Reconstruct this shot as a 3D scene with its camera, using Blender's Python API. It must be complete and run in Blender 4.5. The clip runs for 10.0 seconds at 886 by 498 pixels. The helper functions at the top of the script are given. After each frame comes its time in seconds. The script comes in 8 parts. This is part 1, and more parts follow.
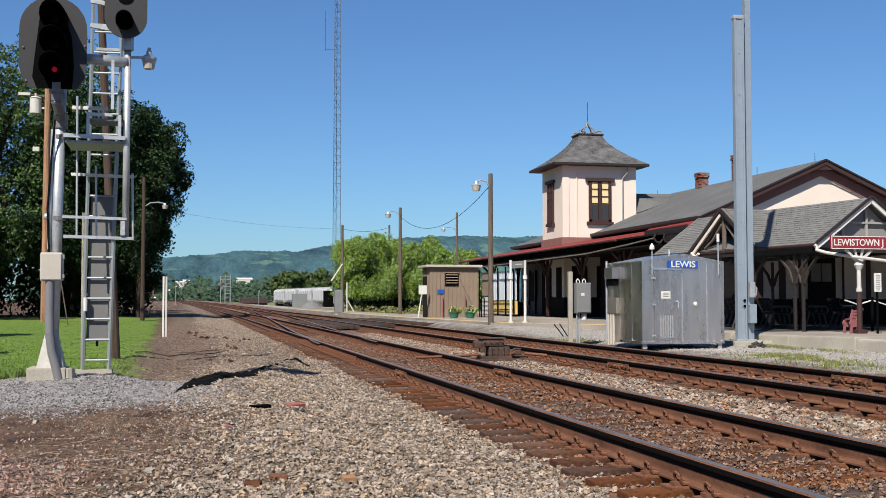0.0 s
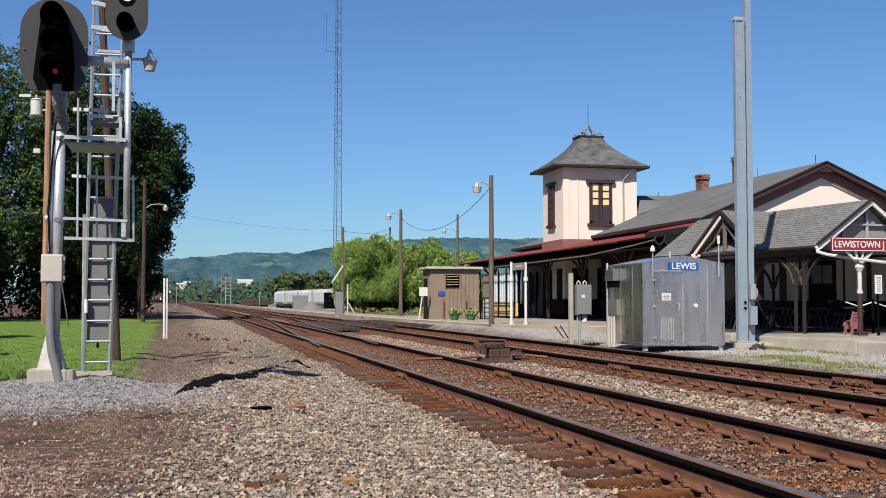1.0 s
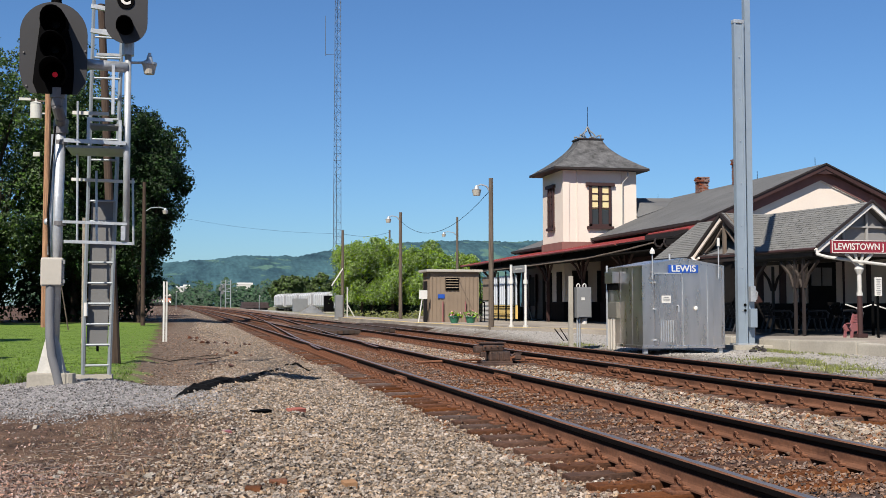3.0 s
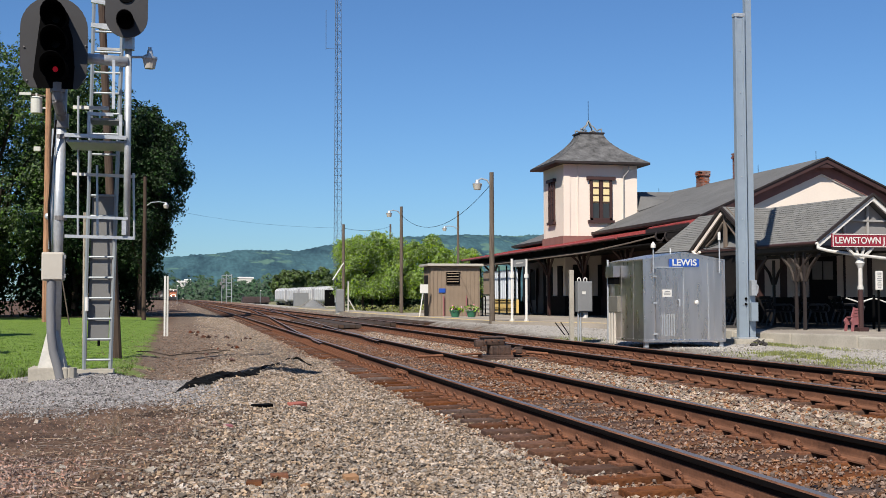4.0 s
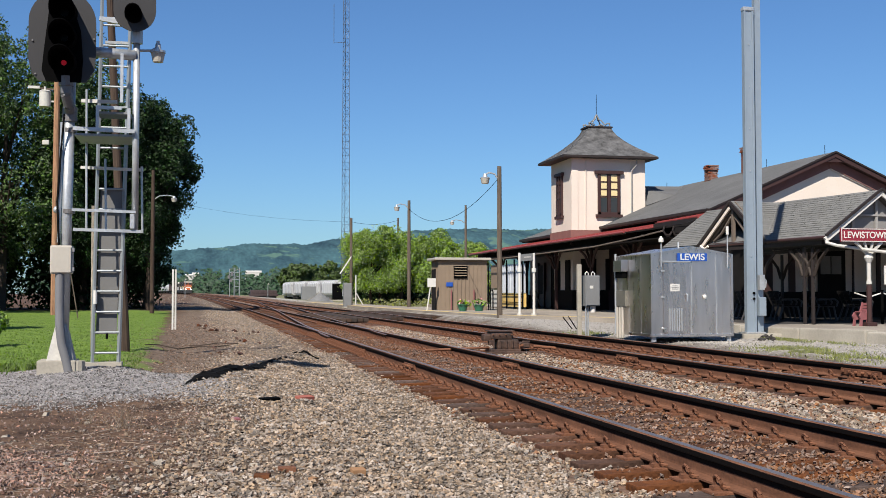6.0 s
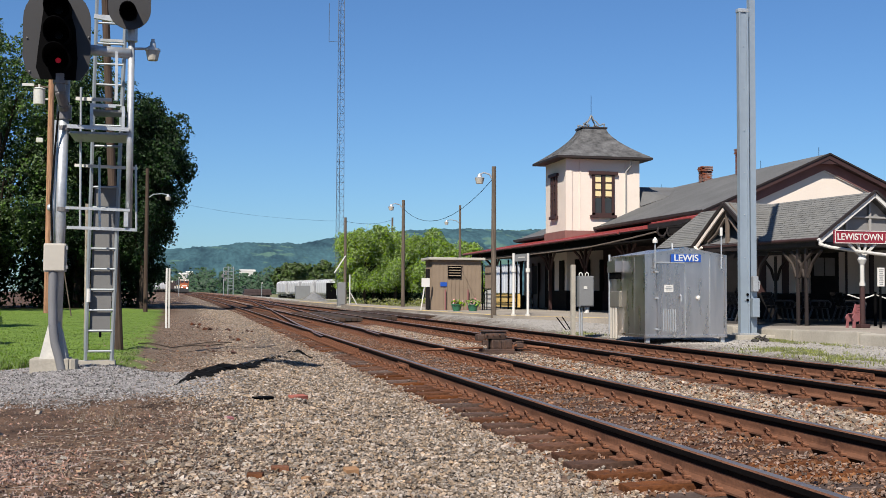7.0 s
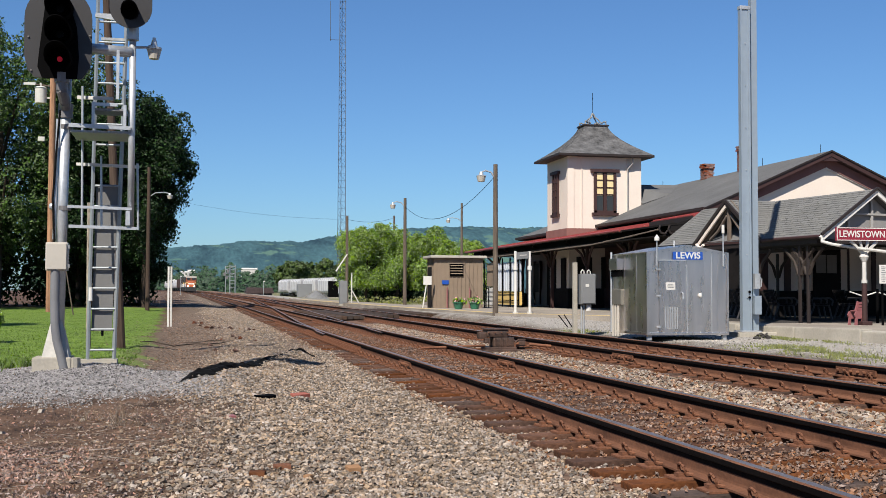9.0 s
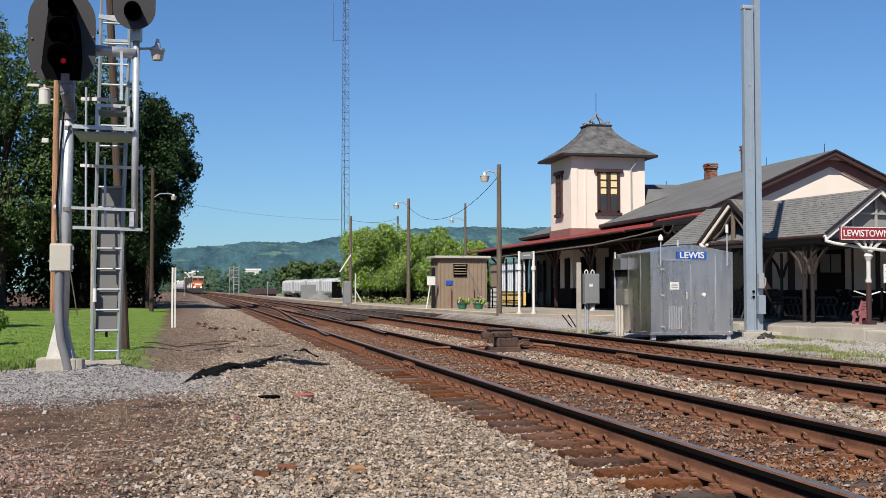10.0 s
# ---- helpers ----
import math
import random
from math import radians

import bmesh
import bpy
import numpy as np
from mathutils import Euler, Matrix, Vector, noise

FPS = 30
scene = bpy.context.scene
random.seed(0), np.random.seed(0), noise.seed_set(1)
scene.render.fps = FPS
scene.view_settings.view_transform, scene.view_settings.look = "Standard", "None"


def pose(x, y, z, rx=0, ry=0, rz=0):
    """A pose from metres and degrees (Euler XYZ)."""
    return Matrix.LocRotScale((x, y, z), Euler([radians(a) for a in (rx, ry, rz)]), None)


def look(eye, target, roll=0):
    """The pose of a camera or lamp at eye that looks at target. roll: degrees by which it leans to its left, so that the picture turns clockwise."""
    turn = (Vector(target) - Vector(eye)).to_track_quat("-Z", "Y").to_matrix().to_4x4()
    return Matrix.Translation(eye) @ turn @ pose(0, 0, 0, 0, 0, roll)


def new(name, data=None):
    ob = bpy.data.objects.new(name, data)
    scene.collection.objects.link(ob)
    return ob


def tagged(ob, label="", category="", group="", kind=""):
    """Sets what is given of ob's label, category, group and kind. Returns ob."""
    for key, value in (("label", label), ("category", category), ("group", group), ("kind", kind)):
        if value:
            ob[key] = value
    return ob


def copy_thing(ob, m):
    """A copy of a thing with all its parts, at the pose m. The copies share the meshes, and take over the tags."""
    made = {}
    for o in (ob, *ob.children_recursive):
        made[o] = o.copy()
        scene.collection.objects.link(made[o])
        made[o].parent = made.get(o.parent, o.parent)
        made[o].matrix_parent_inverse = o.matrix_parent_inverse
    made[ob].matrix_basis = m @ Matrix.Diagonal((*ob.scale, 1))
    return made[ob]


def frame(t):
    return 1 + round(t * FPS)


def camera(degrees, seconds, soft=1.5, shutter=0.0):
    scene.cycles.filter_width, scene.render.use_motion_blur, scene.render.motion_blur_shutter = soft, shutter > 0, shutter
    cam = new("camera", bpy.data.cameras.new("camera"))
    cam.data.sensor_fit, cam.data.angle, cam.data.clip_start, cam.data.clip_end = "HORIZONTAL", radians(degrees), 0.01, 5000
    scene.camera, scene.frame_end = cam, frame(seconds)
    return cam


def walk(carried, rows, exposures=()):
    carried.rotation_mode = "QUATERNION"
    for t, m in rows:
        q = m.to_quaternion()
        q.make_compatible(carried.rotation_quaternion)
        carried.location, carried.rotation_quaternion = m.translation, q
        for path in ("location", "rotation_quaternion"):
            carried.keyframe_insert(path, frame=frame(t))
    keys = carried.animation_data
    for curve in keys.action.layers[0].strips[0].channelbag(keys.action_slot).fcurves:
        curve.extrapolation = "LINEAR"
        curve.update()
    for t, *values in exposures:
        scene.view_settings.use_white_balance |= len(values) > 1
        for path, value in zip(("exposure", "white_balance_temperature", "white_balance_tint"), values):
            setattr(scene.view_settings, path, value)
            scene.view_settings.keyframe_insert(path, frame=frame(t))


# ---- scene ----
# The camera stands still on its eye and only turns. World: x to the right of the tracks' direction, y along the tracks.
EYE = (0.0, 0.0, 1.068)
TURNS = [(0.0, 92.660, 0.000, -12.780), (0.5, 92.687, -0.085, -12.770), (1.0, 92.753, -0.012, -12.748), (1.5, 92.791, 0.021, -12.741),
         (2.0, 92.839, -0.039, -12.722), (2.5, 92.919, 0.017, -12.741), (4.0, 92.601, 0.131, -12.715), (4.5, 92.348, 0.001, -12.491),
         (5.0, 92.313, -0.082, -12.287), (5.5, 92.291, 0.056, -12.241), (7.0, 92.284, -0.252, -12.638), (7.5, 92.227, -0.267, -12.751),
         (8.0, 92.181, -0.104, -12.776), (8.5, 92.221, -0.154, -12.619), (9.0, 92.182, -0.140, -12.544), (9.5, 92.218, 0.272, -12.341),
         (10.0, 92.198, -0.001, -12.351)]
cam = camera(43.2, 10.0, soft=0.5)
walk(cam, [(t, pose(*EYE, a, b, c)) for t, a, b, c in TURNS], exposures=[(0.0, 0.76), (10.0, 0.76)])

# ---- light: a clear day, the sun high behind the camera's left shoulder ----
SUN_FROM = Vector((-0.52, -0.77, 1.0)).normalized()
world = bpy.data.worlds.new("sky")
scene.world = world
world.use_nodes = True
wn = world.node_tree
sky = wn.nodes.new("ShaderNodeTexSky")
sky.sky_type, sky.sun_disc = "NISHITA", False
sky.sun_elevation, sky.sun_rotation = math.asin(SUN_FROM.z), math.atan2(SUN_FROM.x, SUN_FROM.y)
sky.air_density, sky.dust_density, sky.ozone_density = 1.0, 0.35, 1.0
bg = wn.nodes["Background"]
bg.inputs["Strength"].default_value = 0.050
clear = wn.nodes.new("ShaderNodeMix")          # the deep blue of dry summer air
clear.data_type, clear.blend_type = "RGBA", "MULTIPLY"
clear.inputs[0].default_value, clear.inputs[7].default_value = 1.0, (0.59, 0.91, 1.31, 1)
wn.links.new(sky.outputs["Color"], clear.inputs[6])
wn.links.new(clear.outputs[2], bg.inputs["Color"])
sun = new("sun", bpy.data.lights.new("sun", "SUN"))
sun.data.energy, sun.data.angle, sun.data.color = 4.8, radians(0.53), (1.0, 0.93, 0.82)
sun.matrix_world = look((0, 0, 60), Vector((0, 0, 60)) - SUN_FROM)


# ---- materials ----
def mat(name, base, rough=0.7, metal=0.0, vary=0.25, scale=3.0, fine=40.0, bump=0.3, tint=None, per="", amount=0.35, coat=0.0, stretch=None, spec=None):
    """A surface of one base colour, mottled at two scales, with fine relief. per: island or object, for pieces that differ."""
    m = bpy.data.materials.new(name)
    m.use_nodes = True
    n, l = m.node_tree.nodes, m.node_tree.links
    b = n["Principled BSDF"]
    b.inputs["Metallic"].default_value = metal
    b.inputs["Coat Weight"].default_value = coat
    co = n.new("ShaderNodeTexCoord")
    big, small = n.new("ShaderNodeTexNoise"), n.new("ShaderNodeTexNoise")
    big.inputs["Scale"].default_value, big.inputs["Detail"].default_value = scale, 5
    small.inputs["Scale"].default_value, small.inputs["Detail"].default_value = fine, 4
    vec = co.outputs["Object"]
    if stretch:
        mp = n.new("ShaderNodeMapping")
        mp.inputs["Scale"].default_value = stretch
        l.new(vec, mp.inputs["Vector"])
        vec = mp.outputs[0]
    for t in (big, small):
        l.new(vec, t.inputs["Vector"])
    b.inputs["Specular IOR Level"].default_value = spec if spec is not None else (0.2 if rough >= 0.7 else 0.4)
    base, tint = [c * 0.73 for c in base], [c * 0.73 for c in (tint or base)]
    lo = [c * (1 - vary) for c in base]
    hi = [min(1, c * (1 + vary)) for c in tint]
    ramp = n.new("ShaderNodeMix")
    ramp.data_type = "RGBA"
    ramp.inputs[6].default_value, ramp.inputs[7].default_value = (*lo, 1), (*hi, 1)
    mixf = n.new("ShaderNodeMath")
    mixf.operation = "MULTIPLY_ADD"
    mixf.inputs[1].default_value, mixf.inputs[2].default_value = 1.6, -0.3
    l.new(big.outputs["Fac"], mixf.inputs[0])
    add = n.new("ShaderNodeMath")
    add.operation = "MULTIPLY_ADD"
    add.inputs[1].default_value = 0.9
    add.use_clamp = True
    off = n.new("ShaderNodeMath")
    off.operation = "SUBTRACT"
    off.inputs[1].default_value = 0.5
    l.new(small.outputs["Fac"], off.inputs[0])
    l.new(off.outputs[0], add.inputs[0])
    l.new(mixf.outputs[0], add.inputs[2])
    l.new(add.outputs[0], ramp.inputs[0])
    col = ramp.outputs[2]
    if per:
        if per == "island":
            src = n.new("ShaderNodeNewGeometry").outputs["Random Per Island"]
        else:
            src = n.new("ShaderNodeObjectInfo").outputs["Random"]
        hsv = n.new("ShaderNodeHueSaturation")
        mr = n.new("ShaderNodeMapRange")
        mr.inputs["To Min"].default_value, mr.inputs["To Max"].default_value = 1 - amount, 1 + amount
        l.new(src, mr.inputs["Value"])
        l.new(mr.outputs[0], hsv.inputs["Value"])
        mul = n.new("ShaderNodeMath")
        mul.operation = "MULTIPLY"
        mul.inputs[1].default_value = 7.31
        l.new(src, mul.inputs[0])
        fr = n.new("ShaderNodeMath")
        fr.operation = "FRACT"
        l.new(mul.outputs[0], fr.inputs[0])
        ms = n.new("ShaderNodeMapRange")
        ms.inputs["To Min"].default_value, ms.inputs["To Max"].default_value = 0.55, 1.35
        l.new(fr.outputs[0], ms.inputs["Value"])
        l.new(ms.outputs[0], hsv.inputs["Saturation"])
        l.new(col, hsv.inputs["Color"])
        col = hsv.outputs[0]
    l.new(col, b.inputs["Base Color"])
    rr = n.new("ShaderNodeMapRange")
    rr.inputs["To Min"].default_value, rr.inputs["To Max"].default_value = max(0.03, rough - 0.12), min(1, rough + 0.12)
    l.new(small.outputs["Fac"], rr.inputs["Value"])
    l.new(rr.outputs[0], b.inputs["Roughness"])
    if bump:
        bp = n.new("ShaderNodeBump")
        bp.inputs["Strength"].default_value, bp.inputs["Distance"].default_value = bump, 0.02
        l.new(small.outputs["Fac"], bp.inputs["Height"])
        l.new(bp.outputs[0], b.inputs["Normal"])
    return m


def glow(name, colour, strength):
    m = mat(name, colour, 0.4, bump=0, vary=0.02)
    b = m.node_tree.nodes["Principled BSDF"]
    b.inputs["Emission Color"].default_value, b.inputs["Emission Strength"].default_value = (*colour, 1), strength
    return m


def leafy(name, base, tint, amount=0.45):
    m = mat(name, base, 0.6, vary=0.25, tint=tint, scale=0.5, fine=3.0, bump=0, per="island", amount=amount)
    b = m.node_tree.nodes["Principled BSDF"]
    b.inputs["Specular IOR Level"].default_value = 0.12
    n, l = m.node_tree.nodes, m.node_tree.links
    tr, mx = n.new("ShaderNodeBsdfTranslucent"), n.new("ShaderNodeMixShader")
    tr.inputs["Color"].default_value = (tint[0] * 1.3, tint[1] * 1.5, tint[2] * 0.8, 1)
    mx.inputs[0].default_value = 0.07
    out = n["Material Output"]
    l.new(b.outputs[0], mx.inputs[1])
    l.new(tr.outputs[0], mx.inputs[2])
    l.new(mx.outputs[0], out.inputs["Surface"])
    return m


def glass(name):
    m = bpy.data.materials.new(name)
    m.use_nodes = True
    b = m.node_tree.nodes["Principled BSDF"]
    b.inputs["Base Color"].default_value = (0.03, 0.035, 0.04, 1)
    b.inputs["Roughness"].default_value = 0.04
    return m


M = dict(
    ballast=mat("ballast_stone", (0.246, 0.192, 0.147), 0.9, vary=0.35, tint=(0.345, 0.270, 0.207), scale=6, fine=60, bump=0.5, per="island", amount=0.55),
    ballast_rust=mat("rust_dusted_stone", (0.165, 0.092, 0.062), 0.9, vary=0.35, tint=(0.25, 0.148, 0.100), scale=6, fine=60, bump=0.4, per="island", amount=0.5),
    gravel_pale=mat("pale_platform_gravel", (0.31, 0.285, 0.25), 0.9, vary=0.25, scale=6, fine=60, bump=0.4, per="island", amount=0.5),
    ballast_blue=mat("crushed_bluestone", (0.27, 0.255, 0.25), 0.9, vary=0.3, scale=6, fine=60, bump=0.4, per="island", amount=0.75),
    rail=mat("rusty_rail_steel", (0.125, 0.054, 0.032), 0.8, vary=0.35, tint=(0.175, 0.080, 0.046), scale=1.5, fine=30, bump=0.25),
    railhead=mat("worn_rail_head", (0.25, 0.215, 0.20), 0.42, metal=0.6, vary=0.25, scale=2, fine=25, bump=0.05),
    rust=mat("bright_rust", (0.135, 0.056, 0.034), 0.85, vary=0.45, tint=(0.215, 0.094, 0.052), scale=3, fine=50, bump=0.4),
    tie=mat("old_timber_tie", (0.036, 0.020, 0.015), 0.9, vary=0.5, tint=(0.125, 0.064, 0.042), scale=2.2, fine=26, bump=0.6, per="object", amount=0.25, spec=0.12),
    alu=mat("brushed_aluminium", (0.92, 0.86, 0.82), 0.30, metal=1.0, vary=0.14, scale=0.9, fine=3, bump=0.12, stretch=(2.5, 2.5, 0.35)),
    galv=mat("galvanised_steel", (0.56, 0.58, 0.60), 0.42, metal=0.5, vary=0.22, scale=3, fine=22, bump=0.05),
    greypaint=mat("grey_paint", (0.22, 0.225, 0.23), 0.5, vary=0.12, scale=2, fine=20, bump=0.05),
    palebox=mat("pale_beige_paint", (0.50, 0.46, 0.40), 0.5, vary=0.08, scale=3, fine=20, bump=0.04),
    black=mat("black_paint", (0.003, 0.003, 0.0034), 0.85, vary=0.2, bump=0.05, spec=0.04),
    boardgrey=mat("signal_board_grey", (0.031, 0.029, 0.030), 0.5, vary=0.08, scale=1.5, bump=0),
    concrete=mat("weathered_concrete", (0.42, 0.385, 0.325), 0.9, vary=0.22, scale=1.6, fine=25, bump=0.3),
    asphalt=mat("platform_asphalt", (0.32, 0.28, 0.235), 0.9, vary=0.35, scale=0.6, fine=25, bump=0.2),
    # Darker copy of the pole wood, with the left poles' shade in its colour.
    pole_shaded=mat("shaded_pole_wood", (0.046, 0.030, 0.024), 0.85, vary=0.4, tint=(0.085, 0.058, 0.044), scale=2, fine=9, bump=0.3, stretch=(7, 7, 0.5)),
    pole=mat("weathered_pole_wood", (0.085, 0.066, 0.052), 0.85, vary=0.4, tint=(0.150, 0.118, 0.092), scale=2, fine=9, bump=0.3, stretch=(7, 7, 0.5)),
    pole_new=mat("orange_pole_wood", (0.17, 0.085, 0.052), 0.8, vary=0.6, tint=(0.38, 0.21, 0.125), scale=0.9, fine=6, bump=0.3, stretch=(7, 7, 0.5)),
    cream=mat("cream_stucco", (0.82, 0.715, 0.625), 0.8, vary=0.06, scale=0.8, fine=14, bump=0.12),
    maroon=mat("maroon_paint", (0.050, 0.021, 0.019), 0.6, vary=0.2, scale=2, fine=20, bump=0.1),
    maroonwash=mat("dusty_maroon_masonry", (0.26, 0.125, 0.11), 0.8, vary=0.15, scale=2, fine=20, bump=0.15),
    redroof=mat("red_tin_roof", (0.30, 0.056, 0.052), 0.45, vary=0.2, scale=1.0, fine=10, bump=0.06),
    signred=mat("sign_red", (0.26, 0.022, 0.04), 0.5, vary=0.06, bump=0.02),
    shingle=mat("grey_asphalt_shingle", (0.132, 0.132, 0.134), 0.92, vary=0.22, scale=0.7, fine=12, bump=0.5, per="object", amount=0.08),
    brick=mat("chimney_brick", (0.25, 0.105, 0.075), 0.85, vary=0.25, scale=4, fine=30, bump=0.3, per="object", amount=0.12),
    white=mat("white_paint", (0.72, 0.70, 0.66), 0.5, vary=0.06, bump=0.03),
    offwhite=mat("grimy_white_paint", (0.60, 0.58, 0.54), 0.6, vary=0.12, scale=2, fine=15, bump=0.05),
    # Near-black; on ceilings and undersides the colour stands in for deep shade.
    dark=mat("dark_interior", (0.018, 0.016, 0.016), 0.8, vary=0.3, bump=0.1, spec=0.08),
    tan=mat("tan_siding", (0.27, 0.205, 0.15), 0.75, vary=0.12, scale=1.5, fine=20, bump=0.1),
    bluesign=mat("sign_blue", (0.02, 0.09, 0.42), 0.4, vary=0.06, bump=0.02),
    yellow=mat("yellow_paint", (0.72, 0.50, 0.17), 0.6, vary=0.12, bump=0.05),
    greenpot=mat("green_glazed_pot", (0.04, 0.17, 0.10), 0.35, vary=0.15, bump=0.05),
    flower=mat("pink_white_petals", (0.62, 0.32, 0.34), 0.6, vary=0.3, per="island", amount=0.4, bump=0),
    steelblue=mat("steel_lattice", (0.13, 0.15, 0.18), 0.5, metal=0.5, vary=0.1, bump=0),
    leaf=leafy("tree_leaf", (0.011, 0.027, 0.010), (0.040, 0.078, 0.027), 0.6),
    # Lighter copy of the leaf: the left trees' sunlight is in its colour.
    leaf_sunlit=leafy("sunlit_tree_leaf", (0.034, 0.068, 0.022), (0.112, 0.178, 0.060), 0.55),
    leaf_mid=leafy("mid_green_leaf", (0.060, 0.102, 0.036), (0.130, 0.185, 0.066), 0.35),
    leaf_bright=leafy("bright_leaf", (0.160, 0.262, 0.048), (0.290, 0.420, 0.090), 0.45),
    leaf_far=leafy("far_wood_leaf", (0.034, 0.070, 0.042), (0.064, 0.112, 0.062), 0.12),
    bark=mat("dark_bark", (0.07, 0.052, 0.040), 0.9, vary=0.3, bump=0.4),
    grass=leafy("grass_blade", (0.082, 0.142, 0.020), (0.13, 0.20, 0.034), 0.4),
    weed=mat("dry_weed_stalk", (0.25, 0.185, 0.13), 0.9, vary=0.3, per="island", amount=0.4, bump=0),
    deadleaf=mat("dead_leaf", (0.34, 0.225, 0.185), 0.9, vary=0.35, per="island", amount=0.6, bump=0),
    orange=mat("locomotive_orange", (0.46, 0.12, 0.045), 0.45, vary=0.1, bump=0.02),
    hopper=mat("pale_hopper_paint", (0.60, 0.60, 0.61), 0.55, vary=0.1, scale=0.5, fine=6, bump=0.03),
    locoblack=mat("locomotive_black", (0.035, 0.033, 0.033), 0.5, vary=0.2, bump=0.03),
    glass=glass("window_glass"),
    blind=mat("yellow_window_blind", (0.80, 0.66, 0.36), 0.8, vary=0.06, bump=0.02),
    red_lens=glow("lit_red_lens", (0.50, 0.01, 0.03), 0.15),
    headlight=glow("lit_headlight", (1.0, 0.86, 0.62), 14.0),
    # Cable rubber; also the black of the painted shade strip by the ballast.
    rubber_and_shade=mat("black_rubber_and_shade", (0.006, 0.006, 0.006), 0.9, vary=0.2, bump=0.05, spec=0.08),
)


# ---- mesh helpers ----
def mesh_of(bm, material, name, smooth=False):
    me = bpy.data.meshes.new(name)
    bm.normal_update()
    bm.to_mesh(me)
    bm.free()
    me.materials.append(material)
    if smooth:
        me.shade_smooth()
    return me


def part(name, bm, material, parent, label="", smooth=False):
    """One mesh object under a thing or a part."""
    ob = new(name, mesh_of(bm, material, name, smooth))
    ob.parent = parent
    if label:
        tagged(ob, label)
    return ob


def thing(name, at, label, category, group="", rz=0.0, kind=""):
    ob = new(name)
    ob.empty_display_size = 0.2
    ob.matrix_basis = pose(*at, 0, 0, rz)
    return tagged(ob, label, category, group, kind)


def lone(name, bm, material, label="", category="", kind="", group="", at=(0, 0, 0), smooth=False):
    ob = new(name, mesh_of(bm, material, name, smooth))
    ob.location = at
    return tagged(ob, label, category, group, kind)


def box(c, s, bm=None, rz=0.0, bevel=0.0, m=None):
    """A box by its centre and size, edges rounded by bevel."""
    bm = bm or bmesh.new()
    t = Matrix.Translation(c) @ Matrix.Rotation(radians(rz), 4, "Z") @ (m or Matrix()) @ Matrix.Diagonal((*s, 1))
    r = bmesh.ops.create_cube(bm, size=1, matrix=t)
    if bevel:
        es = list({e for v in r["verts"] for e in v.link_edges})
        bmesh.ops.bevel(bm, geom=es, offset=bevel, segments=2, affect="EDGES", profile=0.7)
    return bm


def rod(a, b, r, bm=None, r2=None, seg=10):
    """A round bar from a to b."""
    bm = bm or bmesh.new()
    a, b = Vector(a), Vector(b)
    d = b - a
    m = Matrix.Translation((a + b) / 2) @ d.to_track_quat("Z", "Y").to_matrix().to_4x4()
    bmesh.ops.create_cone(bm, cap_ends=True, segments=seg, radius1=r, radius2=r if r2 is None else r2, depth=d.length, matrix=m)
    return bm


def bar(a, b, w, h, bm=None):
    """A square bar from a to b."""
    bm = bm or bmesh.new()
    a, b = Vector(a), Vector(b)
    d = b - a
    m = Matrix.Translation((a + b) / 2) @ d.to_track_quat("Z", "Y").to_matrix().to_4x4() @ Matrix.Diagonal((w, h, d.length, 1))
    bmesh.ops.create_cube(bm, size=1, matrix=m)
    return bm


def tube(points, r, bm=None, seg=8):
    bm = bm or bmesh.new()
    for a, b in zip(points, points[1:]):
        rod(a, b, r, bm, seg=seg)
    for p in points[1:-1]:
        bmesh.ops.create_icosphere(bm, subdivisions=1, radius=r * 1.02, matrix=Matrix.Translation(p))
    return bm


def ball(c, r, bm=None, s=(1, 1, 1), sub=2):
    bm = bm or bmesh.new()
    bmesh.ops.create_icosphere(bm, subdivisions=sub, radius=r, matrix=Matrix.Translation(c) @ Matrix.Diagonal((*s, 1)))
    return bm


def plate(outline, axis_a, axis_b, origin, thick, bm=None):
    """A flat plate: an outline of (a, b) in the plane of two axes, with a thickness along their cross product."""
    bm = bm or bmesh.new()
    A, B, O = Vector(axis_a), Vector(axis_b), Vector(origin)
    N = A.cross(B).normalized() * thick
    lo = [bm.verts.new(O + A * a + B * b) for a, b in outline]
    hi = [bm.verts.new(O + A * a + B * b + N) for a, b in outline]
    bm.faces.new(lo[::-1])
    bm.faces.new(hi)
    for i in range(len(lo)):
        j = (i + 1) % len(lo)
        bm.faces.new((lo[i], lo[j], hi[j], hi[i]))
    return bm


def slab(corners, thick, bm=None):
    """A sheet through four (or three) corners in space, thickened downwards along its normal."""
    bm = bm or bmesh.new()
    c = [Vector(p) for p in corners]
    n = (c[1] - c[0]).cross(c[-1] - c[0]).normalized()
    if n.z < 0:
        c, n = c[::-1], -n
    hi = [bm.verts.new(p) for p in c]
    lo = [bm.verts.new(p - n * thick) for p in c]
    bm.faces.new(hi)
    bm.faces.new(lo[::-1])
    for i in range(len(c)):
        j = (i + 1) % len(c)
        bm.faces.new((hi[j], hi[i], lo[i], lo[j]))
    return bm


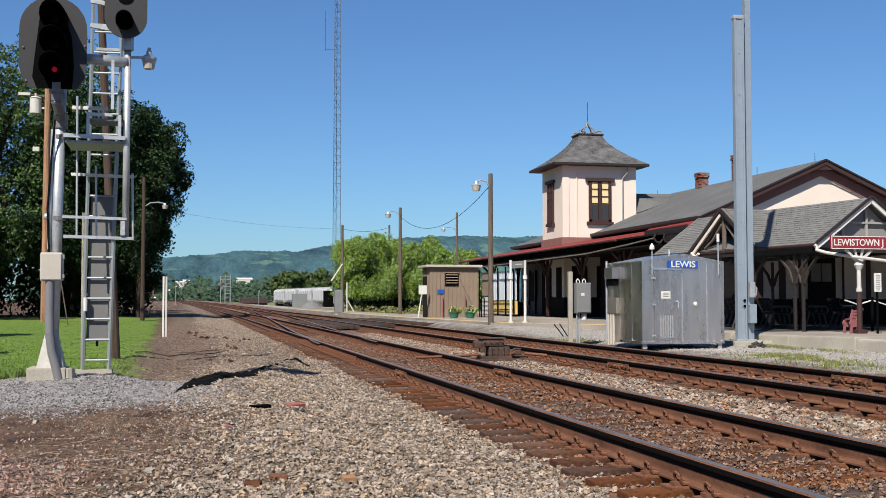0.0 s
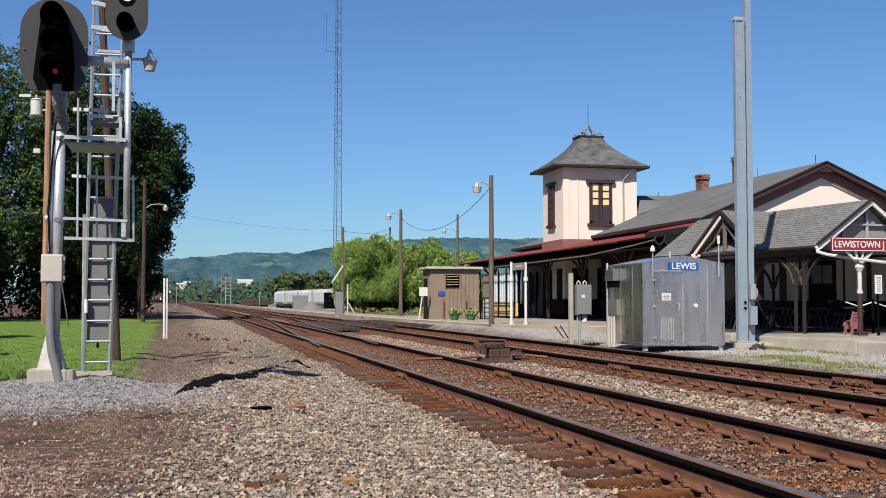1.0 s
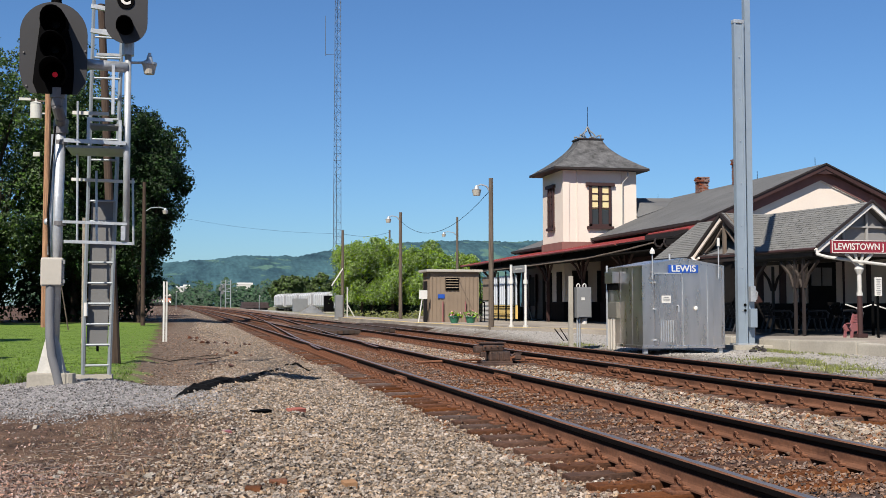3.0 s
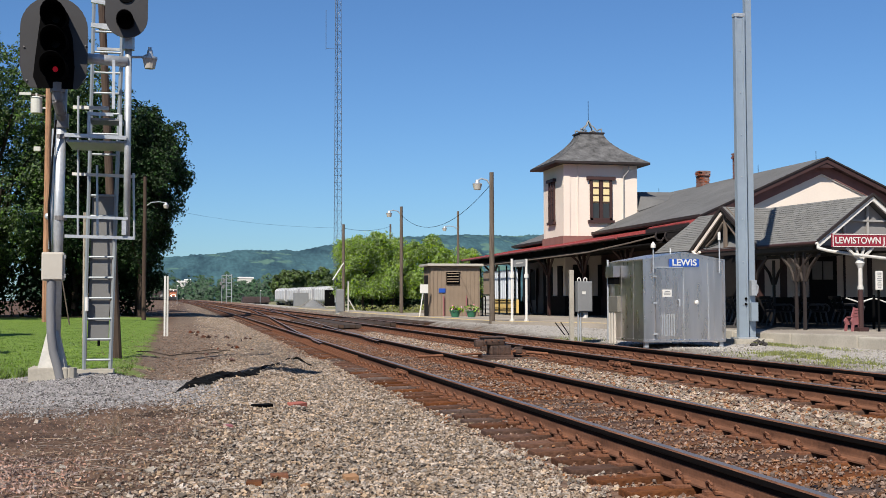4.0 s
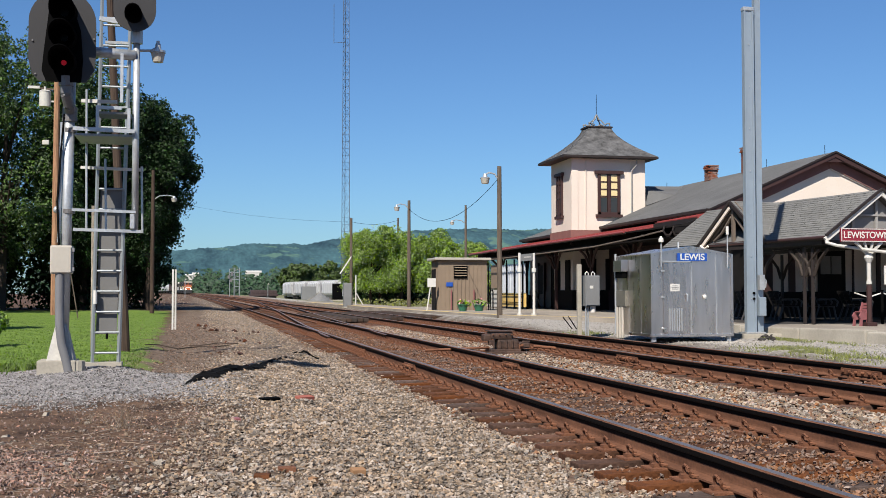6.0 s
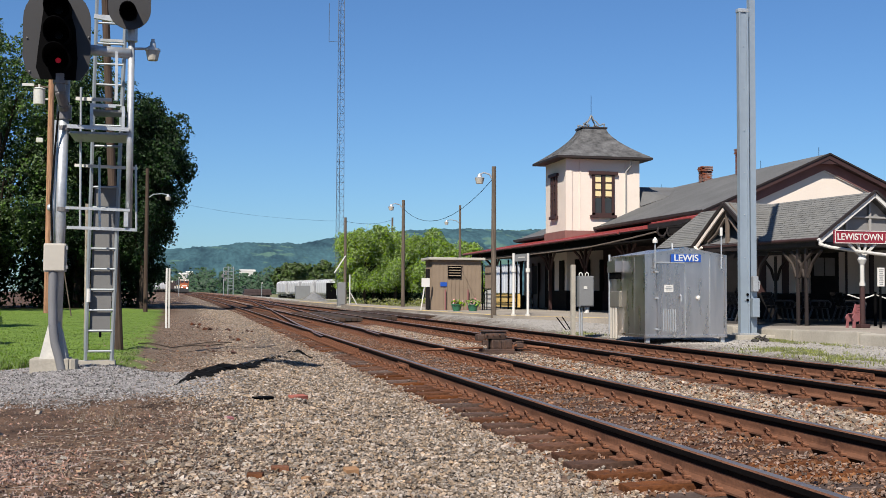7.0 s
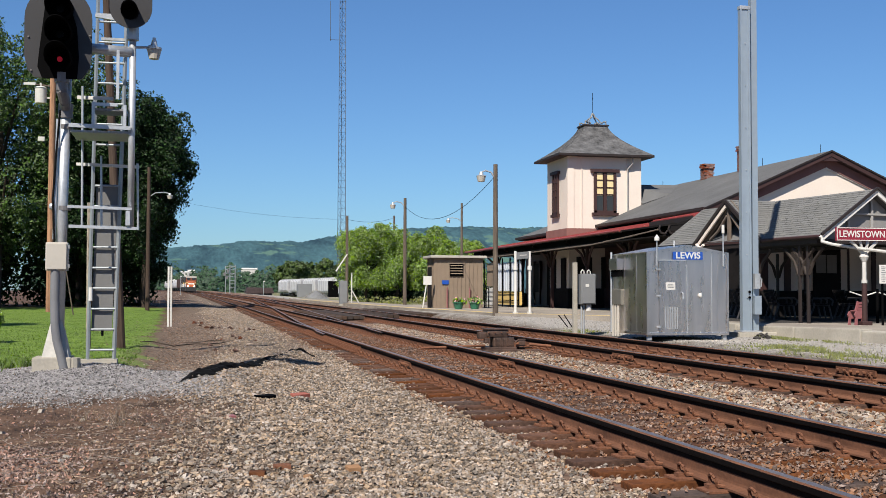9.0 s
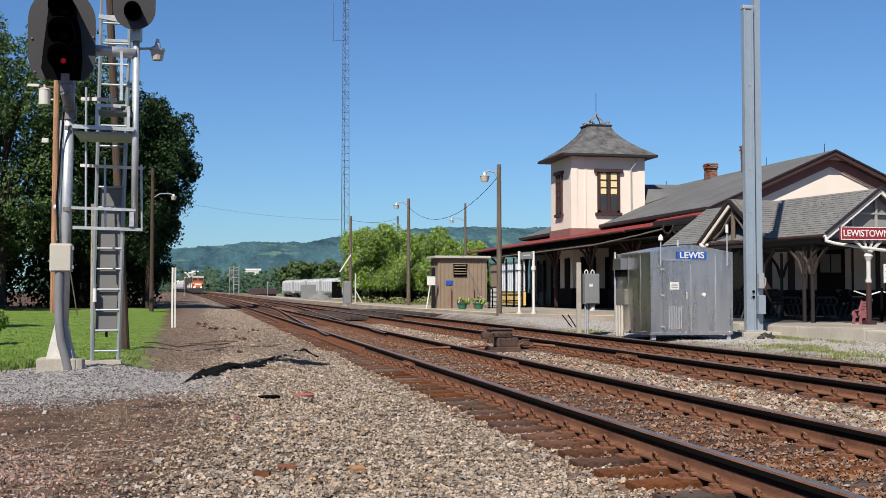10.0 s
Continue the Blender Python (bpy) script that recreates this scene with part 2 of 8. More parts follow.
def raw(name, verts, faces, material, smooth=False):
    """A mesh from arrays of vertices and of equal-sided faces."""
    me = bpy.data.meshes.new(name)
    verts, faces = np.asarray(verts, np.float32), np.asarray(faces, np.int32)
    k = faces.shape[1]
    me.vertices.add(len(verts))
    me.vertices.foreach_set("co", verts.ravel())
    me.loops.add(faces.size)
    me.loops.foreach_set("vertex_index", faces.ravel())
    me.polygons.add(len(faces))
    me.polygons.foreach_set("loop_start", np.arange(0, faces.size, k, dtype=np.int32))
    me.update(calc_edges=True)
    me.materials.append(material)
    if smooth:
        me.shade_smooth()
    else:
        me.shade_flat()
    return me


def letters(name, text, size, parent_or_none, m, material, depth=0.004, align="CENTER", wide=1.0, bold=0.0):
    """Writing in the built-in font, turned into a mesh. m: pose with x along the line and z out of the face."""
    cu = bpy.data.curves.new(name, "FONT")
    cu.body, cu.size, cu.align_x, cu.align_y, cu.extrude, cu.offset = text, size, align, "CENTER", depth, bold
    tmp = bpy.data.objects.new(name, cu)
    scene.collection.objects.link(tmp)
    bpy.context.view_layer.update()
    me = bpy.data.meshes.new_from_object(tmp.evaluated_get(bpy.context.evaluated_depsgraph_get()))
    bpy.data.objects.remove(tmp)
    bpy.data.curves.remove(cu)
    me.materials.clear()
    me.materials.append(material)
    ob = new(name, me)
    ob.matrix_basis = m @ Matrix.Diagonal((wide, 1, 1, 1))
    ob.parent = parent_or_none
    return ob

# ---- the ground ----
TILT = 0.0256                      # cross fall of the banked tracks
TRACKS = {"near": 4.14, "far": 7.765}


def bend(y):
    """The tracks' shift to the left in the distance."""
    return -0.00115 * max(0.0, y - 70.0) ** 1.5 - 2.0e-4 * max(0.0, min(y, 900.0) - 400.0) ** 2


def grade(y):
    return 0.003 * max(0.0, min(y, 520.0) - 100.0)


def railtop(x, y):
    return TILT * (x - 3.39) + grade(y)


def step(a, b, v):
    t = min(1.0, max(0.0, (v - a) / (b - a)))
    return t * t * (3 - 2 * t)


def trench_depth(x, y):
    """The swale that lies beyond the spilled ballast, between the lawn and the track."""
    d = ((x + 0.06) * -6.9 + (y - 14.9) * 1.96) / 7.17
    return 0.16 * step(0.0, 0.9, d) * step(-1.2, -0.2, x) * step(2.9, 1.9, x) * step(15.4, 17.4, y) * step(38, 27, y)


def ballast_lip(x, y):
    """The low ridge of stone under the black strip that paints shade."""
    d = ((x + 0.06) * -6.9 + (y - 14.9) * 1.96) / 7.17
    t = ((x + 0.06) * 1.96 + (y - 14.9) * 6.9) / 51.45
    return 0.13 * step(0.35, 1.0, t) * step(1.5, 1.1, t) * math.exp(-(d / 0.45) ** 2) if abs(d) < 2 else 0.0


def height(x, y):
    xx = x - bend(y)
    g = grade(y)
    bed = TILT * (xx - 3.39) - 0.25 + 0.03 * step(0.9, 0.4, abs(xx - 6.1))
    left = -0.13 + 0.05 * noise.noise((x * 0.5, y * 0.5, 3.0))
    z = left + (bed - left) * step(0.6, 2.6, xx)
    right = 0.03 + 0.15 * step(30, 40, y) * step(62, 50, x * 4) + 0.02 * noise.noise((x * 0.7, y * 0.7, 7.0))
    z += (right - z) * step(9.3, 10.3, xx)
    z += 0.15 * math.exp(-((x + 1.3) / 1.7) ** 2 - ((y - 16.0) / 2.0) ** 2)
    z += 0.05 * step(-1.5, -3.5, x) * step(16, 20, y)
    z += ballast_lip(x, y) - trench_depth(x, y)
    z += 0.16 * step(1.6, 0.2, xx) * step(-9, -4, xx) * step(52, 66, y) * step(180, 140, y) * noise.noise((x * 0.22, y * 0.14, 9.0))
    near = step(60, 20, y)
    if near and xx < 10:
        z += near * 0.024 * noise.noise((x * 4, y * 4, 1.0)) + near * 0.016 * noise.noise((x * 11, y * 11, 2.0))
    if y > 130:
        z -= 0.9 * step(12, 20, xx) * step(150, 230, y)
    z -= 6.0 * step(520, 900, y)
    return z + g


def graded(lo, hi, stops):
    """Numbers from lo to hi; stops: (upto, spacing)."""
    out, v = [lo], lo
    for upto, d in stops:
        while v < upto - 1e-6:
            v = min(upto, v + d)
            out.append(v)
    return out


def build_ground():
    xs = graded(-4000, 4000, [(-400, 600), (-60, 40), (-14, 3), (-5, 0.5), (-2.4, 0.16), (3.0, 0.09), (12.0, 0.3), (16.0, 0.6), (60, 4), (400, 40), (4000, 600)])
    ys = graded(-3000, 4500, [(-300, 450), (-60, 40), (0, 10), (4.8, 0.8), (20.5, 0.10), (32.0, 0.3), (60.0, 1.0), (130, 1.6), (600, 12), (1000, 60), (4500, 700)])
    v = [(x, y, height(x, y)) for y in ys for x in xs]
    w = len(xs)
    f = [(j * w + i, j * w + i + 1, (j + 1) * w + i + 1, (j + 1) * w + i) for j in range(len(ys) - 1) for i in range(w - 1)]
    ob = new("ground", raw("ground", v, f, ground_material(), smooth=True))
    tagged(ob, "bare brown dirt, gravel and mown grass beside the tracks", "ground", kind="structure")


def ground_material():
    """Soil, track bed gravel, fresh bluish stone and lawn by their places on the plan, mottled."""
    m = mat("soil_and_gravel", (0.040, 0.023, 0.016), 0.95, vary=0.6, tint=(0.125, 0.076, 0.051), scale=1.6, fine=22, bump=1.0)
    n, l = m.node_tree.nodes, m.node_tree.links
    b = n["Principled BSDF"]
    soil = b.inputs["Base Color"].links[0].from_socket
    geo = n.new("ShaderNodeNewGeometry")
    sep = n.new("ShaderNodeSeparateXYZ")
    wob = n.new("ShaderNodeTexNoise")
    wob.inputs["Scale"].default_value, wob.inputs["Detail"].default_value = 0.9, 6
    l.new(geo.outputs["Position"], wob.inputs["Vector"])
    l.new(geo.outputs["Position"], sep.inputs[0])

    def math_node(op, a, c, d=None):
        q = n.new("ShaderNodeMath")
        q.operation = op
        for s, val in zip(q.inputs, (a, c, d)):
            if val is None:
                continue
            if isinstance(val, (int, float)):
                s.default_value = val
            else:
                l.new(val, s)
        return q.outputs[0]

    def ramp(src, lo, hi):
        q = n.new("ShaderNodeMapRange")
        q.interpolation_type = "SMOOTHSTEP"
        q.inputs["From Min"].default_value, q.inputs["From Max"].default_value = lo, hi
        l.new(src, q.inputs["Value"])
        return q.outputs[0]

    def lay(under, colour_lo, colour_hi, fac, scale):
        t = n.new("ShaderNodeTexNoise")
        t.inputs["Scale"].default_value, t.inputs["Detail"].default_value = scale, 8
        l.new(geo.outputs["Position"], t.inputs["Vector"])
        c = n.new("ShaderNodeMix")
        c.data_type = "RGBA"
        c.inputs[6].default_value, c.inputs[7].default_value = (*colour_lo, 1), (*colour_hi, 1)
        l.new(ramp(t.outputs["Fac"], 0.3, 0.7), c.inputs[0])
        x = n.new("ShaderNodeMix")
        x.data_type = "RGBA"
        l.new(fac, x.inputs[0])
        l.new(under, x.inputs[6])
        l.new(c.outputs[2], x.inputs[7])
        return x.outputs[2]

    wx = math_node("MULTIPLY_ADD", wob.outputs["Fac"], 1.6, math_node("ADD", sep.outputs["X"], -0.8))
    wy = math_node("MULTIPLY_ADD", wob.outputs["Fac"], 2.0, math_node("ADD", sep.outputs["Y"], -1.0))
    stone = ramp(wx, -0.3, 1.0)
    col = lay(soil, (0.042, 0.032, 0.025), (0.14, 0.112, 0.086), stone, 22)
    bed = math_node("MULTIPLY", ramp(wx, 2.2, 3.0), ramp(wx, 9.9, 9.3))
    col = lay(col, (0.085, 0.046, 0.032), (0.175, 0.102, 0.070), math_node("MULTIPLY", bed, 0.85), 18)
    col = lay(col, (0.20, 0.185, 0.17), (0.33, 0.31, 0.285), ramp(wx, 9.6, 10.6), 16)
    blue = math_node("MULTIPLY", math_node("MULTIPLY", ramp(wy, 12.6, 13.6), ramp(wy, 18.2, 17.2)), ramp(wx, 1.1, 0.3))
    col = lay(col, (0.13, 0.122, 0.122), (0.26, 0.245, 0.245), blue, 26)
    lawn = math_node("MULTIPLY", math_node("MULTIPLY", ramp(math_node("MULTIPLY_ADD", wy, 0.018, wx), -0.42, -0.62), ramp(wy, 17.6, 18.6)), ramp(wy, 84, 78))
    col = lay(col, (0.066, 0.115, 0.016), (0.13, 0.195, 0.033), lawn, 5)
    path = math_node("MULTIPLY", math_node("MULTIPLY", ramp(wy, 17.0, 20.0), ramp(wx, -1.6, -0.4)), ramp(wx, 2.6, 1.4))
    col = lay(col, (0.070, 0.050, 0.037), (0.185, 0.140, 0.105), math_node("MULTIPLY", path, 0.85), 14)
    scrub = math_node("MULTIPLY", ramp(wy, 84, 92), ramp(wx, 11.5, 13.0))
    col = lay(col, (0.085, 0.095, 0.042), (0.20, 0.185, 0.105), scrub, 2)
    l.new(col, b.inputs["Base Color"])
    return m


# ---- tracks ----
# Black for the greasy head side and for the head's shade on the web.
M["railside"] = mat("greasy_and_shaded_rail_side", (0.005, 0.004, 0.004), 0.7, vary=0.3, scale=2, fine=25, bump=0.1, spec=0.08)
RAIL = [(-0.0695, -0.185), (0.0695, -0.185), (0.0695, -0.172), (0.012, -0.155), (0.0085, -0.14), (0.0085, -0.060), (0.036, -0.046),
        (0.0365, -0.012), (0.028, -0.001), (0, 0), (-0.028, -0.001), (-0.0365, -0.012), (-0.036, -0.046), (-0.0085, -0.060),
        (-0.0085, -0.090), (-0.0085, -0.14), (-0.012, -0.155), (-0.0695, -0.172)]


def rail_mesh(name, xf, y0, y1, sink=None):
    """A rail of full section along x = xf(y)."""
    ys, y = [], y0
    while y < y1:
        ys.append(y)
        y += 2.0 if y < 60 else (4.0 if y < 150 else 12.0)
    ys.append(y1)
    k = len(RAIL)
    v, f, mi = [], [], []
    for y in ys:
        x = xf(y) + bend(y)
        z = railtop(xf(y), y) - (sink(y) if sink else 0.0)
        v += [(x + a + TILT * b, y, z + b - TILT * -a) for a, b in RAIL]
    for j in range(len(ys) - 1):
        for i in range(k):
            f.append((j * k + i, j * k + (i + 1) % k, (j + 1) * k + (i + 1) % k, (j + 1) * k + i))
            # Grease on the head's sides; on the upper web the black paints shade.
            mi.append(1 if 8 <= i <= 9 else (2 if i in (11, 12, 13, 6) else 0))
    me = raw(name, v, f, M["rail"])
    me.materials.append(M["railhead"])
    me.materials.append(M["railside"])
    me.polygons.foreach_set("material_index", mi)
    return me


def tie_mesh(length=2.6):
    bm = box((0, 0, -0.09), (length, 0.22, 0.18), bevel=0.012)
    for v in bm.verts:
        v.co.z += 0.008 * noise.noise(v.co * 3)
    return mesh_of(bm, M["tie"], "tie")


def clip_mesh():
    """A bent spring clip with its shoulder, seen beside the rail's foot."""
    bm = bmesh.new()
    pts = [(-0.02, -0.06, 0.012)]
    for i in range(9):
        a = radians(215 - 250 * i / 8)
        pts.append((-0.075 - 0.012 * math.sin(a), 0.046 * math.cos(a), 0.046 + 0.040 * math.sin(a)))
    pts += [(-0.05, 0.03, 0.022), (-0.015, 0.02, 0.022)]
    for a, b in zip(pts, pts[1:]):
        rod(a, b, 0.0115, bm, seg=5)
    box((-0.09, 0, 0.010), (0.06, 0.07, 0.028), bm)
    return mesh_of(bm, M["rust"], "clip")


def plate_mesh():
    return mesh_of(box((0, 0, 0.009), (0.40, 0.19, 0.018), bevel=0.004), M["rust"], "tie_plate")


def joint_mesh():
    """A bolted joint bar against the rail's web."""
    bm = box((-0.028, 0, -0.10), (0.03, 0.9, 0.085), bevel=0.006)
    for i in range(6):
        y = -0.38 + i * 0.152
        rod((-0.03, y, -0.10), (-0.085, y, -0.10), 0.02, bm, seg=6)
    return mesh_of(bm, M["rust"], "joint_bar")


def build_tracks():
    rnd = random.Random(5)
    ties, clips, plates = tie_mesh(), clip_mesh(), plate_mesh()
    for key, xc in TRACKS.items():
        tr = thing("railway_track", (0, 0, 0), "rusty main line railway track on stained timber ties", "railway track", "main line tracks", kind="structure")
        for side in (-1, 1):
            ob = new("rail", rail_mesh("rail", lambda y, s=side: xc + s * 0.7525, -8.0, 700.0))
            ob.parent = tr
            tagged(ob, "rust-brown steel rail with a worn shiny head")
        verts, faces = [], []
        n_near = 190
        for i in range(700):
            y = -4.0 + i * 0.508
            long = 0.0
            if key == "near" and 30 < y < 92:
                long = (y - 30) / 62 * 2.2
            x = xc + bend(y) + long / 2 + rnd.uniform(-0.05, 0.05)
            z = railtop(xc, y) - 0.203
            rot = Matrix.Rotation(-math.atan(TILT), 4, "Y") @ Matrix.Rotation(radians(rnd.uniform(-1, 1)), 4, "Z")
            m = Matrix.Translation((x, y, z)) @ rot @ Matrix.Diagonal((1 + long / 2.6, 1, 1, 1))
            if i < n_near:
                ob = new("tie", ties)
                ob.parent, ob.matrix_basis = tr, m
                if 3 < y < 46:
                    for s in (-1, 1):
                        xr = xc + s * 0.7525
                        zt = railtop(xr, y) - 0.203
                        p = new("tie_plate", plates)
                        p.parent, p.matrix_basis = tr, Matrix.Translation((xr, y, zt)) @ rot
                        c = new("clip", clips)
                        c.parent, c.matrix_basis = tr, Matrix.Translation((xr - 0.045, y + rnd.uniform(-0.02, 0.02), zt + 0.02)) @ rot
            else:
                b = len(verts)
                for dx, dy, dz in ((-1.3, -.11, -.1), (1.3, -.11, -.1), (1.3, .11, -.1), (-1.3, .11, -.1), (-1.3, -.11, 0), (1.3, -.11, 0), (1.3, .11, 0), (-1.3, .11, 0)):
                    verts.append(m @ Vector((dx, dy, dz)))
                for q in ((4, 5, 6, 7), (0, 1, 5, 4), (1, 2, 6, 5), (2, 3, 7, 6), (3, 0, 4, 7)):
                    faces.append([b + a for a in q])
        far = new("far_ties", raw("far_ties", verts, faces, M["tie"]))
        far.parent = tr
        tagged(far, kind="stuff")
        jm = joint_mesh()
        for s, y in (((-1, 17.9), (1, 17.2)) if key == "near" else ((-1, 17.6), (1, 13.2))):
            xr = xc + s * 0.7525
            j = new("joint_bar", jm)
            j.parent, j.location = tr, (xr, y, railtop(xr, y))


def crossover_x(y):
    """Centre of the crossover that leaves the near track and joins the far one."""
    a, b, gap = 28.0, 132.0, TRACKS["far"] - TRACKS["near"]
    t = min(1.0, max(0.0, (y - a) / (b - a)))
    s = 0.12
    if t < s:
        u = t * t / (2 * s)
    elif t > 1 - s:
        u = (1 - s) - (1 - t) ** 2 / (2 * s)
    else:
        u = t - s / 2
    return TRACKS["near"] + gap * u / (1 - s)


def build_crossover():
    tr = thing("crossover_track", (0, 0, 0), "rusty crossover rails with switch points between the tracks", "railway track", kind="structure")
    for s in (-1, 1):
        ob = new("rail", rail_mesh("rail", lambda y, s=s: crossover_x(y) + s * (0.7525 - (0.075 if y < 33 else 0.0) * (1 if s > 0 else -1)), 29.0, 131.0, lambda y: 0.035 * max(0.0, (33.0 - y) / 4.0)))
        ob.parent = tr
    verts, faces = [], []
    for i in range(70):
        y = 92.3 + i * 0.508
        x = (crossover_x(y) + TRACKS["far"]) / 2
        w = (TRACKS["far"] - crossover_x(y)) + 2.7
        z = railtop(x, y) - 0.21
        b = len(verts)
        for dx, dy, dz in ((-.5, -.11, -.1), (.5, -.11, -.1), (.5, .11, -.1), (-.5, .11, -.1), (-.5, -.11, 0), (.5, -.11, 0), (.5, .11, 0), (-.5, .11, 0)):
            verts.append((x + dx * w, y + dy, z + dz))
        for q in ((4, 5, 6, 7), (0, 1, 5, 4), (1, 2, 6, 5), (2, 3, 7, 6), (3, 0, 4, 7)):
            faces.append([b + a for a in q])
    far = new("far_ties", raw("far_ties", verts, faces, M["tie"]))
    far.parent = tr
    tagged(far, kind="stuff")


def brace_mesh():
    """A rusty cast brace that props the rail at the switch."""
    bm = plate([(0, 0), (-0.20, 0), (-0.19, 0.025), (-0.05, 0.12), (0, 0.12)], (1, 0, 0), (0, 0, 1), (0, 0.03, 0), 0.06)
    box((-0.13, 0, 0.02), (0.16, 0.14, 0.03), bm)
    rod((-0.13, 0, 0.03), (-0.13, 0, 0.07), 0.025, bm, seg=6)
    return mesh_of(bm, M["rust"], "rail_brace")


def build_braces():
    br = thing("switch_braces", (0, 0, 0), "row of rusty cast braces against the near rail", "rail braces", kind="structure")
    me, xr = brace_mesh(), TRACKS["near"] - 0.7525
    for i in range(22):
        y = -4.0 + (53 + i) * 0.508
        b = new("rail_brace", me)
        b.parent, b.matrix_basis = br, pose(xr - 0.02, y, railtop(xr, y) - 0.187)


def build_crossing():
    """Timber planks laid level with the rails where a path crosses the far track."""
    cr = thing("track_crossing", (0, 0, 0), "worn brown timber planks laid across the far track", "track crossing", kind="structure")
    rnd = random.Random(12)
    x = 5.25
    while x < 10.0:
        w = 0.24
        if not any(abs(x + w / 2 - (TRACKS["far"] + s * 0.7525)) < 0.2 for s in (-1, 1)):
            z = railtop(x, 46) - 0.09 + rnd.uniform(-0.012, 0.008)
            p = part("plank", box((0, 0, 0), (w - 0.02, 15.0, 0.14), bevel=0.012), M["plank"], cr)
            p.location = (x + w / 2, 53.5 + rnd.uniform(-0.08, 0.08), z)
        x += w


M["plank"] = mat("worn_crossing_plank", (0.070, 0.046, 0.034), 0.9, vary=0.35, scale=1.2, fine=20, bump=0.4, per="object", amount=0.25)


# ---- stones ----
M["clod"] = mat("brown_clods", (0.105, 0.068, 0.050), 0.95, vary=0.4, tint=(0.22, 0.155, 0.117), scale=5, fine=50, bump=0.4, per="island", amount=0.6)


def stones(name, spots, sizes, material, label, category, rnd, blocky=False):
    """Many angular stones as one heap: spots (n, 3), sizes (n). blocky: crushed cuboids, else sharp small chips."""
    if blocky:
        base = np.array([(x, y, z) for x in (-1, 1) for y in (-1, 1) for z in (-1, 1)]) * 0.62
        tri = np.array([(0, 1, 3), (0, 3, 2), (4, 6, 7), (4, 7, 5), (0, 4, 5), (0, 5, 1), (2, 3, 7), (2, 7, 6), (0, 2, 6), (0, 6, 4), (1, 5, 7), (1, 7, 3)])
    else:
        base = np.array([(1, 0, 0), (-1, 0, 0), (0, 1, 0), (0, -1, 0), (0, 0, 1), (0, 0, -1)]) * 1.0
        tri = np.array([(0, 2, 4), (2, 1, 4), (1, 3, 4), (3, 0, 4), (2, 0, 5), (1, 2, 5), (3, 1, 5), (0, 3, 5)])
    k, n = len(base), len(spots)
    shape = base[None] * rnd.uniform(0.6, 1.25, (n, k, 1)) * rnd.uniform(0.55, 1.3, (n, 1, 3)) + rnd.normal(0, 0.13, (n, k, 3))
    q = rnd.normal(size=(n, 4))
    q /= np.linalg.norm(q, axis=1, keepdims=True)
    w, x, y, z = q.T
    R = np.stack([np.stack([1 - 2 * (y * y + z * z), 2 * (x * y - z * w), 2 * (x * z + y * w)], -1), np.stack([2 * (x * y + z * w), 1 - 2 * (x * x + z * z), 2 * (y * z - x * w)], -1),
                  np.stack([2 * (x * z - y * w), 2 * (y * z + x * w), 1 - 2 * (x * x + y * y)], -1)], 1)
    v = np.einsum("nij,nkj->nki", R, shape) * (np.asarray(sizes)[:, None, None] / 2)
    v[:, :, 2] *= 0.8
    v += np.asarray(spots)[:, None, :]
    f = (tri[None] + k * np.arange(n)[:, None, None]).reshape(-1, 3)
    ob = new(name, raw(name, v.reshape(-1, 3), f, material, smooth=material == M["clod"]))
    return tagged(ob, label, category, kind="stuff")


def scatter(rnd, n, x0, x1, y0, y1, keep):
    """Random places on the ground; keep(x, y) gives the chance of a stone there. Only places ahead, within the wide wedge that the clip looks into."""
    out = []
    while len(out) < n:
        y = y0 + (y1 - y0) * rnd.random() ** 1.6
        x = x0 + (x1 - x0) * rnd.random()
        if x < -0.22 * y - 0.4 or x > 0.72 * y + 0.4:
            continue
        if rnd.random() < keep(x, y):
            out.append((x, y, height(x, y)))
    return np.array(out)


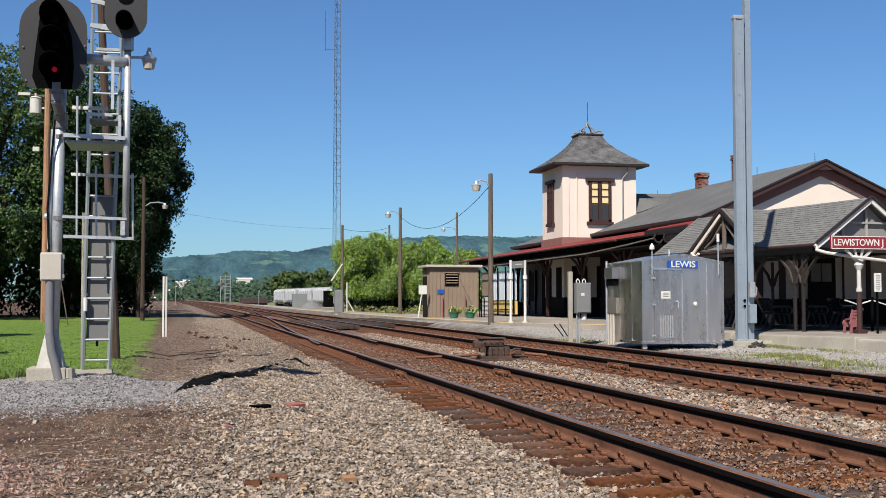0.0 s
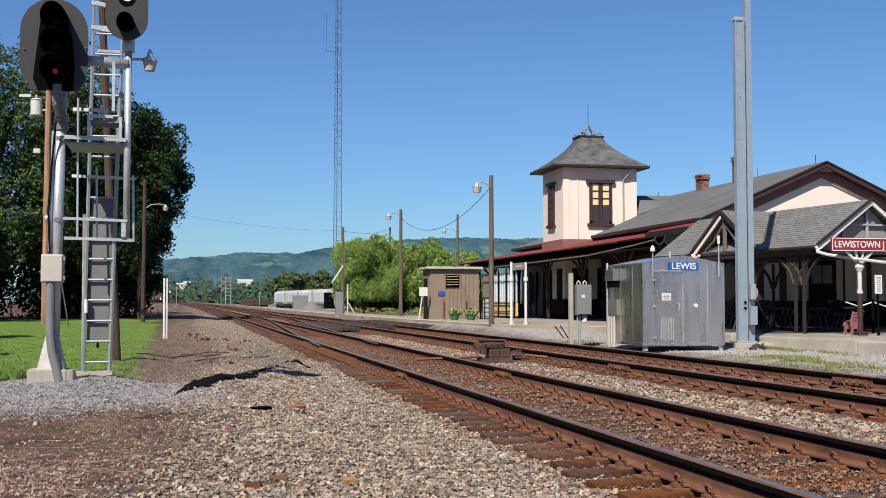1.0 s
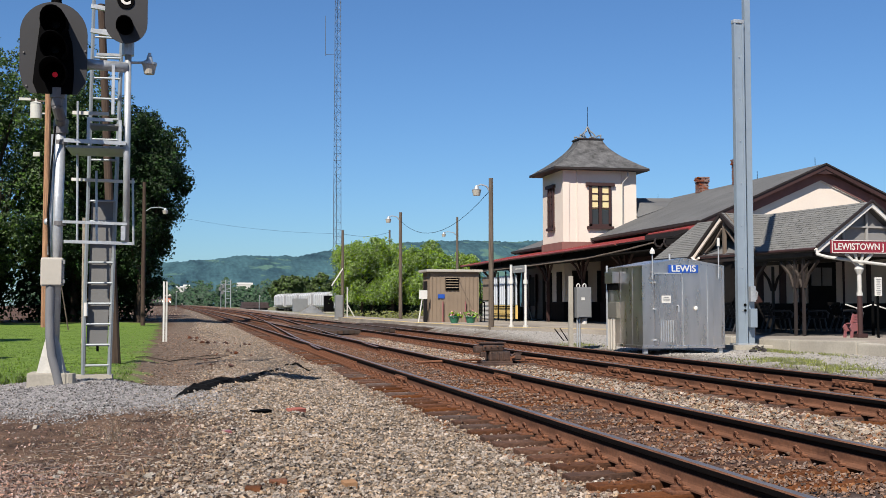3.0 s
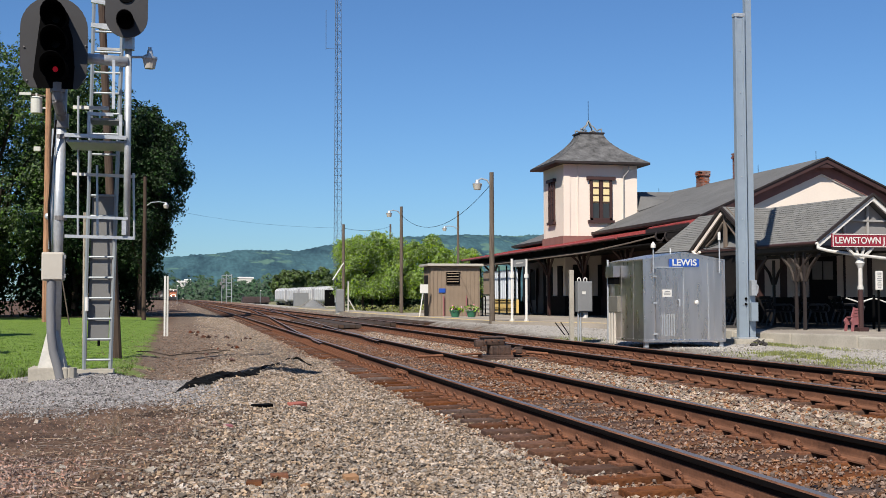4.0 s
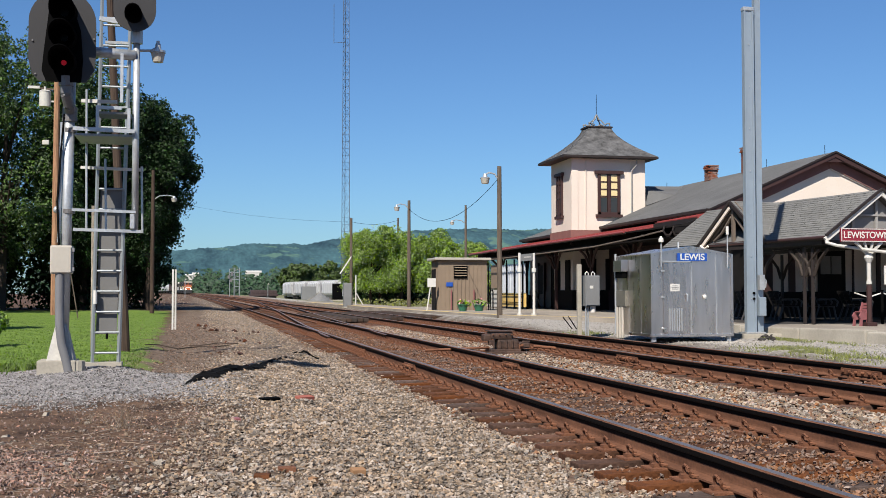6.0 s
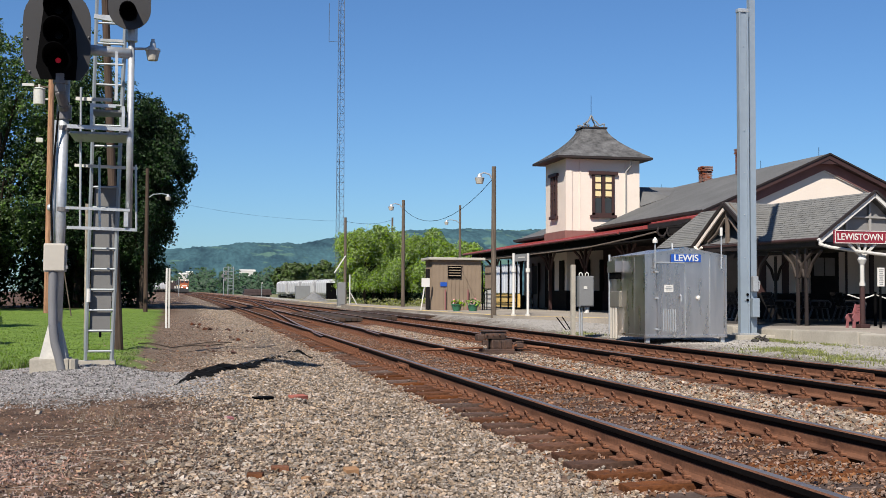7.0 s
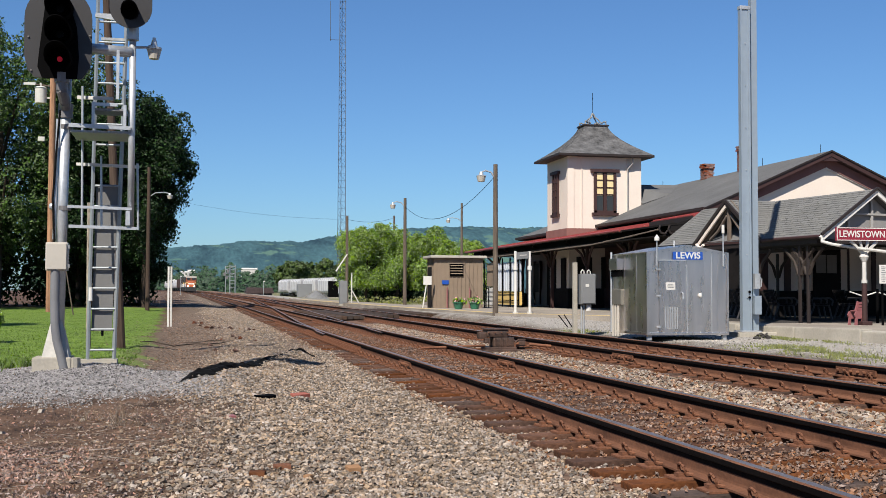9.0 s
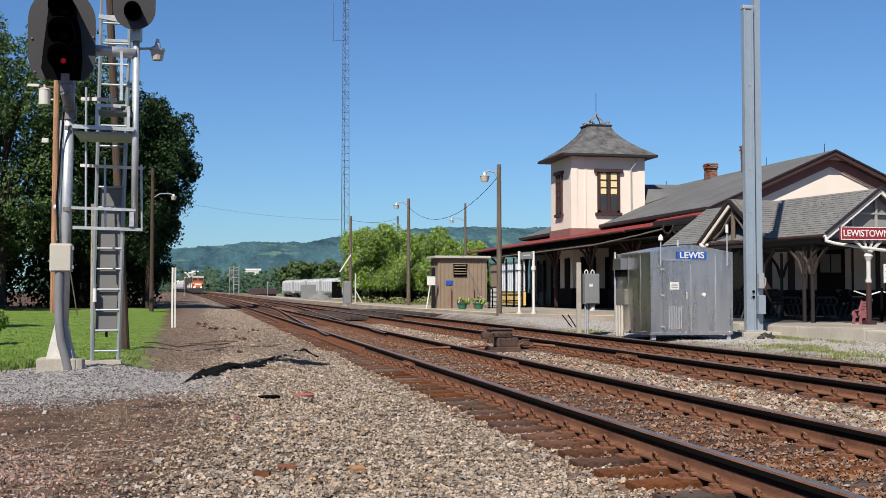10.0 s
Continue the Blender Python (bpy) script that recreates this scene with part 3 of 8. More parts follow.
def build_stones():
    rnd, r2 = np.random.default_rng(3), random.Random(11)

    def on_rail(x):
        return any(abs(x - (c + s * 0.7525)) < 0.10 for c in TRACKS.values() for s in (-1, 1))

    def on_tie(y):
        return abs((y + 4.0 + 0.254) % 0.508 - 0.254) < 0.125

    def shoulder(x, y):
        edge = 0.22 + 0.35 * noise.noise((x * 0.8, y * 0.5, 5.0)) + 0.3 * step(14, 20, y) - 0.45 * step(9.0, 7.2, y)
        return step(edge - 0.6, edge + 0.8, x) * step(3.1, 2.75, x) * (0.03 if x > 2.8 and on_tie(y) else 1.0) * 1.0
    p = scatter(r2, 41500, -1.0, 3.4, 5.4, 24, shoulder)
    stones("ballast", p + [0, 0, 0.010], rnd.uniform(0.016, 0.050, len(p)) * (0.88 + 0.008 * p[:, 1]), M["ballast"], "heap of grey-brown angular track ballast stones", "ballast", rnd, True)
    p = scatter(r2, 4600, 5.4, 6.55, 7.5, 40, lambda x, y: 1.0)
    stones("ballast", p + [0, 0, 0.035], rnd.uniform(0.03, 0.065, len(p)) * (1 + 0.006 * p[:, 1]), M["ballast_rust"], "rust-dusted ballast stones between the tracks", "ballast", rnd, True)
    p = scatter(r2, 8800, 5.5, 6.5, 7.5, 40, lambda x, y: 1.0)
    p[:, 2] += 0.03
    stones("ballast", p, rnd.uniform(0.03, 0.07, len(p)) * (1 + 0.006 * p[:, 1]), M["ballast"], "grey-brown angular ballast stones between the tracks", "ballast", rnd, True)
    p = scatter(r2, 25500, 2.7, 5.6, 5.4, 40, lambda x, y: 0.0 if on_rail(x) else ((0.45 if abs(x - 4.14) < 0.62 else 0.05) if on_tie(y) else 1.0))
    for q in p:
        if on_tie(q[1]) and 2.86 < q[0] < 5.4:
            q[2] = railtop(q[0], q[1]) - 0.205
        elif q[0] > 3.3:
            q[2] = max(q[2], railtop(q[0], q[1]) - 0.228)
        elif q[0] > 2.8:
            q[2] = railtop(q[0], q[1]) - 0.262
    stones("ballast", p + [0, 0, 0.012] + rnd.normal(0, 0.010, (len(p), 1)) * [0, 0, 1], rnd.uniform(0.018, 0.048, len(p)) * (1 + 0.006 * p[:, 1]), M["ballast_rust"], "rust-dusted ballast stones among the ties", "ballast", rnd)
    p = scatter(r2, 9000, 6.5, 9.6, 9, 40, lambda x, y: 0.0 if on_rail(x) else ((0.15 if x > 7 else 0.02) if on_tie(y) else 1.0))
    stones("ballast", p + np.where(p[:, :1] > 7, 0.03, 0.0) * [0, 0, 1], rnd.uniform(0.03, 0.065, len(p)) * (1 + 0.006 * p[:, 1]), M["ballast_rust"], "rust-dusted ballast stones among the ties", "ballast", rnd)
    p = scatter(r2, 15000, -4.5, 1.2, 12.0, 18.2, lambda x, y: step(12.2, 13.3, y + 0.8 * noise.noise((x, y, 0))) * step(17.8, 16.6, y - 0.3 * x) * step(1.0, 0.0, x))
    stones("gravel_mound", p + [0, 0, 0.004], rnd.uniform(0.013, 0.032, len(p)), M["ballast_blue"], "mound of fresh bluish crushed stone round the signal", "gravel", rnd, True)
    p = scatter(r2, 8000, -4, 1.2, 5.4, 22, lambda x, y: 0.10 + 0.75 * step(-1.3, 0.2, x))
    stones("loose_stones", p, rnd.uniform(0.010, 0.038, len(p)), M["ballast"], "loose stones scattered over bare brown dirt", "gravel", rnd, True)
    p = scatter(r2, 10500, -3.5, 1.0, 5.4, 20, lambda x, y: 1.0 - 0.7 * step(12.6, 13.4, y) * step(18, 17, y))
    stones("dirt_clods", p, rnd.uniform(0.007, 0.024, len(p)), M["clod"], "small brown clods and stones over bare dirt", "dirt", rnd)
    p = scatter(r2, 15000, -2.4, 1.6, 5.4, 13.6, lambda x, y: (0.16 + 0.84 * step(-1.25, -0.2, x)) * (1.0 if noise.noise((x * 1.5, y * 1.1, 6.0)) > -0.15 else 0.25))
    stones("dirt_stones", p + [0, 0, 0.004], rnd.uniform(0.010, 0.034, len(p)), M["clod"], "brown gravelly stones pressed into the dirt", "gravel", rnd)
    p = scatter(r2, 260, -2.2, 1.2, 5.4, 13.2, lambda x, y: 1.0)
    stones("pale_chips", p, rnd.uniform(0.012, 0.03, len(p)), M["palestone"], "small pale stone chips on the dirt", "stones", rnd)
    p = scatter(r2, 16, -1.8, 0.6, 8.0, 12.0, lambda x, y: 1.0)
    stones("pale_stones", p, rnd.uniform(0.04, 0.10, len(p)) * [1.0], M["palestone"], "pale flat stones lying on the dirt", "stones", rnd, True)
    p = scatter(r2, 16000, -0.3, 3.2, 23, 90, lambda x, y: step(0.1, 1.0, x + 0.5 * noise.noise((x, y * 0.4, 5.0))))
    stones("ballast", p + [0, 0, 0.005], rnd.uniform(0.025, 0.060, len(p)) * (0.8 + 0.008 * p[:, 1]), M["ballast"], "grey-brown ballast shoulder down the line", "ballast", rnd)
    p = scatter(r2, 5000, -2.2, 1.0, 17.5, 46, lambda x, y: 1.0 if x > -0.35 - 0.018 * y else 0.05)
    stones("dirt_clods", p, rnd.uniform(0.018, 0.06, len(p)), M["clod"], "dark clods on the dirt path", "dirt", rnd)
    p = scatter(r2, 5000, -2.0, 1.2, 18, 60, lambda x, y: 1.0 if x > -0.2 - 0.014 * y else 0.02)
    stones("loose_stones", p, rnd.uniform(0.015, 0.05, len(p)), M["clod"], "brown stones scattered over the dirt path", "gravel", rnd)
    p = scatter(r2, 9000, -1.6, 1.4, 17.5, 50, lambda x, y: 1.0 if x > -0.3 - 0.016 * y + 0.4 * noise.noise((x, y * 0.3, 3.0)) else 0.0)
    stones("dirt_clods", p - [0, 0, 0.006], rnd.uniform(0.02, 0.07, len(p)), M["clod"], "rough brown clods and gravel on the dirt path", "dirt", rnd)
    p = np.array([(x + bend(y), y, height(x + bend(y), y)) for x, y in ((r2.uniform(-9, 12), 95 + 260 * r2.random() ** 1.4) for _ in range(4500)) if not any(abs(x - c) < 1.5 for c in TRACKS.values())])
    stones("loose_stones", p, rnd.uniform(0.06, 0.18, len(p)), M["ballast"], "brown stones on the ground far down the line", "gravel", rnd)
    t = np.linspace(0, 1, 22)
    p = np.stack([12.2 + 1.15 * t + 0.1 * np.sin(9 * t), 22.5 + 1.9 * t, 0.05 + 0.05 * t], 1) + rnd.normal(0, 0.05, (22, 3)) * [1, 1, 0.2]
    stones("broken_asphalt", p, rnd.uniform(0.06, 0.20, 22), M["asphalt_and_shade"], "broken dark asphalt lumps below the platform's kerb", "debris", rnd, True)
    p = scatter(r2, 9000, 9.3, 16, 14, 44, lambda x, y: 0.0 if inside_platform(x, y) else 1.0)
    stones("gravel_strip", p, rnd.uniform(0.02, 0.05, len(p)), M["gravel_pale"], "pale grey gravel between track and platform", "gravel", rnd)


PLATFORM = [(14.9, 12.0), (13.31, 25.4), (13.2, 28.0), (13.7, 34.6), (10.9, 40.0), (10.1, 55.0), (9.95, 70.0), (9.9, 120.0), (12.4, 120.0), (12.7, 64.0), (17.5, 62.0), (17.5, 86.0), (45.0, 86.0), (45.0, 12.0)]


def inside_platform(x, y):
    c = False
    for (ax, ay), (bx, by) in zip(PLATFORM, PLATFORM[1:] + PLATFORM[:1]):
        if (ay > y) != (by > y) and x < (bx - ax) * (y - ay) / (by - ay) + ax:
            c = not c
    return c

# ---- the platform and the station ----
FLOOR = 0.27


def courses(name, parent, origin, along, up, width_lo, width_hi, n, thick=0.014, shift_lo=0.0, shift_hi=0.0, material=None, per=None, rnd=None):
    """Overlapping shingle courses on a roof slope, each a row of separate tabs in one mesh. The slope starts at origin; along and up are
    its axes (up: the whole slope); widths and shifts of the lowest and highest course."""
    O, A, U = Vector(origin), Vector(along).normalized(), Vector(up)
    N = A.cross(U).normalized()
    if N.z < 0:
        N = -N
    rnd = rnd or random.Random(2)
    verts, faces = [], []
    for i in range(n):
        t0, t1 = i / n, min(1.0, (i + 1.35) / n)
        w0, w1 = width_lo + (width_hi - width_lo) * t0, width_lo + (width_hi - width_lo) * t1
        s0, s1 = shift_lo + (shift_hi - shift_lo) * t0, shift_lo + (shift_hi - shift_lo) * t1
        tabs = max(1, int(w0 / (per or 0.9)))
        off = rnd.random() * 0.5
        cuts = [0.0] + [min(1, max(0, (k + off) / tabs)) for k in range(1, tabs)] + [1.0]
        for a, b in zip(cuts, cuts[1:]):
            lift = thick * rnd.uniform(0.8, 1.3)
            p = [O + A * (s0 + w0 * a + 0.006) + U * t0, O + A * (s0 + w0 * b - 0.006) + U * t0, O + A * (s1 + w1 * b - 0.006) + U * t1, O + A * (s1 + w1 * a + 0.006) + U * t1]
            q = [p[0] + N * lift, p[1] + N * lift, p[2] + N * 0.002, p[3] + N * 0.002]
            k = len(verts)
            verts += q + [p[0], p[1]]
            faces += [(k, k + 1, k + 2, k + 3), (k + 4, k + 5, k + 1, k)]
    ob = new(name, raw(name, verts, faces, material or M["shingle_tab"]))
    ob.parent = parent
    return tagged(ob, kind="stuff")


# Dark asphalt for the broken lumps, and for the porch floor's painted shade.
M["asphalt_and_shade"] = mat("dark_asphalt_and_shade", (0.055, 0.050, 0.047), 0.9, vary=0.3, scale=0.8, fine=25, bump=0.2)
M["shingle_tower"] = mat("tower_slate_shingle", (0.118, 0.117, 0.120), 0.92, vary=0.65, scale=2.5, fine=9, bump=0.8, stretch=(1, 1, 1.4))
M["shingle_tab"] = mat("grey_shingle_tabs", (0.178, 0.176, 0.170), 0.92, vary=0.25, scale=0.6, fine=16, bump=0.35, per="island", amount=0.09)


def build_platform():
    bm = bmesh.new()
    hi = [bm.verts.new((x, y, FLOOR)) for x, y in PLATFORM]
    lo = [bm.verts.new((x, y, -0.3)) for x, y in PLATFORM]
    bm.faces.new(hi)
    for i in range(len(hi)):
        j = (i + 1) % len(hi)
        bm.faces.new((hi[i], lo[i], lo[j], hi[j]))
    pf = lone("platform", bm, M["asphalt"], "worn grey asphalt station platform", "platform", kind="structure")
    # A thin dark sheet puts the porch roof's shade into the floor's colour.
    part("porch_floor", plate([(14.75, 26.6), (31.0, 26.6), (31.0, 34.4), (14.6, 34.4), (14.4, 30.0)], (1, 0, 0), (0, 1, 0), (0, 0, FLOOR + 0.001), 0.004), M["asphalt_and_shade"], pf, "dark sheet that paints the porch's shade on the floor")
    rnd = random.Random(4)
    for (ax, ay), (bx, by), size in ((PLATFORM[0], PLATFORM[1], 2.4), (PLATFORM[1], PLATFORM[2], 1.3), (PLATFORM[2], PLATFORM[3], 2.2)):
        a, b = Vector((ax, ay, 0)), Vector((bx, by, 0))
        d = b - a
        n = max(1, round(d.length / size))
        rz = math.degrees(math.atan2(d.y, d.x))
        for i in range(n):
            c = a + d * ((i + 0.5) / n)
            out = Vector((d.y, -d.x, 0)).normalized() * (-0.10)
            p = part("kerb_block", box((0, 0, 0), (d.length / n - 0.04, 0.34, 0.34), bevel=0.03), M["concrete"], pf)
            p.matrix_basis = pose(c.x - out.x * -1, c.y - out.y * -1, FLOOR - 0.15 + rnd.uniform(-0.035, 0.015), rnd.uniform(-2, 2), rnd.uniform(-1.2, 1.2), rz + rnd.uniform(-0.6, 0.6))
    for (ax, ay), (bx, by) in ((PLATFORM[3], PLATFORM[4]), (PLATFORM[4], PLATFORM[5]), (PLATFORM[5], PLATFORM[6]), (PLATFORM[6], (9.92, 110.0))):
        a, b = Vector((ax, ay, 0)), Vector((bx, by, 0))
        d = (b - a).normalized()
        nrm = Vector((d.y, -d.x, 0))
        bm = slab([a + nrm * 0.25 + Vector((0, 0, FLOOR + 0.006)), b + nrm * 0.25 + Vector((0, 0, FLOOR + 0.006)), b + nrm * 0.55 + Vector((0, 0, FLOOR + 0.006)), a + nrm * 0.55 + Vector((0, 0, FLOOR + 0.006))], 0.006)
        part("yellow_line", bm, M["fadedyellow"], pf, "faded yellow safety line")


def window(parent, at, axis, w, h, panes=(2, 2), blind=0.0, depth=0.12):
    """A double sash window standing proud of its wall. axis: the wall's direction; its outside is axis x up."""
    A, Z = Vector(axis), Vector((0, 0, 1))
    N = A.cross(Z)
    O = Vector(at)
    bm = bmesh.new()
    for s in (-1, 1):
        bar(O + A * s * (w / 2 - 0.06) - Z * 0, O + A * s * (w / 2 - 0.06) + Z * h, 0.14, 0.14, bm)
    bar(O, O + Z * h, 0.16, 0.12, bm)
    bar(O - A * w / 2 + Z * 0.06, O + A * w / 2 + Z * 0.06, 0.14, 0.12, bm)
    win = part("window", bm, M["maroon"], parent, "dark maroon double window")
    part("lintel", bar(O - A * (w / 2 + 0.18) + Z * (h + 0.06), O + A * (w / 2 + 0.18) + Z * (h + 0.06), 0.26, 0.16), M["maroon"], win)
    part("sill", bar(O - A * (w / 2 + 0.12) - Z * 0.06, O + A * (w / 2 + 0.12) - Z * 0.06, 0.24, 0.14), M["maroon"], win)
    for s in (-1, 1):
        c = O + A * s * w / 4
        part("pane", plate([(-w / 4 + 0.1, 0.1), (w / 4 - 0.1, 0.1), (w / 4 - 0.1, h), (-w / 4 + 0.1, h)], A, Z, c + N * 0.015, 0.008), M["glass"], win)
        if blind:
            part("blind", plate([(-w / 4 + 0.12, h * (1 - blind)), (w / 4 - 0.12, h * (1 - blind)), (w / 4 - 0.12, h - 0.06), (-w / 4 + 0.12, h - 0.06)], A, Z, c + N * 0.026, 0.006), M["blind"], win, "pale yellow blind behind the glass")
        for t in (0.45, 0.62, 0.8):
            part("glazing_bar", bar(c - A * (w / 4 - 0.06) + Z * h * t + N * 0.04, c + A * (w / 4 - 0.06) + Z * h * t + N * 0.04, 0.04, 0.05), M["maroon"], win)
    return win


TX0, TX1, TY0, TY1 = 18.0, 21.9, 52.6, 55.8      # the tower's plan
RX0, RX1, RIDGE, EAVE, RY0, RY1 = 19.5, 30.5, 6.78, 4.38, 40.5, 66.8


def build_tower(st):
    z0, z1 = 4.2, 7.86
    ring = [(TX0, TY0), (TX1, TY0), (TX1, TY1), (TX0, TY1)]
    bm = plate(ring, (1, 0, 0), (0, 1, 0), (0, 0, z0), z1 - z0)
    tw = part("tower", bm, M["cream"], st, "square cream stucco tower with a flared roof")
    part("tower_base", plate([(TX0 - 0.06, TY0 - 0.06), (TX1 + 0.06, TY0 - 0.06), (TX1 + 0.06, TY1 + 0.06), (TX0 - 0.06, TY1 + 0.06)], (1, 0, 0), (0, 1, 0), (0, 0, 3.3), 0.92), M["maroonwash"], tw, "dusty maroon masonry base")
    # corner boards, a touch proud
    for x in (TX0 + 0.17, TX0 + 0.75, TX1 - 0.75):
        part("corner_board", box((x, TY0 - 0.02, (z0 + z1) / 2), (0.33 if x < TX0 + 0.3 else 0.05, 0.04, z1 - z0)), M["cream"], tw)
    window(tw, (19.95, TY0 - 0.03, 5.0), (1, 0, 0), 1.14, 2.05, blind=0.58)
    window(tw, (TX0 - 0.03, 54.3, 5.0), (0, -1, 0), 0.86, 2.05, blind=0.0)
    part("downspout", tube([(TX1 - 0.55, TY0 - 0.25, 7.85), (TX1 - 0.55, TY0 - 0.25, 7.5), (TX1 - 0.75, TY0 - 0.06, 7.2), (TX1 - 0.75, TY0 - 0.06, 4.9)], 0.04), M["offgrey"], tw)
    # flared roof: rings from the eave to the flat top, in overlapping courses
    cx, cy, hx, hy = (TX0 + TX1) / 2 - 0.03, (TY0 + TY1) / 2, (TX1 - TX0) / 2, (TY1 - TY0) / 2
    over = 0.5
    bm = bmesh.new()
    rows = 24
    rings = []
    for i in range(rows + 1):
        t = i / rows
        f = (1 - t) ** 1.55
        a, b = 0.62 + (hx + over + 0.05 - 0.62) * f, 0.5 + (hy + over - 0.5) * f
        z = 7.9 + 1.64 * t
        for lift in ((0.0, 0.010) if i < rows else (0.0,)):
            rings.append([bm.verts.new((cx + sx * (a + lift), cy + sy * (b + lift), z)) for sx, sy in ((-1, -1), (1, -1), (1, 1), (-1, 1))])
    for r0, r1 in zip(rings, rings[1:]):
        for k in range(4):
            bm.faces.new((r0[k], r0[(k + 1) % 4], r1[(k + 1) % 4], r1[k]))
    bm.faces.new(rings[-1])
    bm.faces.new(rings[0][::-1])
    rf = part("tower_roof", bm, M["shingle_tower"], tw, "flared grey shingle roof")
    part("fascia", box((cx, cy, 7.85), (2 * (hx + over) + 0.1, 2 * (hy + over), 0.12), bevel=0.02), M["darktrim"], rf)
    part("roof_cap", box((cx, cy, 9.56), (1.36, 1.1, 0.08), bevel=0.015), M["darktrim"], rf)
    bm = bmesh.new()
    for sx, sy in ((-1, -1), (1, -1), (1, 1), (-1, 1)):
        q = [(0.56, 9.60), (0.54, 9.74), (0.46, 9.78), (0.38, 9.70), (0.30, 9.78), (0.22, 9.92), (0.10, 10.02), (0.04, 10.2)]
        tube([(cx + sx * r, cy + sy * r * 0.8, z) for r, z in q], 0.035, bm, 6)
        ball((cx + sx * 0.54, cy + sy * 0.43, 9.76), 0.06, bm, sub=1)
        ball((cx + sx * 0.2, cy + sy * 0.16, 9.72), 0.07, bm, sub=1)
    ball((cx, cy, 10.22), 0.07, bm, sub=1)
    part("cresting", bm, M["greypaint"], rf, "curled grey metal roof cresting")
    part("lightning_rod", rod((cx, cy, 10.2), (cx, cy, 11.3), 0.013, seg=6), M["black"], rf)


def build_station():
    build_platform()
    st = thing("station", (0, 0, 0), "old cream and maroon railway station with grey shingle roofs", "station building")
    t = 0.3
    wx0, wx1, wy0, wy1 = 20.0, 30.0, 40.85, 66.3
    part("wall", box(((wx0 + wx0 + t) / 2, (wy0 + wy1) / 2, 2.3), (t, wy1 - wy0, 4.2)), M["maroon"], st, "dark maroon boarded wall towards the tracks")
    # Hidden roof and near-black ceiling, added to keep sun off the porch wall.
    part("link_roof", slab([(18.7, 26.9, 3.2), (31.0, 26.9, 3.2), (31.0, 34.9, 3.6), (17.45, 34.9, 3.6)], 0.12), M["shingle"], st, "low hidden roof added to shade the wall behind the porch")
    part("link_roof", slab([(20.0, 34.9, 3.6), (31.0, 34.9, 3.6), (31.0, wy0 - 0.06, 4.15), (20.0, wy0 - 0.06, 4.15)], 0.12), M["shingle"], st)
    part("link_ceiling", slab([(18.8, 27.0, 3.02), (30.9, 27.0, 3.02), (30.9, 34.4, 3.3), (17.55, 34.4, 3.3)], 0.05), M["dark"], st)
    part("wall", box((wx1 - t / 2, (wy0 + wy1) / 2, 2.3), (t, wy1 - wy0, 4.2)), M["cream"], st)
    part("wall", box(((wx0 + wx1) / 2, wy1 - t / 2, 2.3), (wx1 - wx0 - 2 * t - 0.01, t, 4.2)), M["cream"], st)
    slope = (RIDGE - EAVE) / (25.0 - RX0)
    bm = plate([(wx0 + 0.002, 0.25), (wx1 - 0.002, 0.25), (wx1 - 0.002, EAVE + slope * 0.5 - 0.18), (25, RIDGE - 0.2), (wx0 + 0.002, EAVE + slope * 0.5 - 0.18)], (1, 0, 0), (0, 0, 1), (0, wy0 + t + 0.003, 0), t)
    gw = part("gable_wall", bm, M["cream"], st, "cream stucco gable wall")
    # dark wainscot, posts and rail on the gable wall and the long wall
    part("wainscot", box((25, wy0 - 0.03, 0.76), (10.0, 0.06, 0.98)), M["maroon"], st, "dark maroon wainscot boards")
    for i in range(12):
        part("batten", box((22.4 + i * 0.62, wy0 - 0.035, 2.35), (0.07, 0.05, 2.2)), M["maroon"], gw)
    part("frieze", box((25, wy0 - 0.05, 3.5), (10.0, 0.1, 0.3)), M["maroon"], gw)
    for x, w in ((20.75, 1.3), (22.0, 0.9), (25.55, 1.0), (28.3, 1.5)):
        d = part("door", box((x, wy0 - 0.06, 1.75), (w, 0.1, 2.95), bevel=0.02), M["dark"], gw, "dark panelled door")
        part("door_panel", box((x, wy0 - 0.12, 1.9), (w * 0.7, 0.03, 0.8), bevel=0.01), M["maroon"], d)
    w = part("window", box((23.6, wy0 - 0.05, 2.2), (1.0, 0.08, 1.35), bevel=0.02), M["offwhite"], gw, "pale window with closed blind")
    part("wainscot", box((wx0 - 0.03, 53.6, 0.76), (0.06, 25.3, 0.98)), M["maroon"], st, "dark maroon wainscot boards")
    for i in range(9):
        y = 43.0 + i * 2.6
        if abs(y - 54.2) < 2:
            continue
        d = part("door" if i % 2 else "window", box((wx0 - 0.05, y, 1.5 if i % 2 else 1.9), (0.1, 1.05, 2.4 if i % 2 else 1.7), bevel=0.02), M["dark"], st)
        for s in (-1, 1):
            part("frame", box((wx0 - 0.07, y + s * 0.6, 1.6), (0.12, 0.14, 2.6)), M["maroon"], d)
    # ground storey of the tower bay
    part("bay_wall", box(((TX0 + TX1) / 2, (TY0 + TY1) / 2, 1.8), (TX1 - TX0 - 0.2, TY1 - TY0 - 0.2, 3.1)), M["cream"], st)
    part("wainscot", box(((TX0 + TX1) / 2, (TY0 + TY1) / 2, 0.76), (TX1 - TX0 - 0.1, TY1 - TY0 - 0.1, 0.98)), M["dark"], st)
    for y in (53.4, 55.0):
        part("bay_window", box((TX0 + 0.08, y, 2.0), (0.1, 0.7, 1.5), bevel=0.02), M["dark"], st)
    for x in (18.9, 20.2):
        part("bay_window", box((x, TY0 + 0.07, 2.0), (0.8, 0.1, 1.6), bevel=0.02), M["dark"], st)
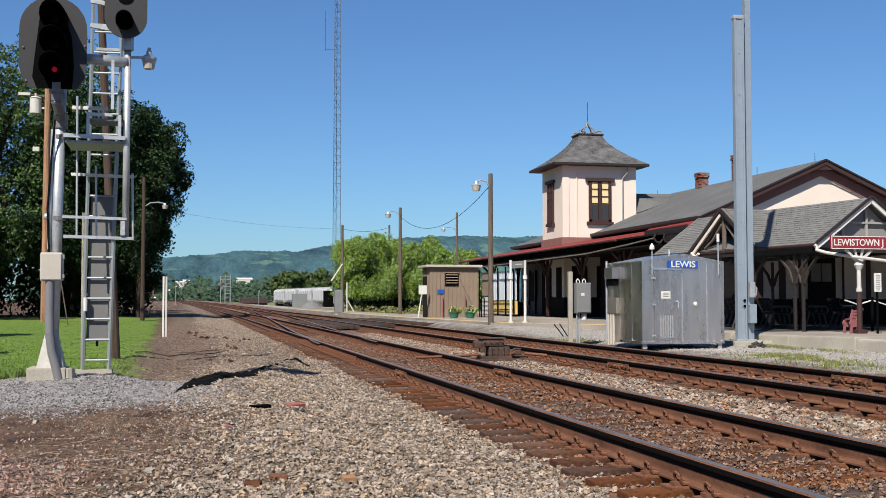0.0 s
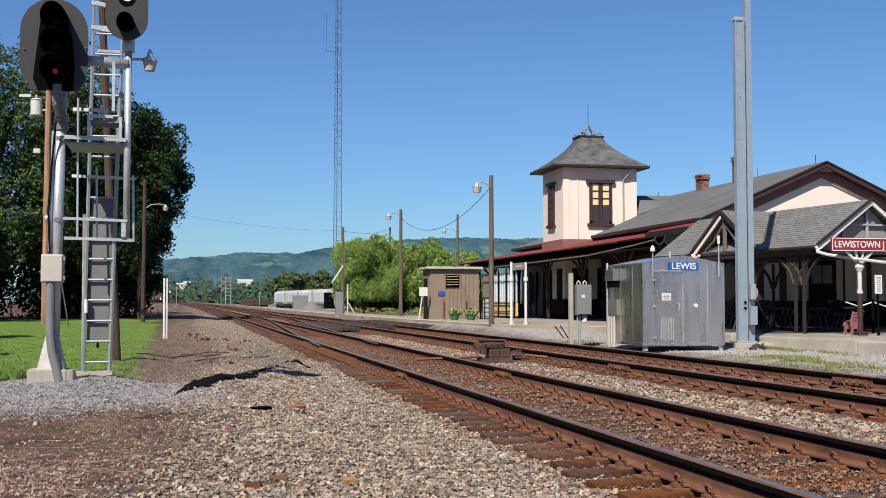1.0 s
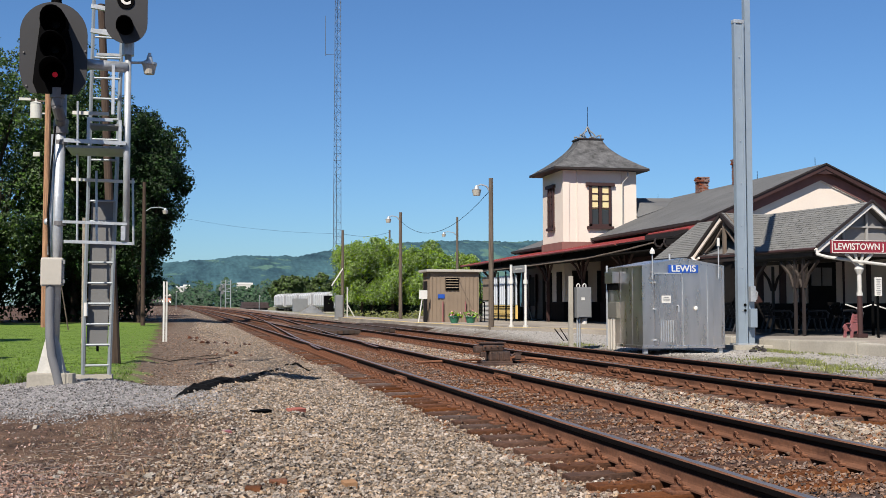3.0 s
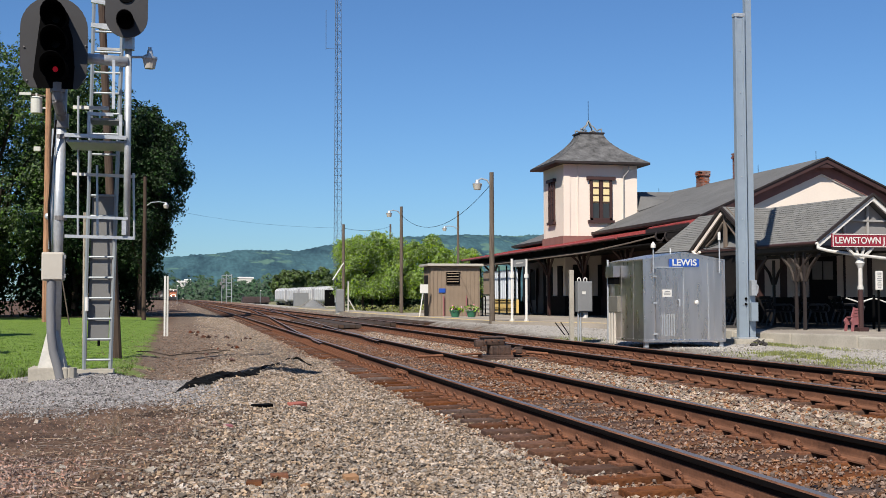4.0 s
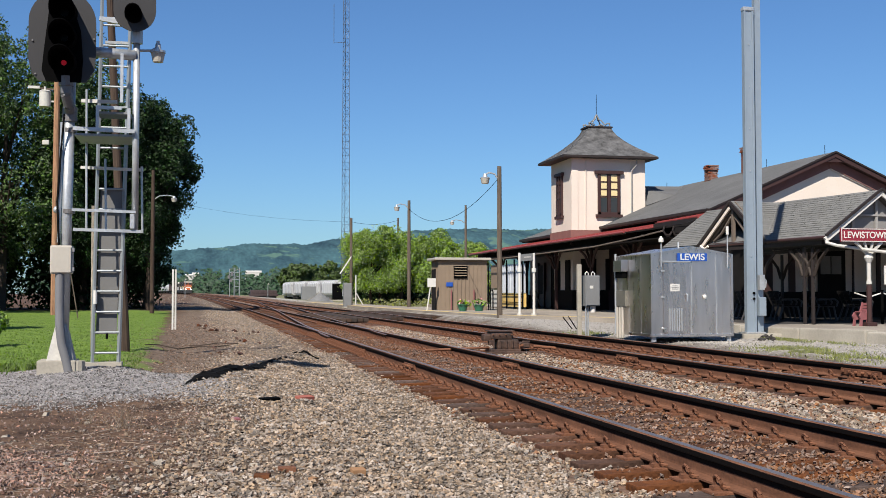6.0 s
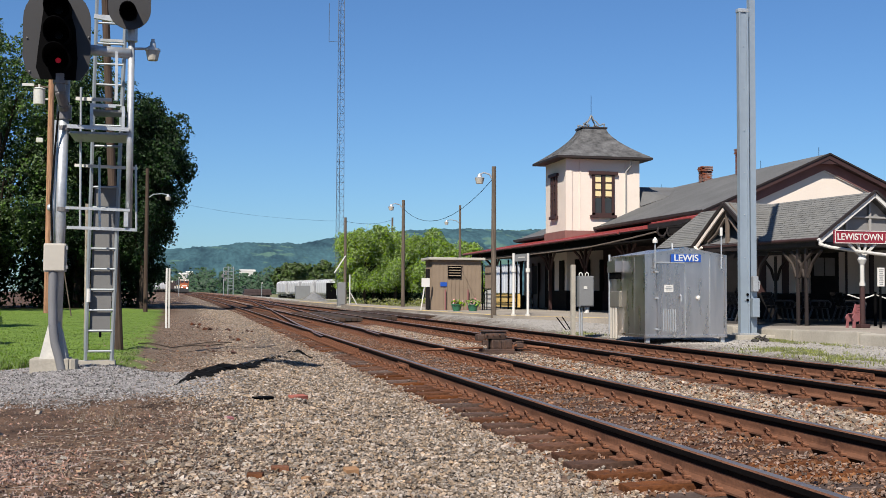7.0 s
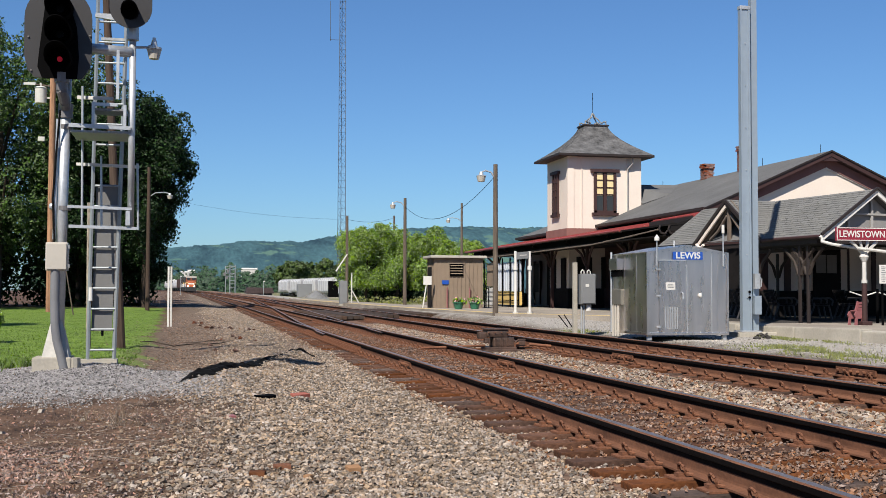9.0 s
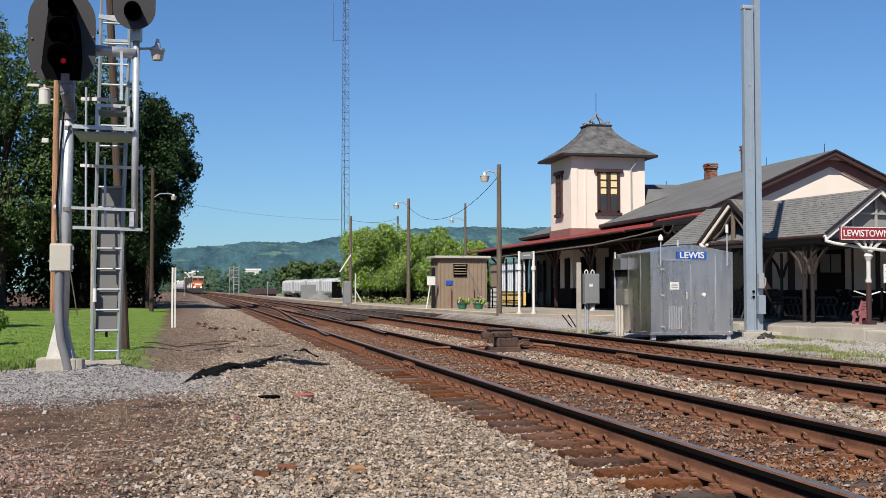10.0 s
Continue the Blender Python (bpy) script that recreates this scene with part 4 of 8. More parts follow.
    # the waiting room's end wall behind the porch: pale panels between dark boards over a dark wainscot
    ew = part("end_wall", box((25.3, 34.65, 1.85), (13.9, 0.3, 3.2)), M["cream"], st, "cream panelled end wall behind the porch")
    part("wainscot", box((25.3, 34.47, 0.70), (13.9, 0.06, 0.86)), M["dark"], ew)
    part("frieze", box((25.3, 34.47, 3.0), (13.9, 0.06, 0.5)), M["dark"], ew)
    for x, w in ((18.7, 0.4), (19.62, 0.24), (20.3, 0.12), (21.93, 0.06), (22.9, 0.16), (23.8, 0.1), (24.7, 0.1), (25.6, 0.1)):
        part("batten", box((x, 34.475, 1.95), (w, 0.05, 1.65)), M["maroon"], ew)
    dr = part("door", box((21.1, 34.46, 1.45), (1.02, 0.08, 2.4), bevel=0.02), M["dark"], ew, "dark door with a pale upper light")
    for x in (20.84, 21.25):
        part("pane", box((x, 34.40, 2.04), (0.36, 0.03, 0.62)), M["greypanel"], dr)
    part("side_wall", box((18.2, 37.6, 1.85), (0.3, 5.8, 3.2)), M["dark"], ew)
    # main roof
    rf = part("roof", slab([(RX0, RY0, EAVE), (RX0, RY1, EAVE), (25, RY1 - 5.0, RIDGE), (25, RY0, RIDGE)], 0.14), M["shingle"], st, "long grey shingle gable roof")
    part("roof_slope", slab([(RX1, RY0, EAVE), (RX1, RY1, EAVE), (25, RY1 - 5.0, RIDGE), (25, RY0, RIDGE)], 0.14), M["shingle"], rf)
    part("roof_hip", slab([(RX0, RY1, EAVE), (RX1, RY1, EAVE), (25, RY1 - 5.0, RIDGE)], 0.14), M["shingle"], rf)
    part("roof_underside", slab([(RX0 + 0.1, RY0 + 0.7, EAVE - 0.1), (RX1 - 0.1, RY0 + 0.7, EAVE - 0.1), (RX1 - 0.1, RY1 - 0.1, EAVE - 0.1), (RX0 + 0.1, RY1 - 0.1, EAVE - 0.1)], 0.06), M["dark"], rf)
    courses("shingles", rf, (RX0, RY0, EAVE + 0.004), (0, 1, 0), (5.5, 0, RIDGE - EAVE), RY1 - RY0, RY1 - 5.0 - RY0, 42, 0.003, material=M["shingle"])
    for s in (-1, 1):
        e = (25 + s * 5.55, RY0 - 0.06 - 0.003 * s, EAVE - 0.14)
        part("rake_board", bar((e[0], e[1], e[2] - 0.01), (25, e[1], RIDGE - 0.12), 0.08, 0.20), M["maroon"], rf)
        # Maroon frieze, deepened so its colour also stands for the overhang's shadow.
        part("rake_frieze", bar((e[0], wy0 - 0.05 - 0.003 * s, e[2] - 0.28), (25, wy0 - 0.05 - 0.003 * s, RIDGE - 0.40), 0.08, 0.42), M["maroonwash"], rf)
        part("rake_trim", bar((e[0], RY0 - 0.11 - 0.003 * s, e[2] + 0.11), (25, RY0 - 0.11 - 0.003 * s, RIDGE - 0.01), 0.07, 0.06), M["darktrim"], rf)
        part("soffit_board", bar((e[0], RY0 + 0.17 - 0.003 * s, e[2] - 0.02), (25, RY0 + 0.17 - 0.003 * s, RIDGE - 0.2), 0.32, 0.05), M["maroon"], rf)
        part("wall_trim", bar((25 + s * 4.9, wy0 - 0.03 - 0.003 * s, EAVE - 0.34), (25, wy0 - 0.03 - 0.003 * s, RIDGE - 0.66), 0.05, 0.05), M["cream"], rf)
    part("fascia", box((RX0 - 0.03, (RY0 + TY0) / 2, EAVE - 0.03), (0.06, TY0 - RY0, 0.12)), M["darktrim"], rf)
    part("fascia", box((RX0 - 0.03, (RY1 + TY1) / 2, EAVE - 0.03), (0.06, RY1 - TY1, 0.12)), M["darktrim"], rf)
    part("apex_board", plate([(24.55, RIDGE - 0.42), (25.45, RIDGE - 0.42), (25.0, RIDGE - 0.02)], (1, 0, 0), (0, 0, 1), (0, RY0 - 0.02, 0), 0.05), M["maroon"], rf)
    # cross gable behind the tower
    ym = (TY0 + TY1) / 2
    cg = part("cross_roof", slab([(TX1, ym, 6.62), (24.9, ym, 6.66), (23.2, TY0 - 1.2, 5.98), (TX1, TY0 - 0.2, 5.5)], 0.1), M["shingle"], rf)
    part("roof_slope", slab([(TX1, ym, 6.62), (24.9, ym, 6.66), (24.0, TY1 + 1.6, 6.2), (TX1, TY1 + 0.3, 5.4)], 0.1), M["shingle"], cg)
    for x, y, h, w in ((24.95, 51.5, 7.43, 0.46), (24.99, 47.7, 7.84, 0.46)):
        ch = part("chimney", box((x, y, (h + 6.2) / 2), (w * 0.97, w * 0.97, h - 6.2 - 0.01)), M["mortar"], st, "red brick chimney with a corbelled top")
        k = 0
        z = 6.2
        while z < h - 0.02:
            wide = w + (0.14 if z > h - 0.24 else 0)
            for sx, sy, lx, ly in ((0, -1, 1, 0), (0, 1, 1, 0), (-1, 0, 0, 1), (1, 0, 0, 1)):
                for q in (-0.5, 0.5):
                    b = new("brick", brick_mesh())
                    b.parent = ch
                    d = wide / 2 - 0.05
                    b.matrix_basis = pose(x + sx * d + lx * (q * 0.235 + (0.06 if k % 2 else -0.03)), y + sy * d + ly * (q * 0.235 + (0.06 if k % 2 else -0.03)), z, 0, 0, 0 if lx else 90)
            z += 0.085
            k += 1
    for y in (41.2, 46.0, 57.0):
        part("lightning_rod", rod((25, y, RIDGE), (25, y, RIDGE + 0.35), 0.012, seg=5), M["black"], rf)
    build_canopy(st)
    build_tower(st)
    build_porch()


BRICK = {}


def brick_mesh():
    if "b" not in BRICK:
        BRICK["b"] = mesh_of(box((0, 0, 0.035), (0.215, 0.1, 0.066), bevel=0.005), M["brick"], "brick")
    return BRICK["b"]


def build_canopy(st):
    """The platform canopy: a shallow tin lean-to with a red edge, on bracketed posts."""
    cn = part("canopy", slab([(16.0, 40.4, 3.46), (16.0, 65.5, 3.46), (19.96, 65.5, 4.17), (19.96, 40.4, 4.17)], 0.07), M["redroof"], st, "shallow red tin canopy over the platform")
    nr = part("canopy_end", slab([(17.2, 36.6, 3.80), (17.2, 40.39, 3.80), (19.5, 40.39, 4.215), (19.5, 36.6, 4.215)], 0.07), M["redroof"], cn, "raised end of the red tin canopy")
    part("fascia", box((17.17, 38.5, 3.68), (0.05, 3.8, 0.16)), M["darktrim"], nr)
    part("end_board", plate([(16.3, 3.2), (19.5, 3.2), (19.5, 4.18), (17.2, 3.70), (16.3, 3.4)], (1, 0, 0), (0, 0, 1), (0, 36.66, 0), 0.04), M["dark"], nr)
    part("lower_slope", slab([(16.0, 36.6, 3.44), (16.0, 40.39, 3.44), (17.16, 40.39, 3.56), (17.16, 36.6, 3.56)], 0.06), M["dark"], nr)
    part("canopy_fascia", box((16.5, 52.95, 3.27), (0.06, 25.1, 0.5)), M["dark"], cn)
    part("canopy_edge", box((15.99, 52.95, 3.40), (0.05, 25.1, 0.09)), M["darktrim"], cn)
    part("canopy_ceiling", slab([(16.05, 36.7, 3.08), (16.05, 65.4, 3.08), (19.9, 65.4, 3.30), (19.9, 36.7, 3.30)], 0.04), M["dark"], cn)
    part("gutter", rod((15.93, 40.4, 3.43), (15.93, 65.5, 3.43), 0.045, seg=8), M["redroof"], cn)
    part("drain_pipe", tube([(15.9, 36.7, 3.27), (15.9, 39.0, 3.16), (15.9, 43.6, 3.0), (15.9, 52.0, 2.97), (15.9, 62.0, 2.96)], 0.030, seg=6), M["soffit"], cn, "brown drain pipe below the canopy's edge")
    for k in (0.0, 0.35):
        part("curled_bracket", tube([(15.95 + k, 36.6, 3.42), (15.9 + k, 36.6, 3.28), (15.98 + k, 36.6, 3.14), (16.14 + k, 36.6, 3.12), (16.22 + k, 36.6, 3.24)], 0.035, seg=6), M["darktrim"], cn)
    for i in range(28):
        y = 40.8 + i * 0.9
        part("seam", bar((16.0, y, 3.478), (19.9, y, 4.176), 0.025, 0.03), M["redroof"], cn)
    for i in range(8):
        y = 36.8 + i * 0.48
        part("seam", bar((17.2, y, 3.818), (19.5, y, 4.233), 0.03, 0.035), M["redroof"], cn)
    post = None
    for i in range(6):
        y = 37.6 + i * 5.1
        if post is None:
            bm = box((0, 0, 1.5), (0.14, 0.14, 3.0), bevel=0.02)
            post = mesh_of(bm, M["maroon"], "post")
            bm = tube([(0.0, 0.1, 2.0), (0, 0.35, 2.5), (0, 0.8, 2.9), (0, 1.1, 3.05)], 0.06, seg=6)
            tube([(0.0, -0.1, 2.0), (0, -0.35, 2.5), (0, -0.8, 2.9), (0, -1.1, 3.05)], 0.06, bm, 6)
            tube([(-0.1, 0, 2.0), (-0.3, 0, 2.5), (-0.7, 0, 2.9), (-1.0, 0, 3.05)], 0.06, bm, 6)
            brace = mesh_of(bm, M["maroon"], "brace")
        p = new("post", post)
        p.parent, p.location = cn, (17.3, y, FLOOR)
        b = new("brace", brace)
        b.parent, b.location = cn, (17.3, y, FLOOR)


def build_porch():
    """The angled waiting porch: a gable roof along its own axis with a cross gable towards the tracks and a closed sign gable."""
    a = radians(8.0)
    D, N, Z = Vector((-math.sin(a), math.cos(a), 0)), Vector((math.cos(a), math.sin(a), 0)), Vector((0, 0, 1))
    E = Vector((15.5, 25.66, 0))
    ez, rz_, run, length, mid = 2.52, 3.74, 1.7, 7.7, 3.95

    def P(r, s, z):
        return E + N * r + D * s + Z * z
    po = thing("porch", (0, 0, 0), "open waiting porch with grey shingle gables and carved brackets", "porch")
    t = 0.09
    rf = part("porch_roof", slab([P(0, -0.12, ez), P(0, length, ez), P(run, length, rz_), P(run, -0.12, rz_)], t), M["shingle"], po, "grey shingle gable roof")
    part("roof_slope", slab([P(2 * run, -0.12, ez), P(2 * run, length, ez), P(run, length, rz_), P(run, -0.12, rz_)], t), M["shingle"], rf)
    up = N * run + Z * (rz_ - ez)
    courses("shingles", rf, P(-0.02, -0.14, ez + 0.006), D, up, mid - 1.55 + 0.14, mid + 0.14, 19, 0.012, per=0.28)
    courses("shingles", rf, P(-0.02, mid + 1.55, ez + 0.006), D, up, length - mid - 1.55, length - mid, 19, 0.012, 0.0, -1.55, per=0.28)
    # cross gable
    g = -0.04
    cr = part("cross_roof", slab([P(g, mid, rz_ - 0.02), P(run, mid, rz_ - 0.02), P(g, mid - 1.62, ez + 0.02)], t), M["shingle"], rf)
    part("roof_slope", slab([P(g, mid, rz_ - 0.02), P(run, mid, rz_ - 0.02), P(g, mid + 1.62, ez + 0.02)], t), M["shingle"], cr)
    upn = D * 1.62 + Z * (rz_ - ez - 0.04)
    courses("shingles", cr, P(g, mid - 1.62, ez + 0.03), N, upn, 0.35, run - g, 19, 0.012, per=0.28)
    for s in (-1, 1):
        part("rake_board", bar(P(g - 0.03, mid + s * 1.66, ez - 0.06), P(g - 0.03, mid, rz_ - 0.05), 0.06, 0.09), M["darktrim"], cr)
        part("barge_lining", bar(P(g + 0.12, mid + s * 1.55, ez - 0.09), P(g + 0.12, mid, rz_ - 0.12), 0.04, 0.24), M["soffit"], cr)
        if s > 0:
            part("rake_trim", bar(P(g + 0.0, mid + 1.6, ez - 0.16), P(g + 0.0, mid + 0.03, rz_ - 0.20), 0.05, 0.10), M["cream"], cr)
            part("corner_bracket", tube([P(g - 0.02, mid + 1.5, ez - 0.02), P(g - 0.02, mid + 1.3, ez - 0.14), P(g - 0.02, mid + 1.12, ez - 0.05)], 0.038, seg=8), M["cream"], cr, "carved cream bracket end")
        part("rake_board", bar(P(run + s * 1.78, -0.16, ez - 0.1), P(run, -0.16, rz_ - 0.06), 0.06, 0.13), M["white"], rf)
        part("rake_trim", bar(P(run + s * 1.78, -0.2, ez + 0.02), P(run, -0.2, rz_ + 0.03), 0.07, 0.06), M["darktrim"], rf)
    part("gable_tie", bar(P(g + 0.1, mid - 1.3, ez - 0.02), P(g + 0.1, mid + 1.3, ez - 0.02), 0.1, 0.1), M["maroon"], cr)
    part("king_post", bar(P(g + 0.1, mid, ez), P(g + 0.1, mid, rz_ - 0.15), 0.09, 0.09), M["soffit"], cr)
    for s in (-1, 1):
        part("curved_brace", tube([P(g + 0.1, mid + s * 0.95, ez + 0.1), P(g + 0.1, mid + s * 0.55, ez + 0.32), P(g + 0.1, mid + s * 0.1, ez + 0.75)], 0.045, seg=6), M["soffit"], cr)
    # sign gable: boarded panel with frames
    pan = part("gable_panel", plate([(0.16, ez - 0.12), (2 * run - 0.16, ez - 0.12), (run, rz_ - 0.12)], N, Z, P(0, 0.03, 0) + D * 0.1, 0.05), M["greypanel"], rf, "grey panelled gable")
    for r0, z0, r1, z1 in ((0.55, 2.62, 2.85, 2.62), (0.9, 3.1, 2.5, 3.1), (1.7, 2.5, 1.7, 3.55), (0.95, 2.5, 0.95, 3.0), (2.45, 2.5, 2.45, 3.0)):
        part("panel_strip", bar(P(r0, 0.03, z0), P(r1, 0.03, z1), 0.07, 0.05), M["offgrey"], pan)
    part("beam", bar(P(0.1, 0.06, ez - 0.14), P(2 * run - 0.1, 0.06, ez - 0.14), 0.12, 0.11), M["darktrim"], rf)
    for r in (0.1, 2 * run - 0.1):
        part("beam", bar(P(r, 0.12, ez - 0.14), P(r, length, ez - 0.14), 0.12, 0.11), M["darktrim"], rf)
    part("eave_gutter", rod(P(-0.05, -0.1, ez - 0.03), P(-0.05, mid - 1.6, ez - 0.03), 0.045), M["maroon"], rf)
    post, brace = None, None
    for r, s in ((0.15, 0.62), (0.15, 0.95), (0.15, 2.75), (0.15, 5.9), (0.15, 7.5), (3.2, 5.9), (3.2, 0.2)):
        if post is None:
            h = ez - 0.24 - FLOOR
            post = mesh_of(box((0, 0, h / 2), (0.072, 0.072, h), bevel=0.012), M["post_paint"], "post")
            bm = tube([(0, 0.06, h - 0.75), (0, 0.22, h - 0.4), (0, 0.6, h - 0.06)], 0.045, seg=6)
            tube([(0, -0.06, h - 0.75), (0, -0.22, h - 0.4), (0, -0.6, h - 0.06)], 0.045, bm, 6)
            brace = mesh_of(bm, M["brace_paint"], "brace")
        q = P(r, s, FLOOR)
        for nm, me in (("post", post), ("brace", brace)):
            o = new(nm, me)
            o.parent, o.matrix_basis = po, pose(q.x, q.y, FLOOR, 0, 0, 8)
    # the front column with its carved capital and the sloping white downpipe
    bm = box((16.08, 24.6, FLOOR + 0.05), (0.26, 0.26, 0.1), bevel=0.02)
    rod((16.08, 24.6, FLOOR), (16.08, 24.6, 1.32), 0.065, bm, seg=12)
    col = part("column", bm, M["maroon"], po, "column with a maroon foot and white carved top", smooth=False)
    bm = rod((16.08, 24.6, 1.32), (16.08, 24.6, 2.0), 0.052, seg=12)
    rod((16.08, 24.6, 1.3), (16.08, 24.6, 1.38), 0.075, bm)
    rod((16.08, 24.6, 1.83), (16.08, 24.6, 1.95), 0.06, bm, 0.115)
    rod((16.08, 24.6, 1.95), (16.08, 24.6, 2.06), 0.115, bm, 0.07)
    for s in (-1, 1):
        bar((16.08 + s * 0.05, 24.6, 2.05), (16.08 + s * 0.36, 24.6, 2.33), 0.06, 0.06, bm)
        bar((16.08 + s * 0.03, 24.6, 2.05), (16.08 + s * 0.12, 24.6, 2.36), 0.05, 0.05, bm)
    part("capital", bm, M["offwhite"], col, "white carved capital")
    part("downpipe", tube([P(-0.02, -0.15, ez - 0.1), P(-0.15, -0.3, ez - 0.17), P(-0.05, -0.55, ez - 0.25), (16.02, 24.45, 2.13), (18.2, 24.2, 1.88)], 0.04), M["offwhite"], po)
    # the station name board on the column
    sg = thing("name_board", (16.08, 24.55, 2.34), "maroon station name board with white letters", "sign")
    w = 2.0
    part("board", box((0.2, 0, 0.16), (w, 0.06, 0.33), bevel=0.01), M["signred"], sg)
    for z in (0.01, 0.31):
        part("border", box((0.2, -0.034, z), (w - 0.03, 0.012, 0.018)), M["white"], sg)
    part("border", box((0.2 - w / 2 + 0.02, -0.034, 0.16), (0.018, 0.012, 0.30)), M["white"], sg)
    letters("lettering", "LEWISTOWN J", 0.225, sg, pose(-0.73, -0.034, 0.155, 90, 0, 0), M["white"], align="LEFT", wide=0.94, bold=0.003)
    # notice on a post, bench row, barrier
    q = thing("notice_board", (16.44, 24.4, FLOOR), "white printed notice on a dark post", "sign")
    part("post", rod((0, 0, 0), (0, 0, 1.1), 0.03), M["black"], q)
    nb = part("panel", box((0, -0.03, 1.25), (0.19, 0.03, 0.46), bevel=0.006), M["white"], q)
    for i in range(9):
        part("text_line", box((0, -0.049, 1.43 - i * 0.045), (0.13 - 0.02 * (i % 3), 0.004, 0.014)), M["greypaint"], nb)
    rails = thing("barrier", (0, 0, 0), "dark posts with a slack white rope", "barrier")
    for i in range(3):
        part("post", rod((17.5 + i * 0.8, 26.2, FLOOR), (17.5 + i * 0.8, 26.2, FLOOR + 0.9), 0.04), M["black"], rails)
        part("rope", tube([(16.7 + i * 0.8, 26.2, FLOOR + 0.82), (17.1 + i * 0.8, 26.2, FLOOR + 0.7), (17.5 + i * 0.8, 26.2, FLOOR + 0.82)], 0.018, seg=5), M["white"], rails)
    bench = thing("bench", (17.3, 30.8, FLOOR), "dark slatted platform bench with cast ends", "bench", "benches under the porch", rz=72)
    for s in (-0.7, 0.0, 0.7):
        part("end_frame", tube([(s, -0.3, 0), (s, -0.26, 0.2), (s, -0.22, 0.42), (s, 0.05, 0.44), (s, 0.2, 0.42), (s, 0.30, 0.70), (s, 0.36, 0.88)], 0.028, seg=6), M["ironwork"], bench)
        part("arm_rest", tube([(s, -0.3, 0.42), (s, -0.34, 0.56), (s, -0.24, 0.64), (s, 0.24, 0.62)], 0.026, seg=6), M["ironwork"], bench)
        part("rear_leg", rod((s, 0.2, 0.42), (s, 0.34, 0.0), 0.028, seg=6), M["ironwork"], bench)
    for i in range(4):
        part("slat", box((0, -0.2 + i * 0.11, 0.45), (1.6, 0.09, 0.03), bevel=0.006), M["dark"], bench)
    for i in range(4):
        part("slat", box((0, 0.24 + i * 0.04, 0.54 + i * 0.10), (1.6, 0.03, 0.09), bevel=0.006), M["dark"], bench)
    for x, y, r in ((18.35, 30.6, 72), (19.4, 30.4, 70), (16.4, 31.4, 74)):
        copy_thing(bench, pose(x, y, FLOOR, 0, 0, r))
    rb = thing("bench", (15.93, 24.75, FLOOR), "red-sided bench end beside the column", "bench", rz=8)
    end = [(-0.2, 0), (-0.1, 0), (-0.08, 0.18), (0.1, 0.2), (0.13, 0), (0.22, 0), (0.22, 0.32), (0.3, 0.66), (0.23, 0.7), (0.1, 0.4), (-0.14, 0.4), (-0.22, 0.3), (-0.16, 0.2)]
    end = [(0.68 * p, 0.84 * q) for p, q in end]
    for y in (-0.1, 0.14):
        part("end_frame", plate(end, (1, 0, 0), (0, 0, 1), (0, y, 0), 0.04), M["redend"], rb)
    for i in range(3):
        part("slat", box((-0.06 + i * 0.06, 0, 0.35), (0.05, 0.2, 0.025), bevel=0.005), M["redend"], rb)
        part("slat", box((0.14 + i * 0.02, 0, 0.40 + i * 0.07), (0.025, 0.2, 0.06), bevel=0.005), M["redend"], rb)


M["mortar"] = mat("dusty_mortar", (0.20, 0.105, 0.08), 0.9, vary=0.2, bump=0.2)
M["fadedyellow"] = mat("faded_yellow_line", (0.62, 0.46, 0.19), 0.9, vary=0.35, scale=1.2, fine=12, bump=0.1)
M["darktrim"] = mat("dark_brown_trim", (0.026, 0.018, 0.016), 0.6, vary=0.2, bump=0.05)
M["brace_paint"] = mat("dull_brown_brace_paint", (0.050, 0.038, 0.032), 0.7, vary=0.15, bump=0.05)
M["soffit"] = mat("brown_soffit_boards", (0.17, 0.135, 0.11), 0.7, vary=0.15, bump=0.05)
M["greypanel"] = mat("grey_gable_boards", (0.27, 0.26, 0.255), 0.7, vary=0.08, bump=0.05)
M["offgrey"] = mat("pale_panel_strip", (0.36, 0.345, 0.33), 0.7, vary=0.08, bump=0.05)
M["post_paint"] = mat("brown_post_paint", (0.028, 0.020, 0.018), 0.6, vary=0.15, bump=0.05)
M["ironwork"] = mat("painted_ironwork", (0.06, 0.056, 0.058), 0.45, vary=0.15, bump=0.05)
M["redend"] = mat("red_bench_paint", (0.30, 0.11, 0.115), 0.5, vary=0.15, bump=0.05)

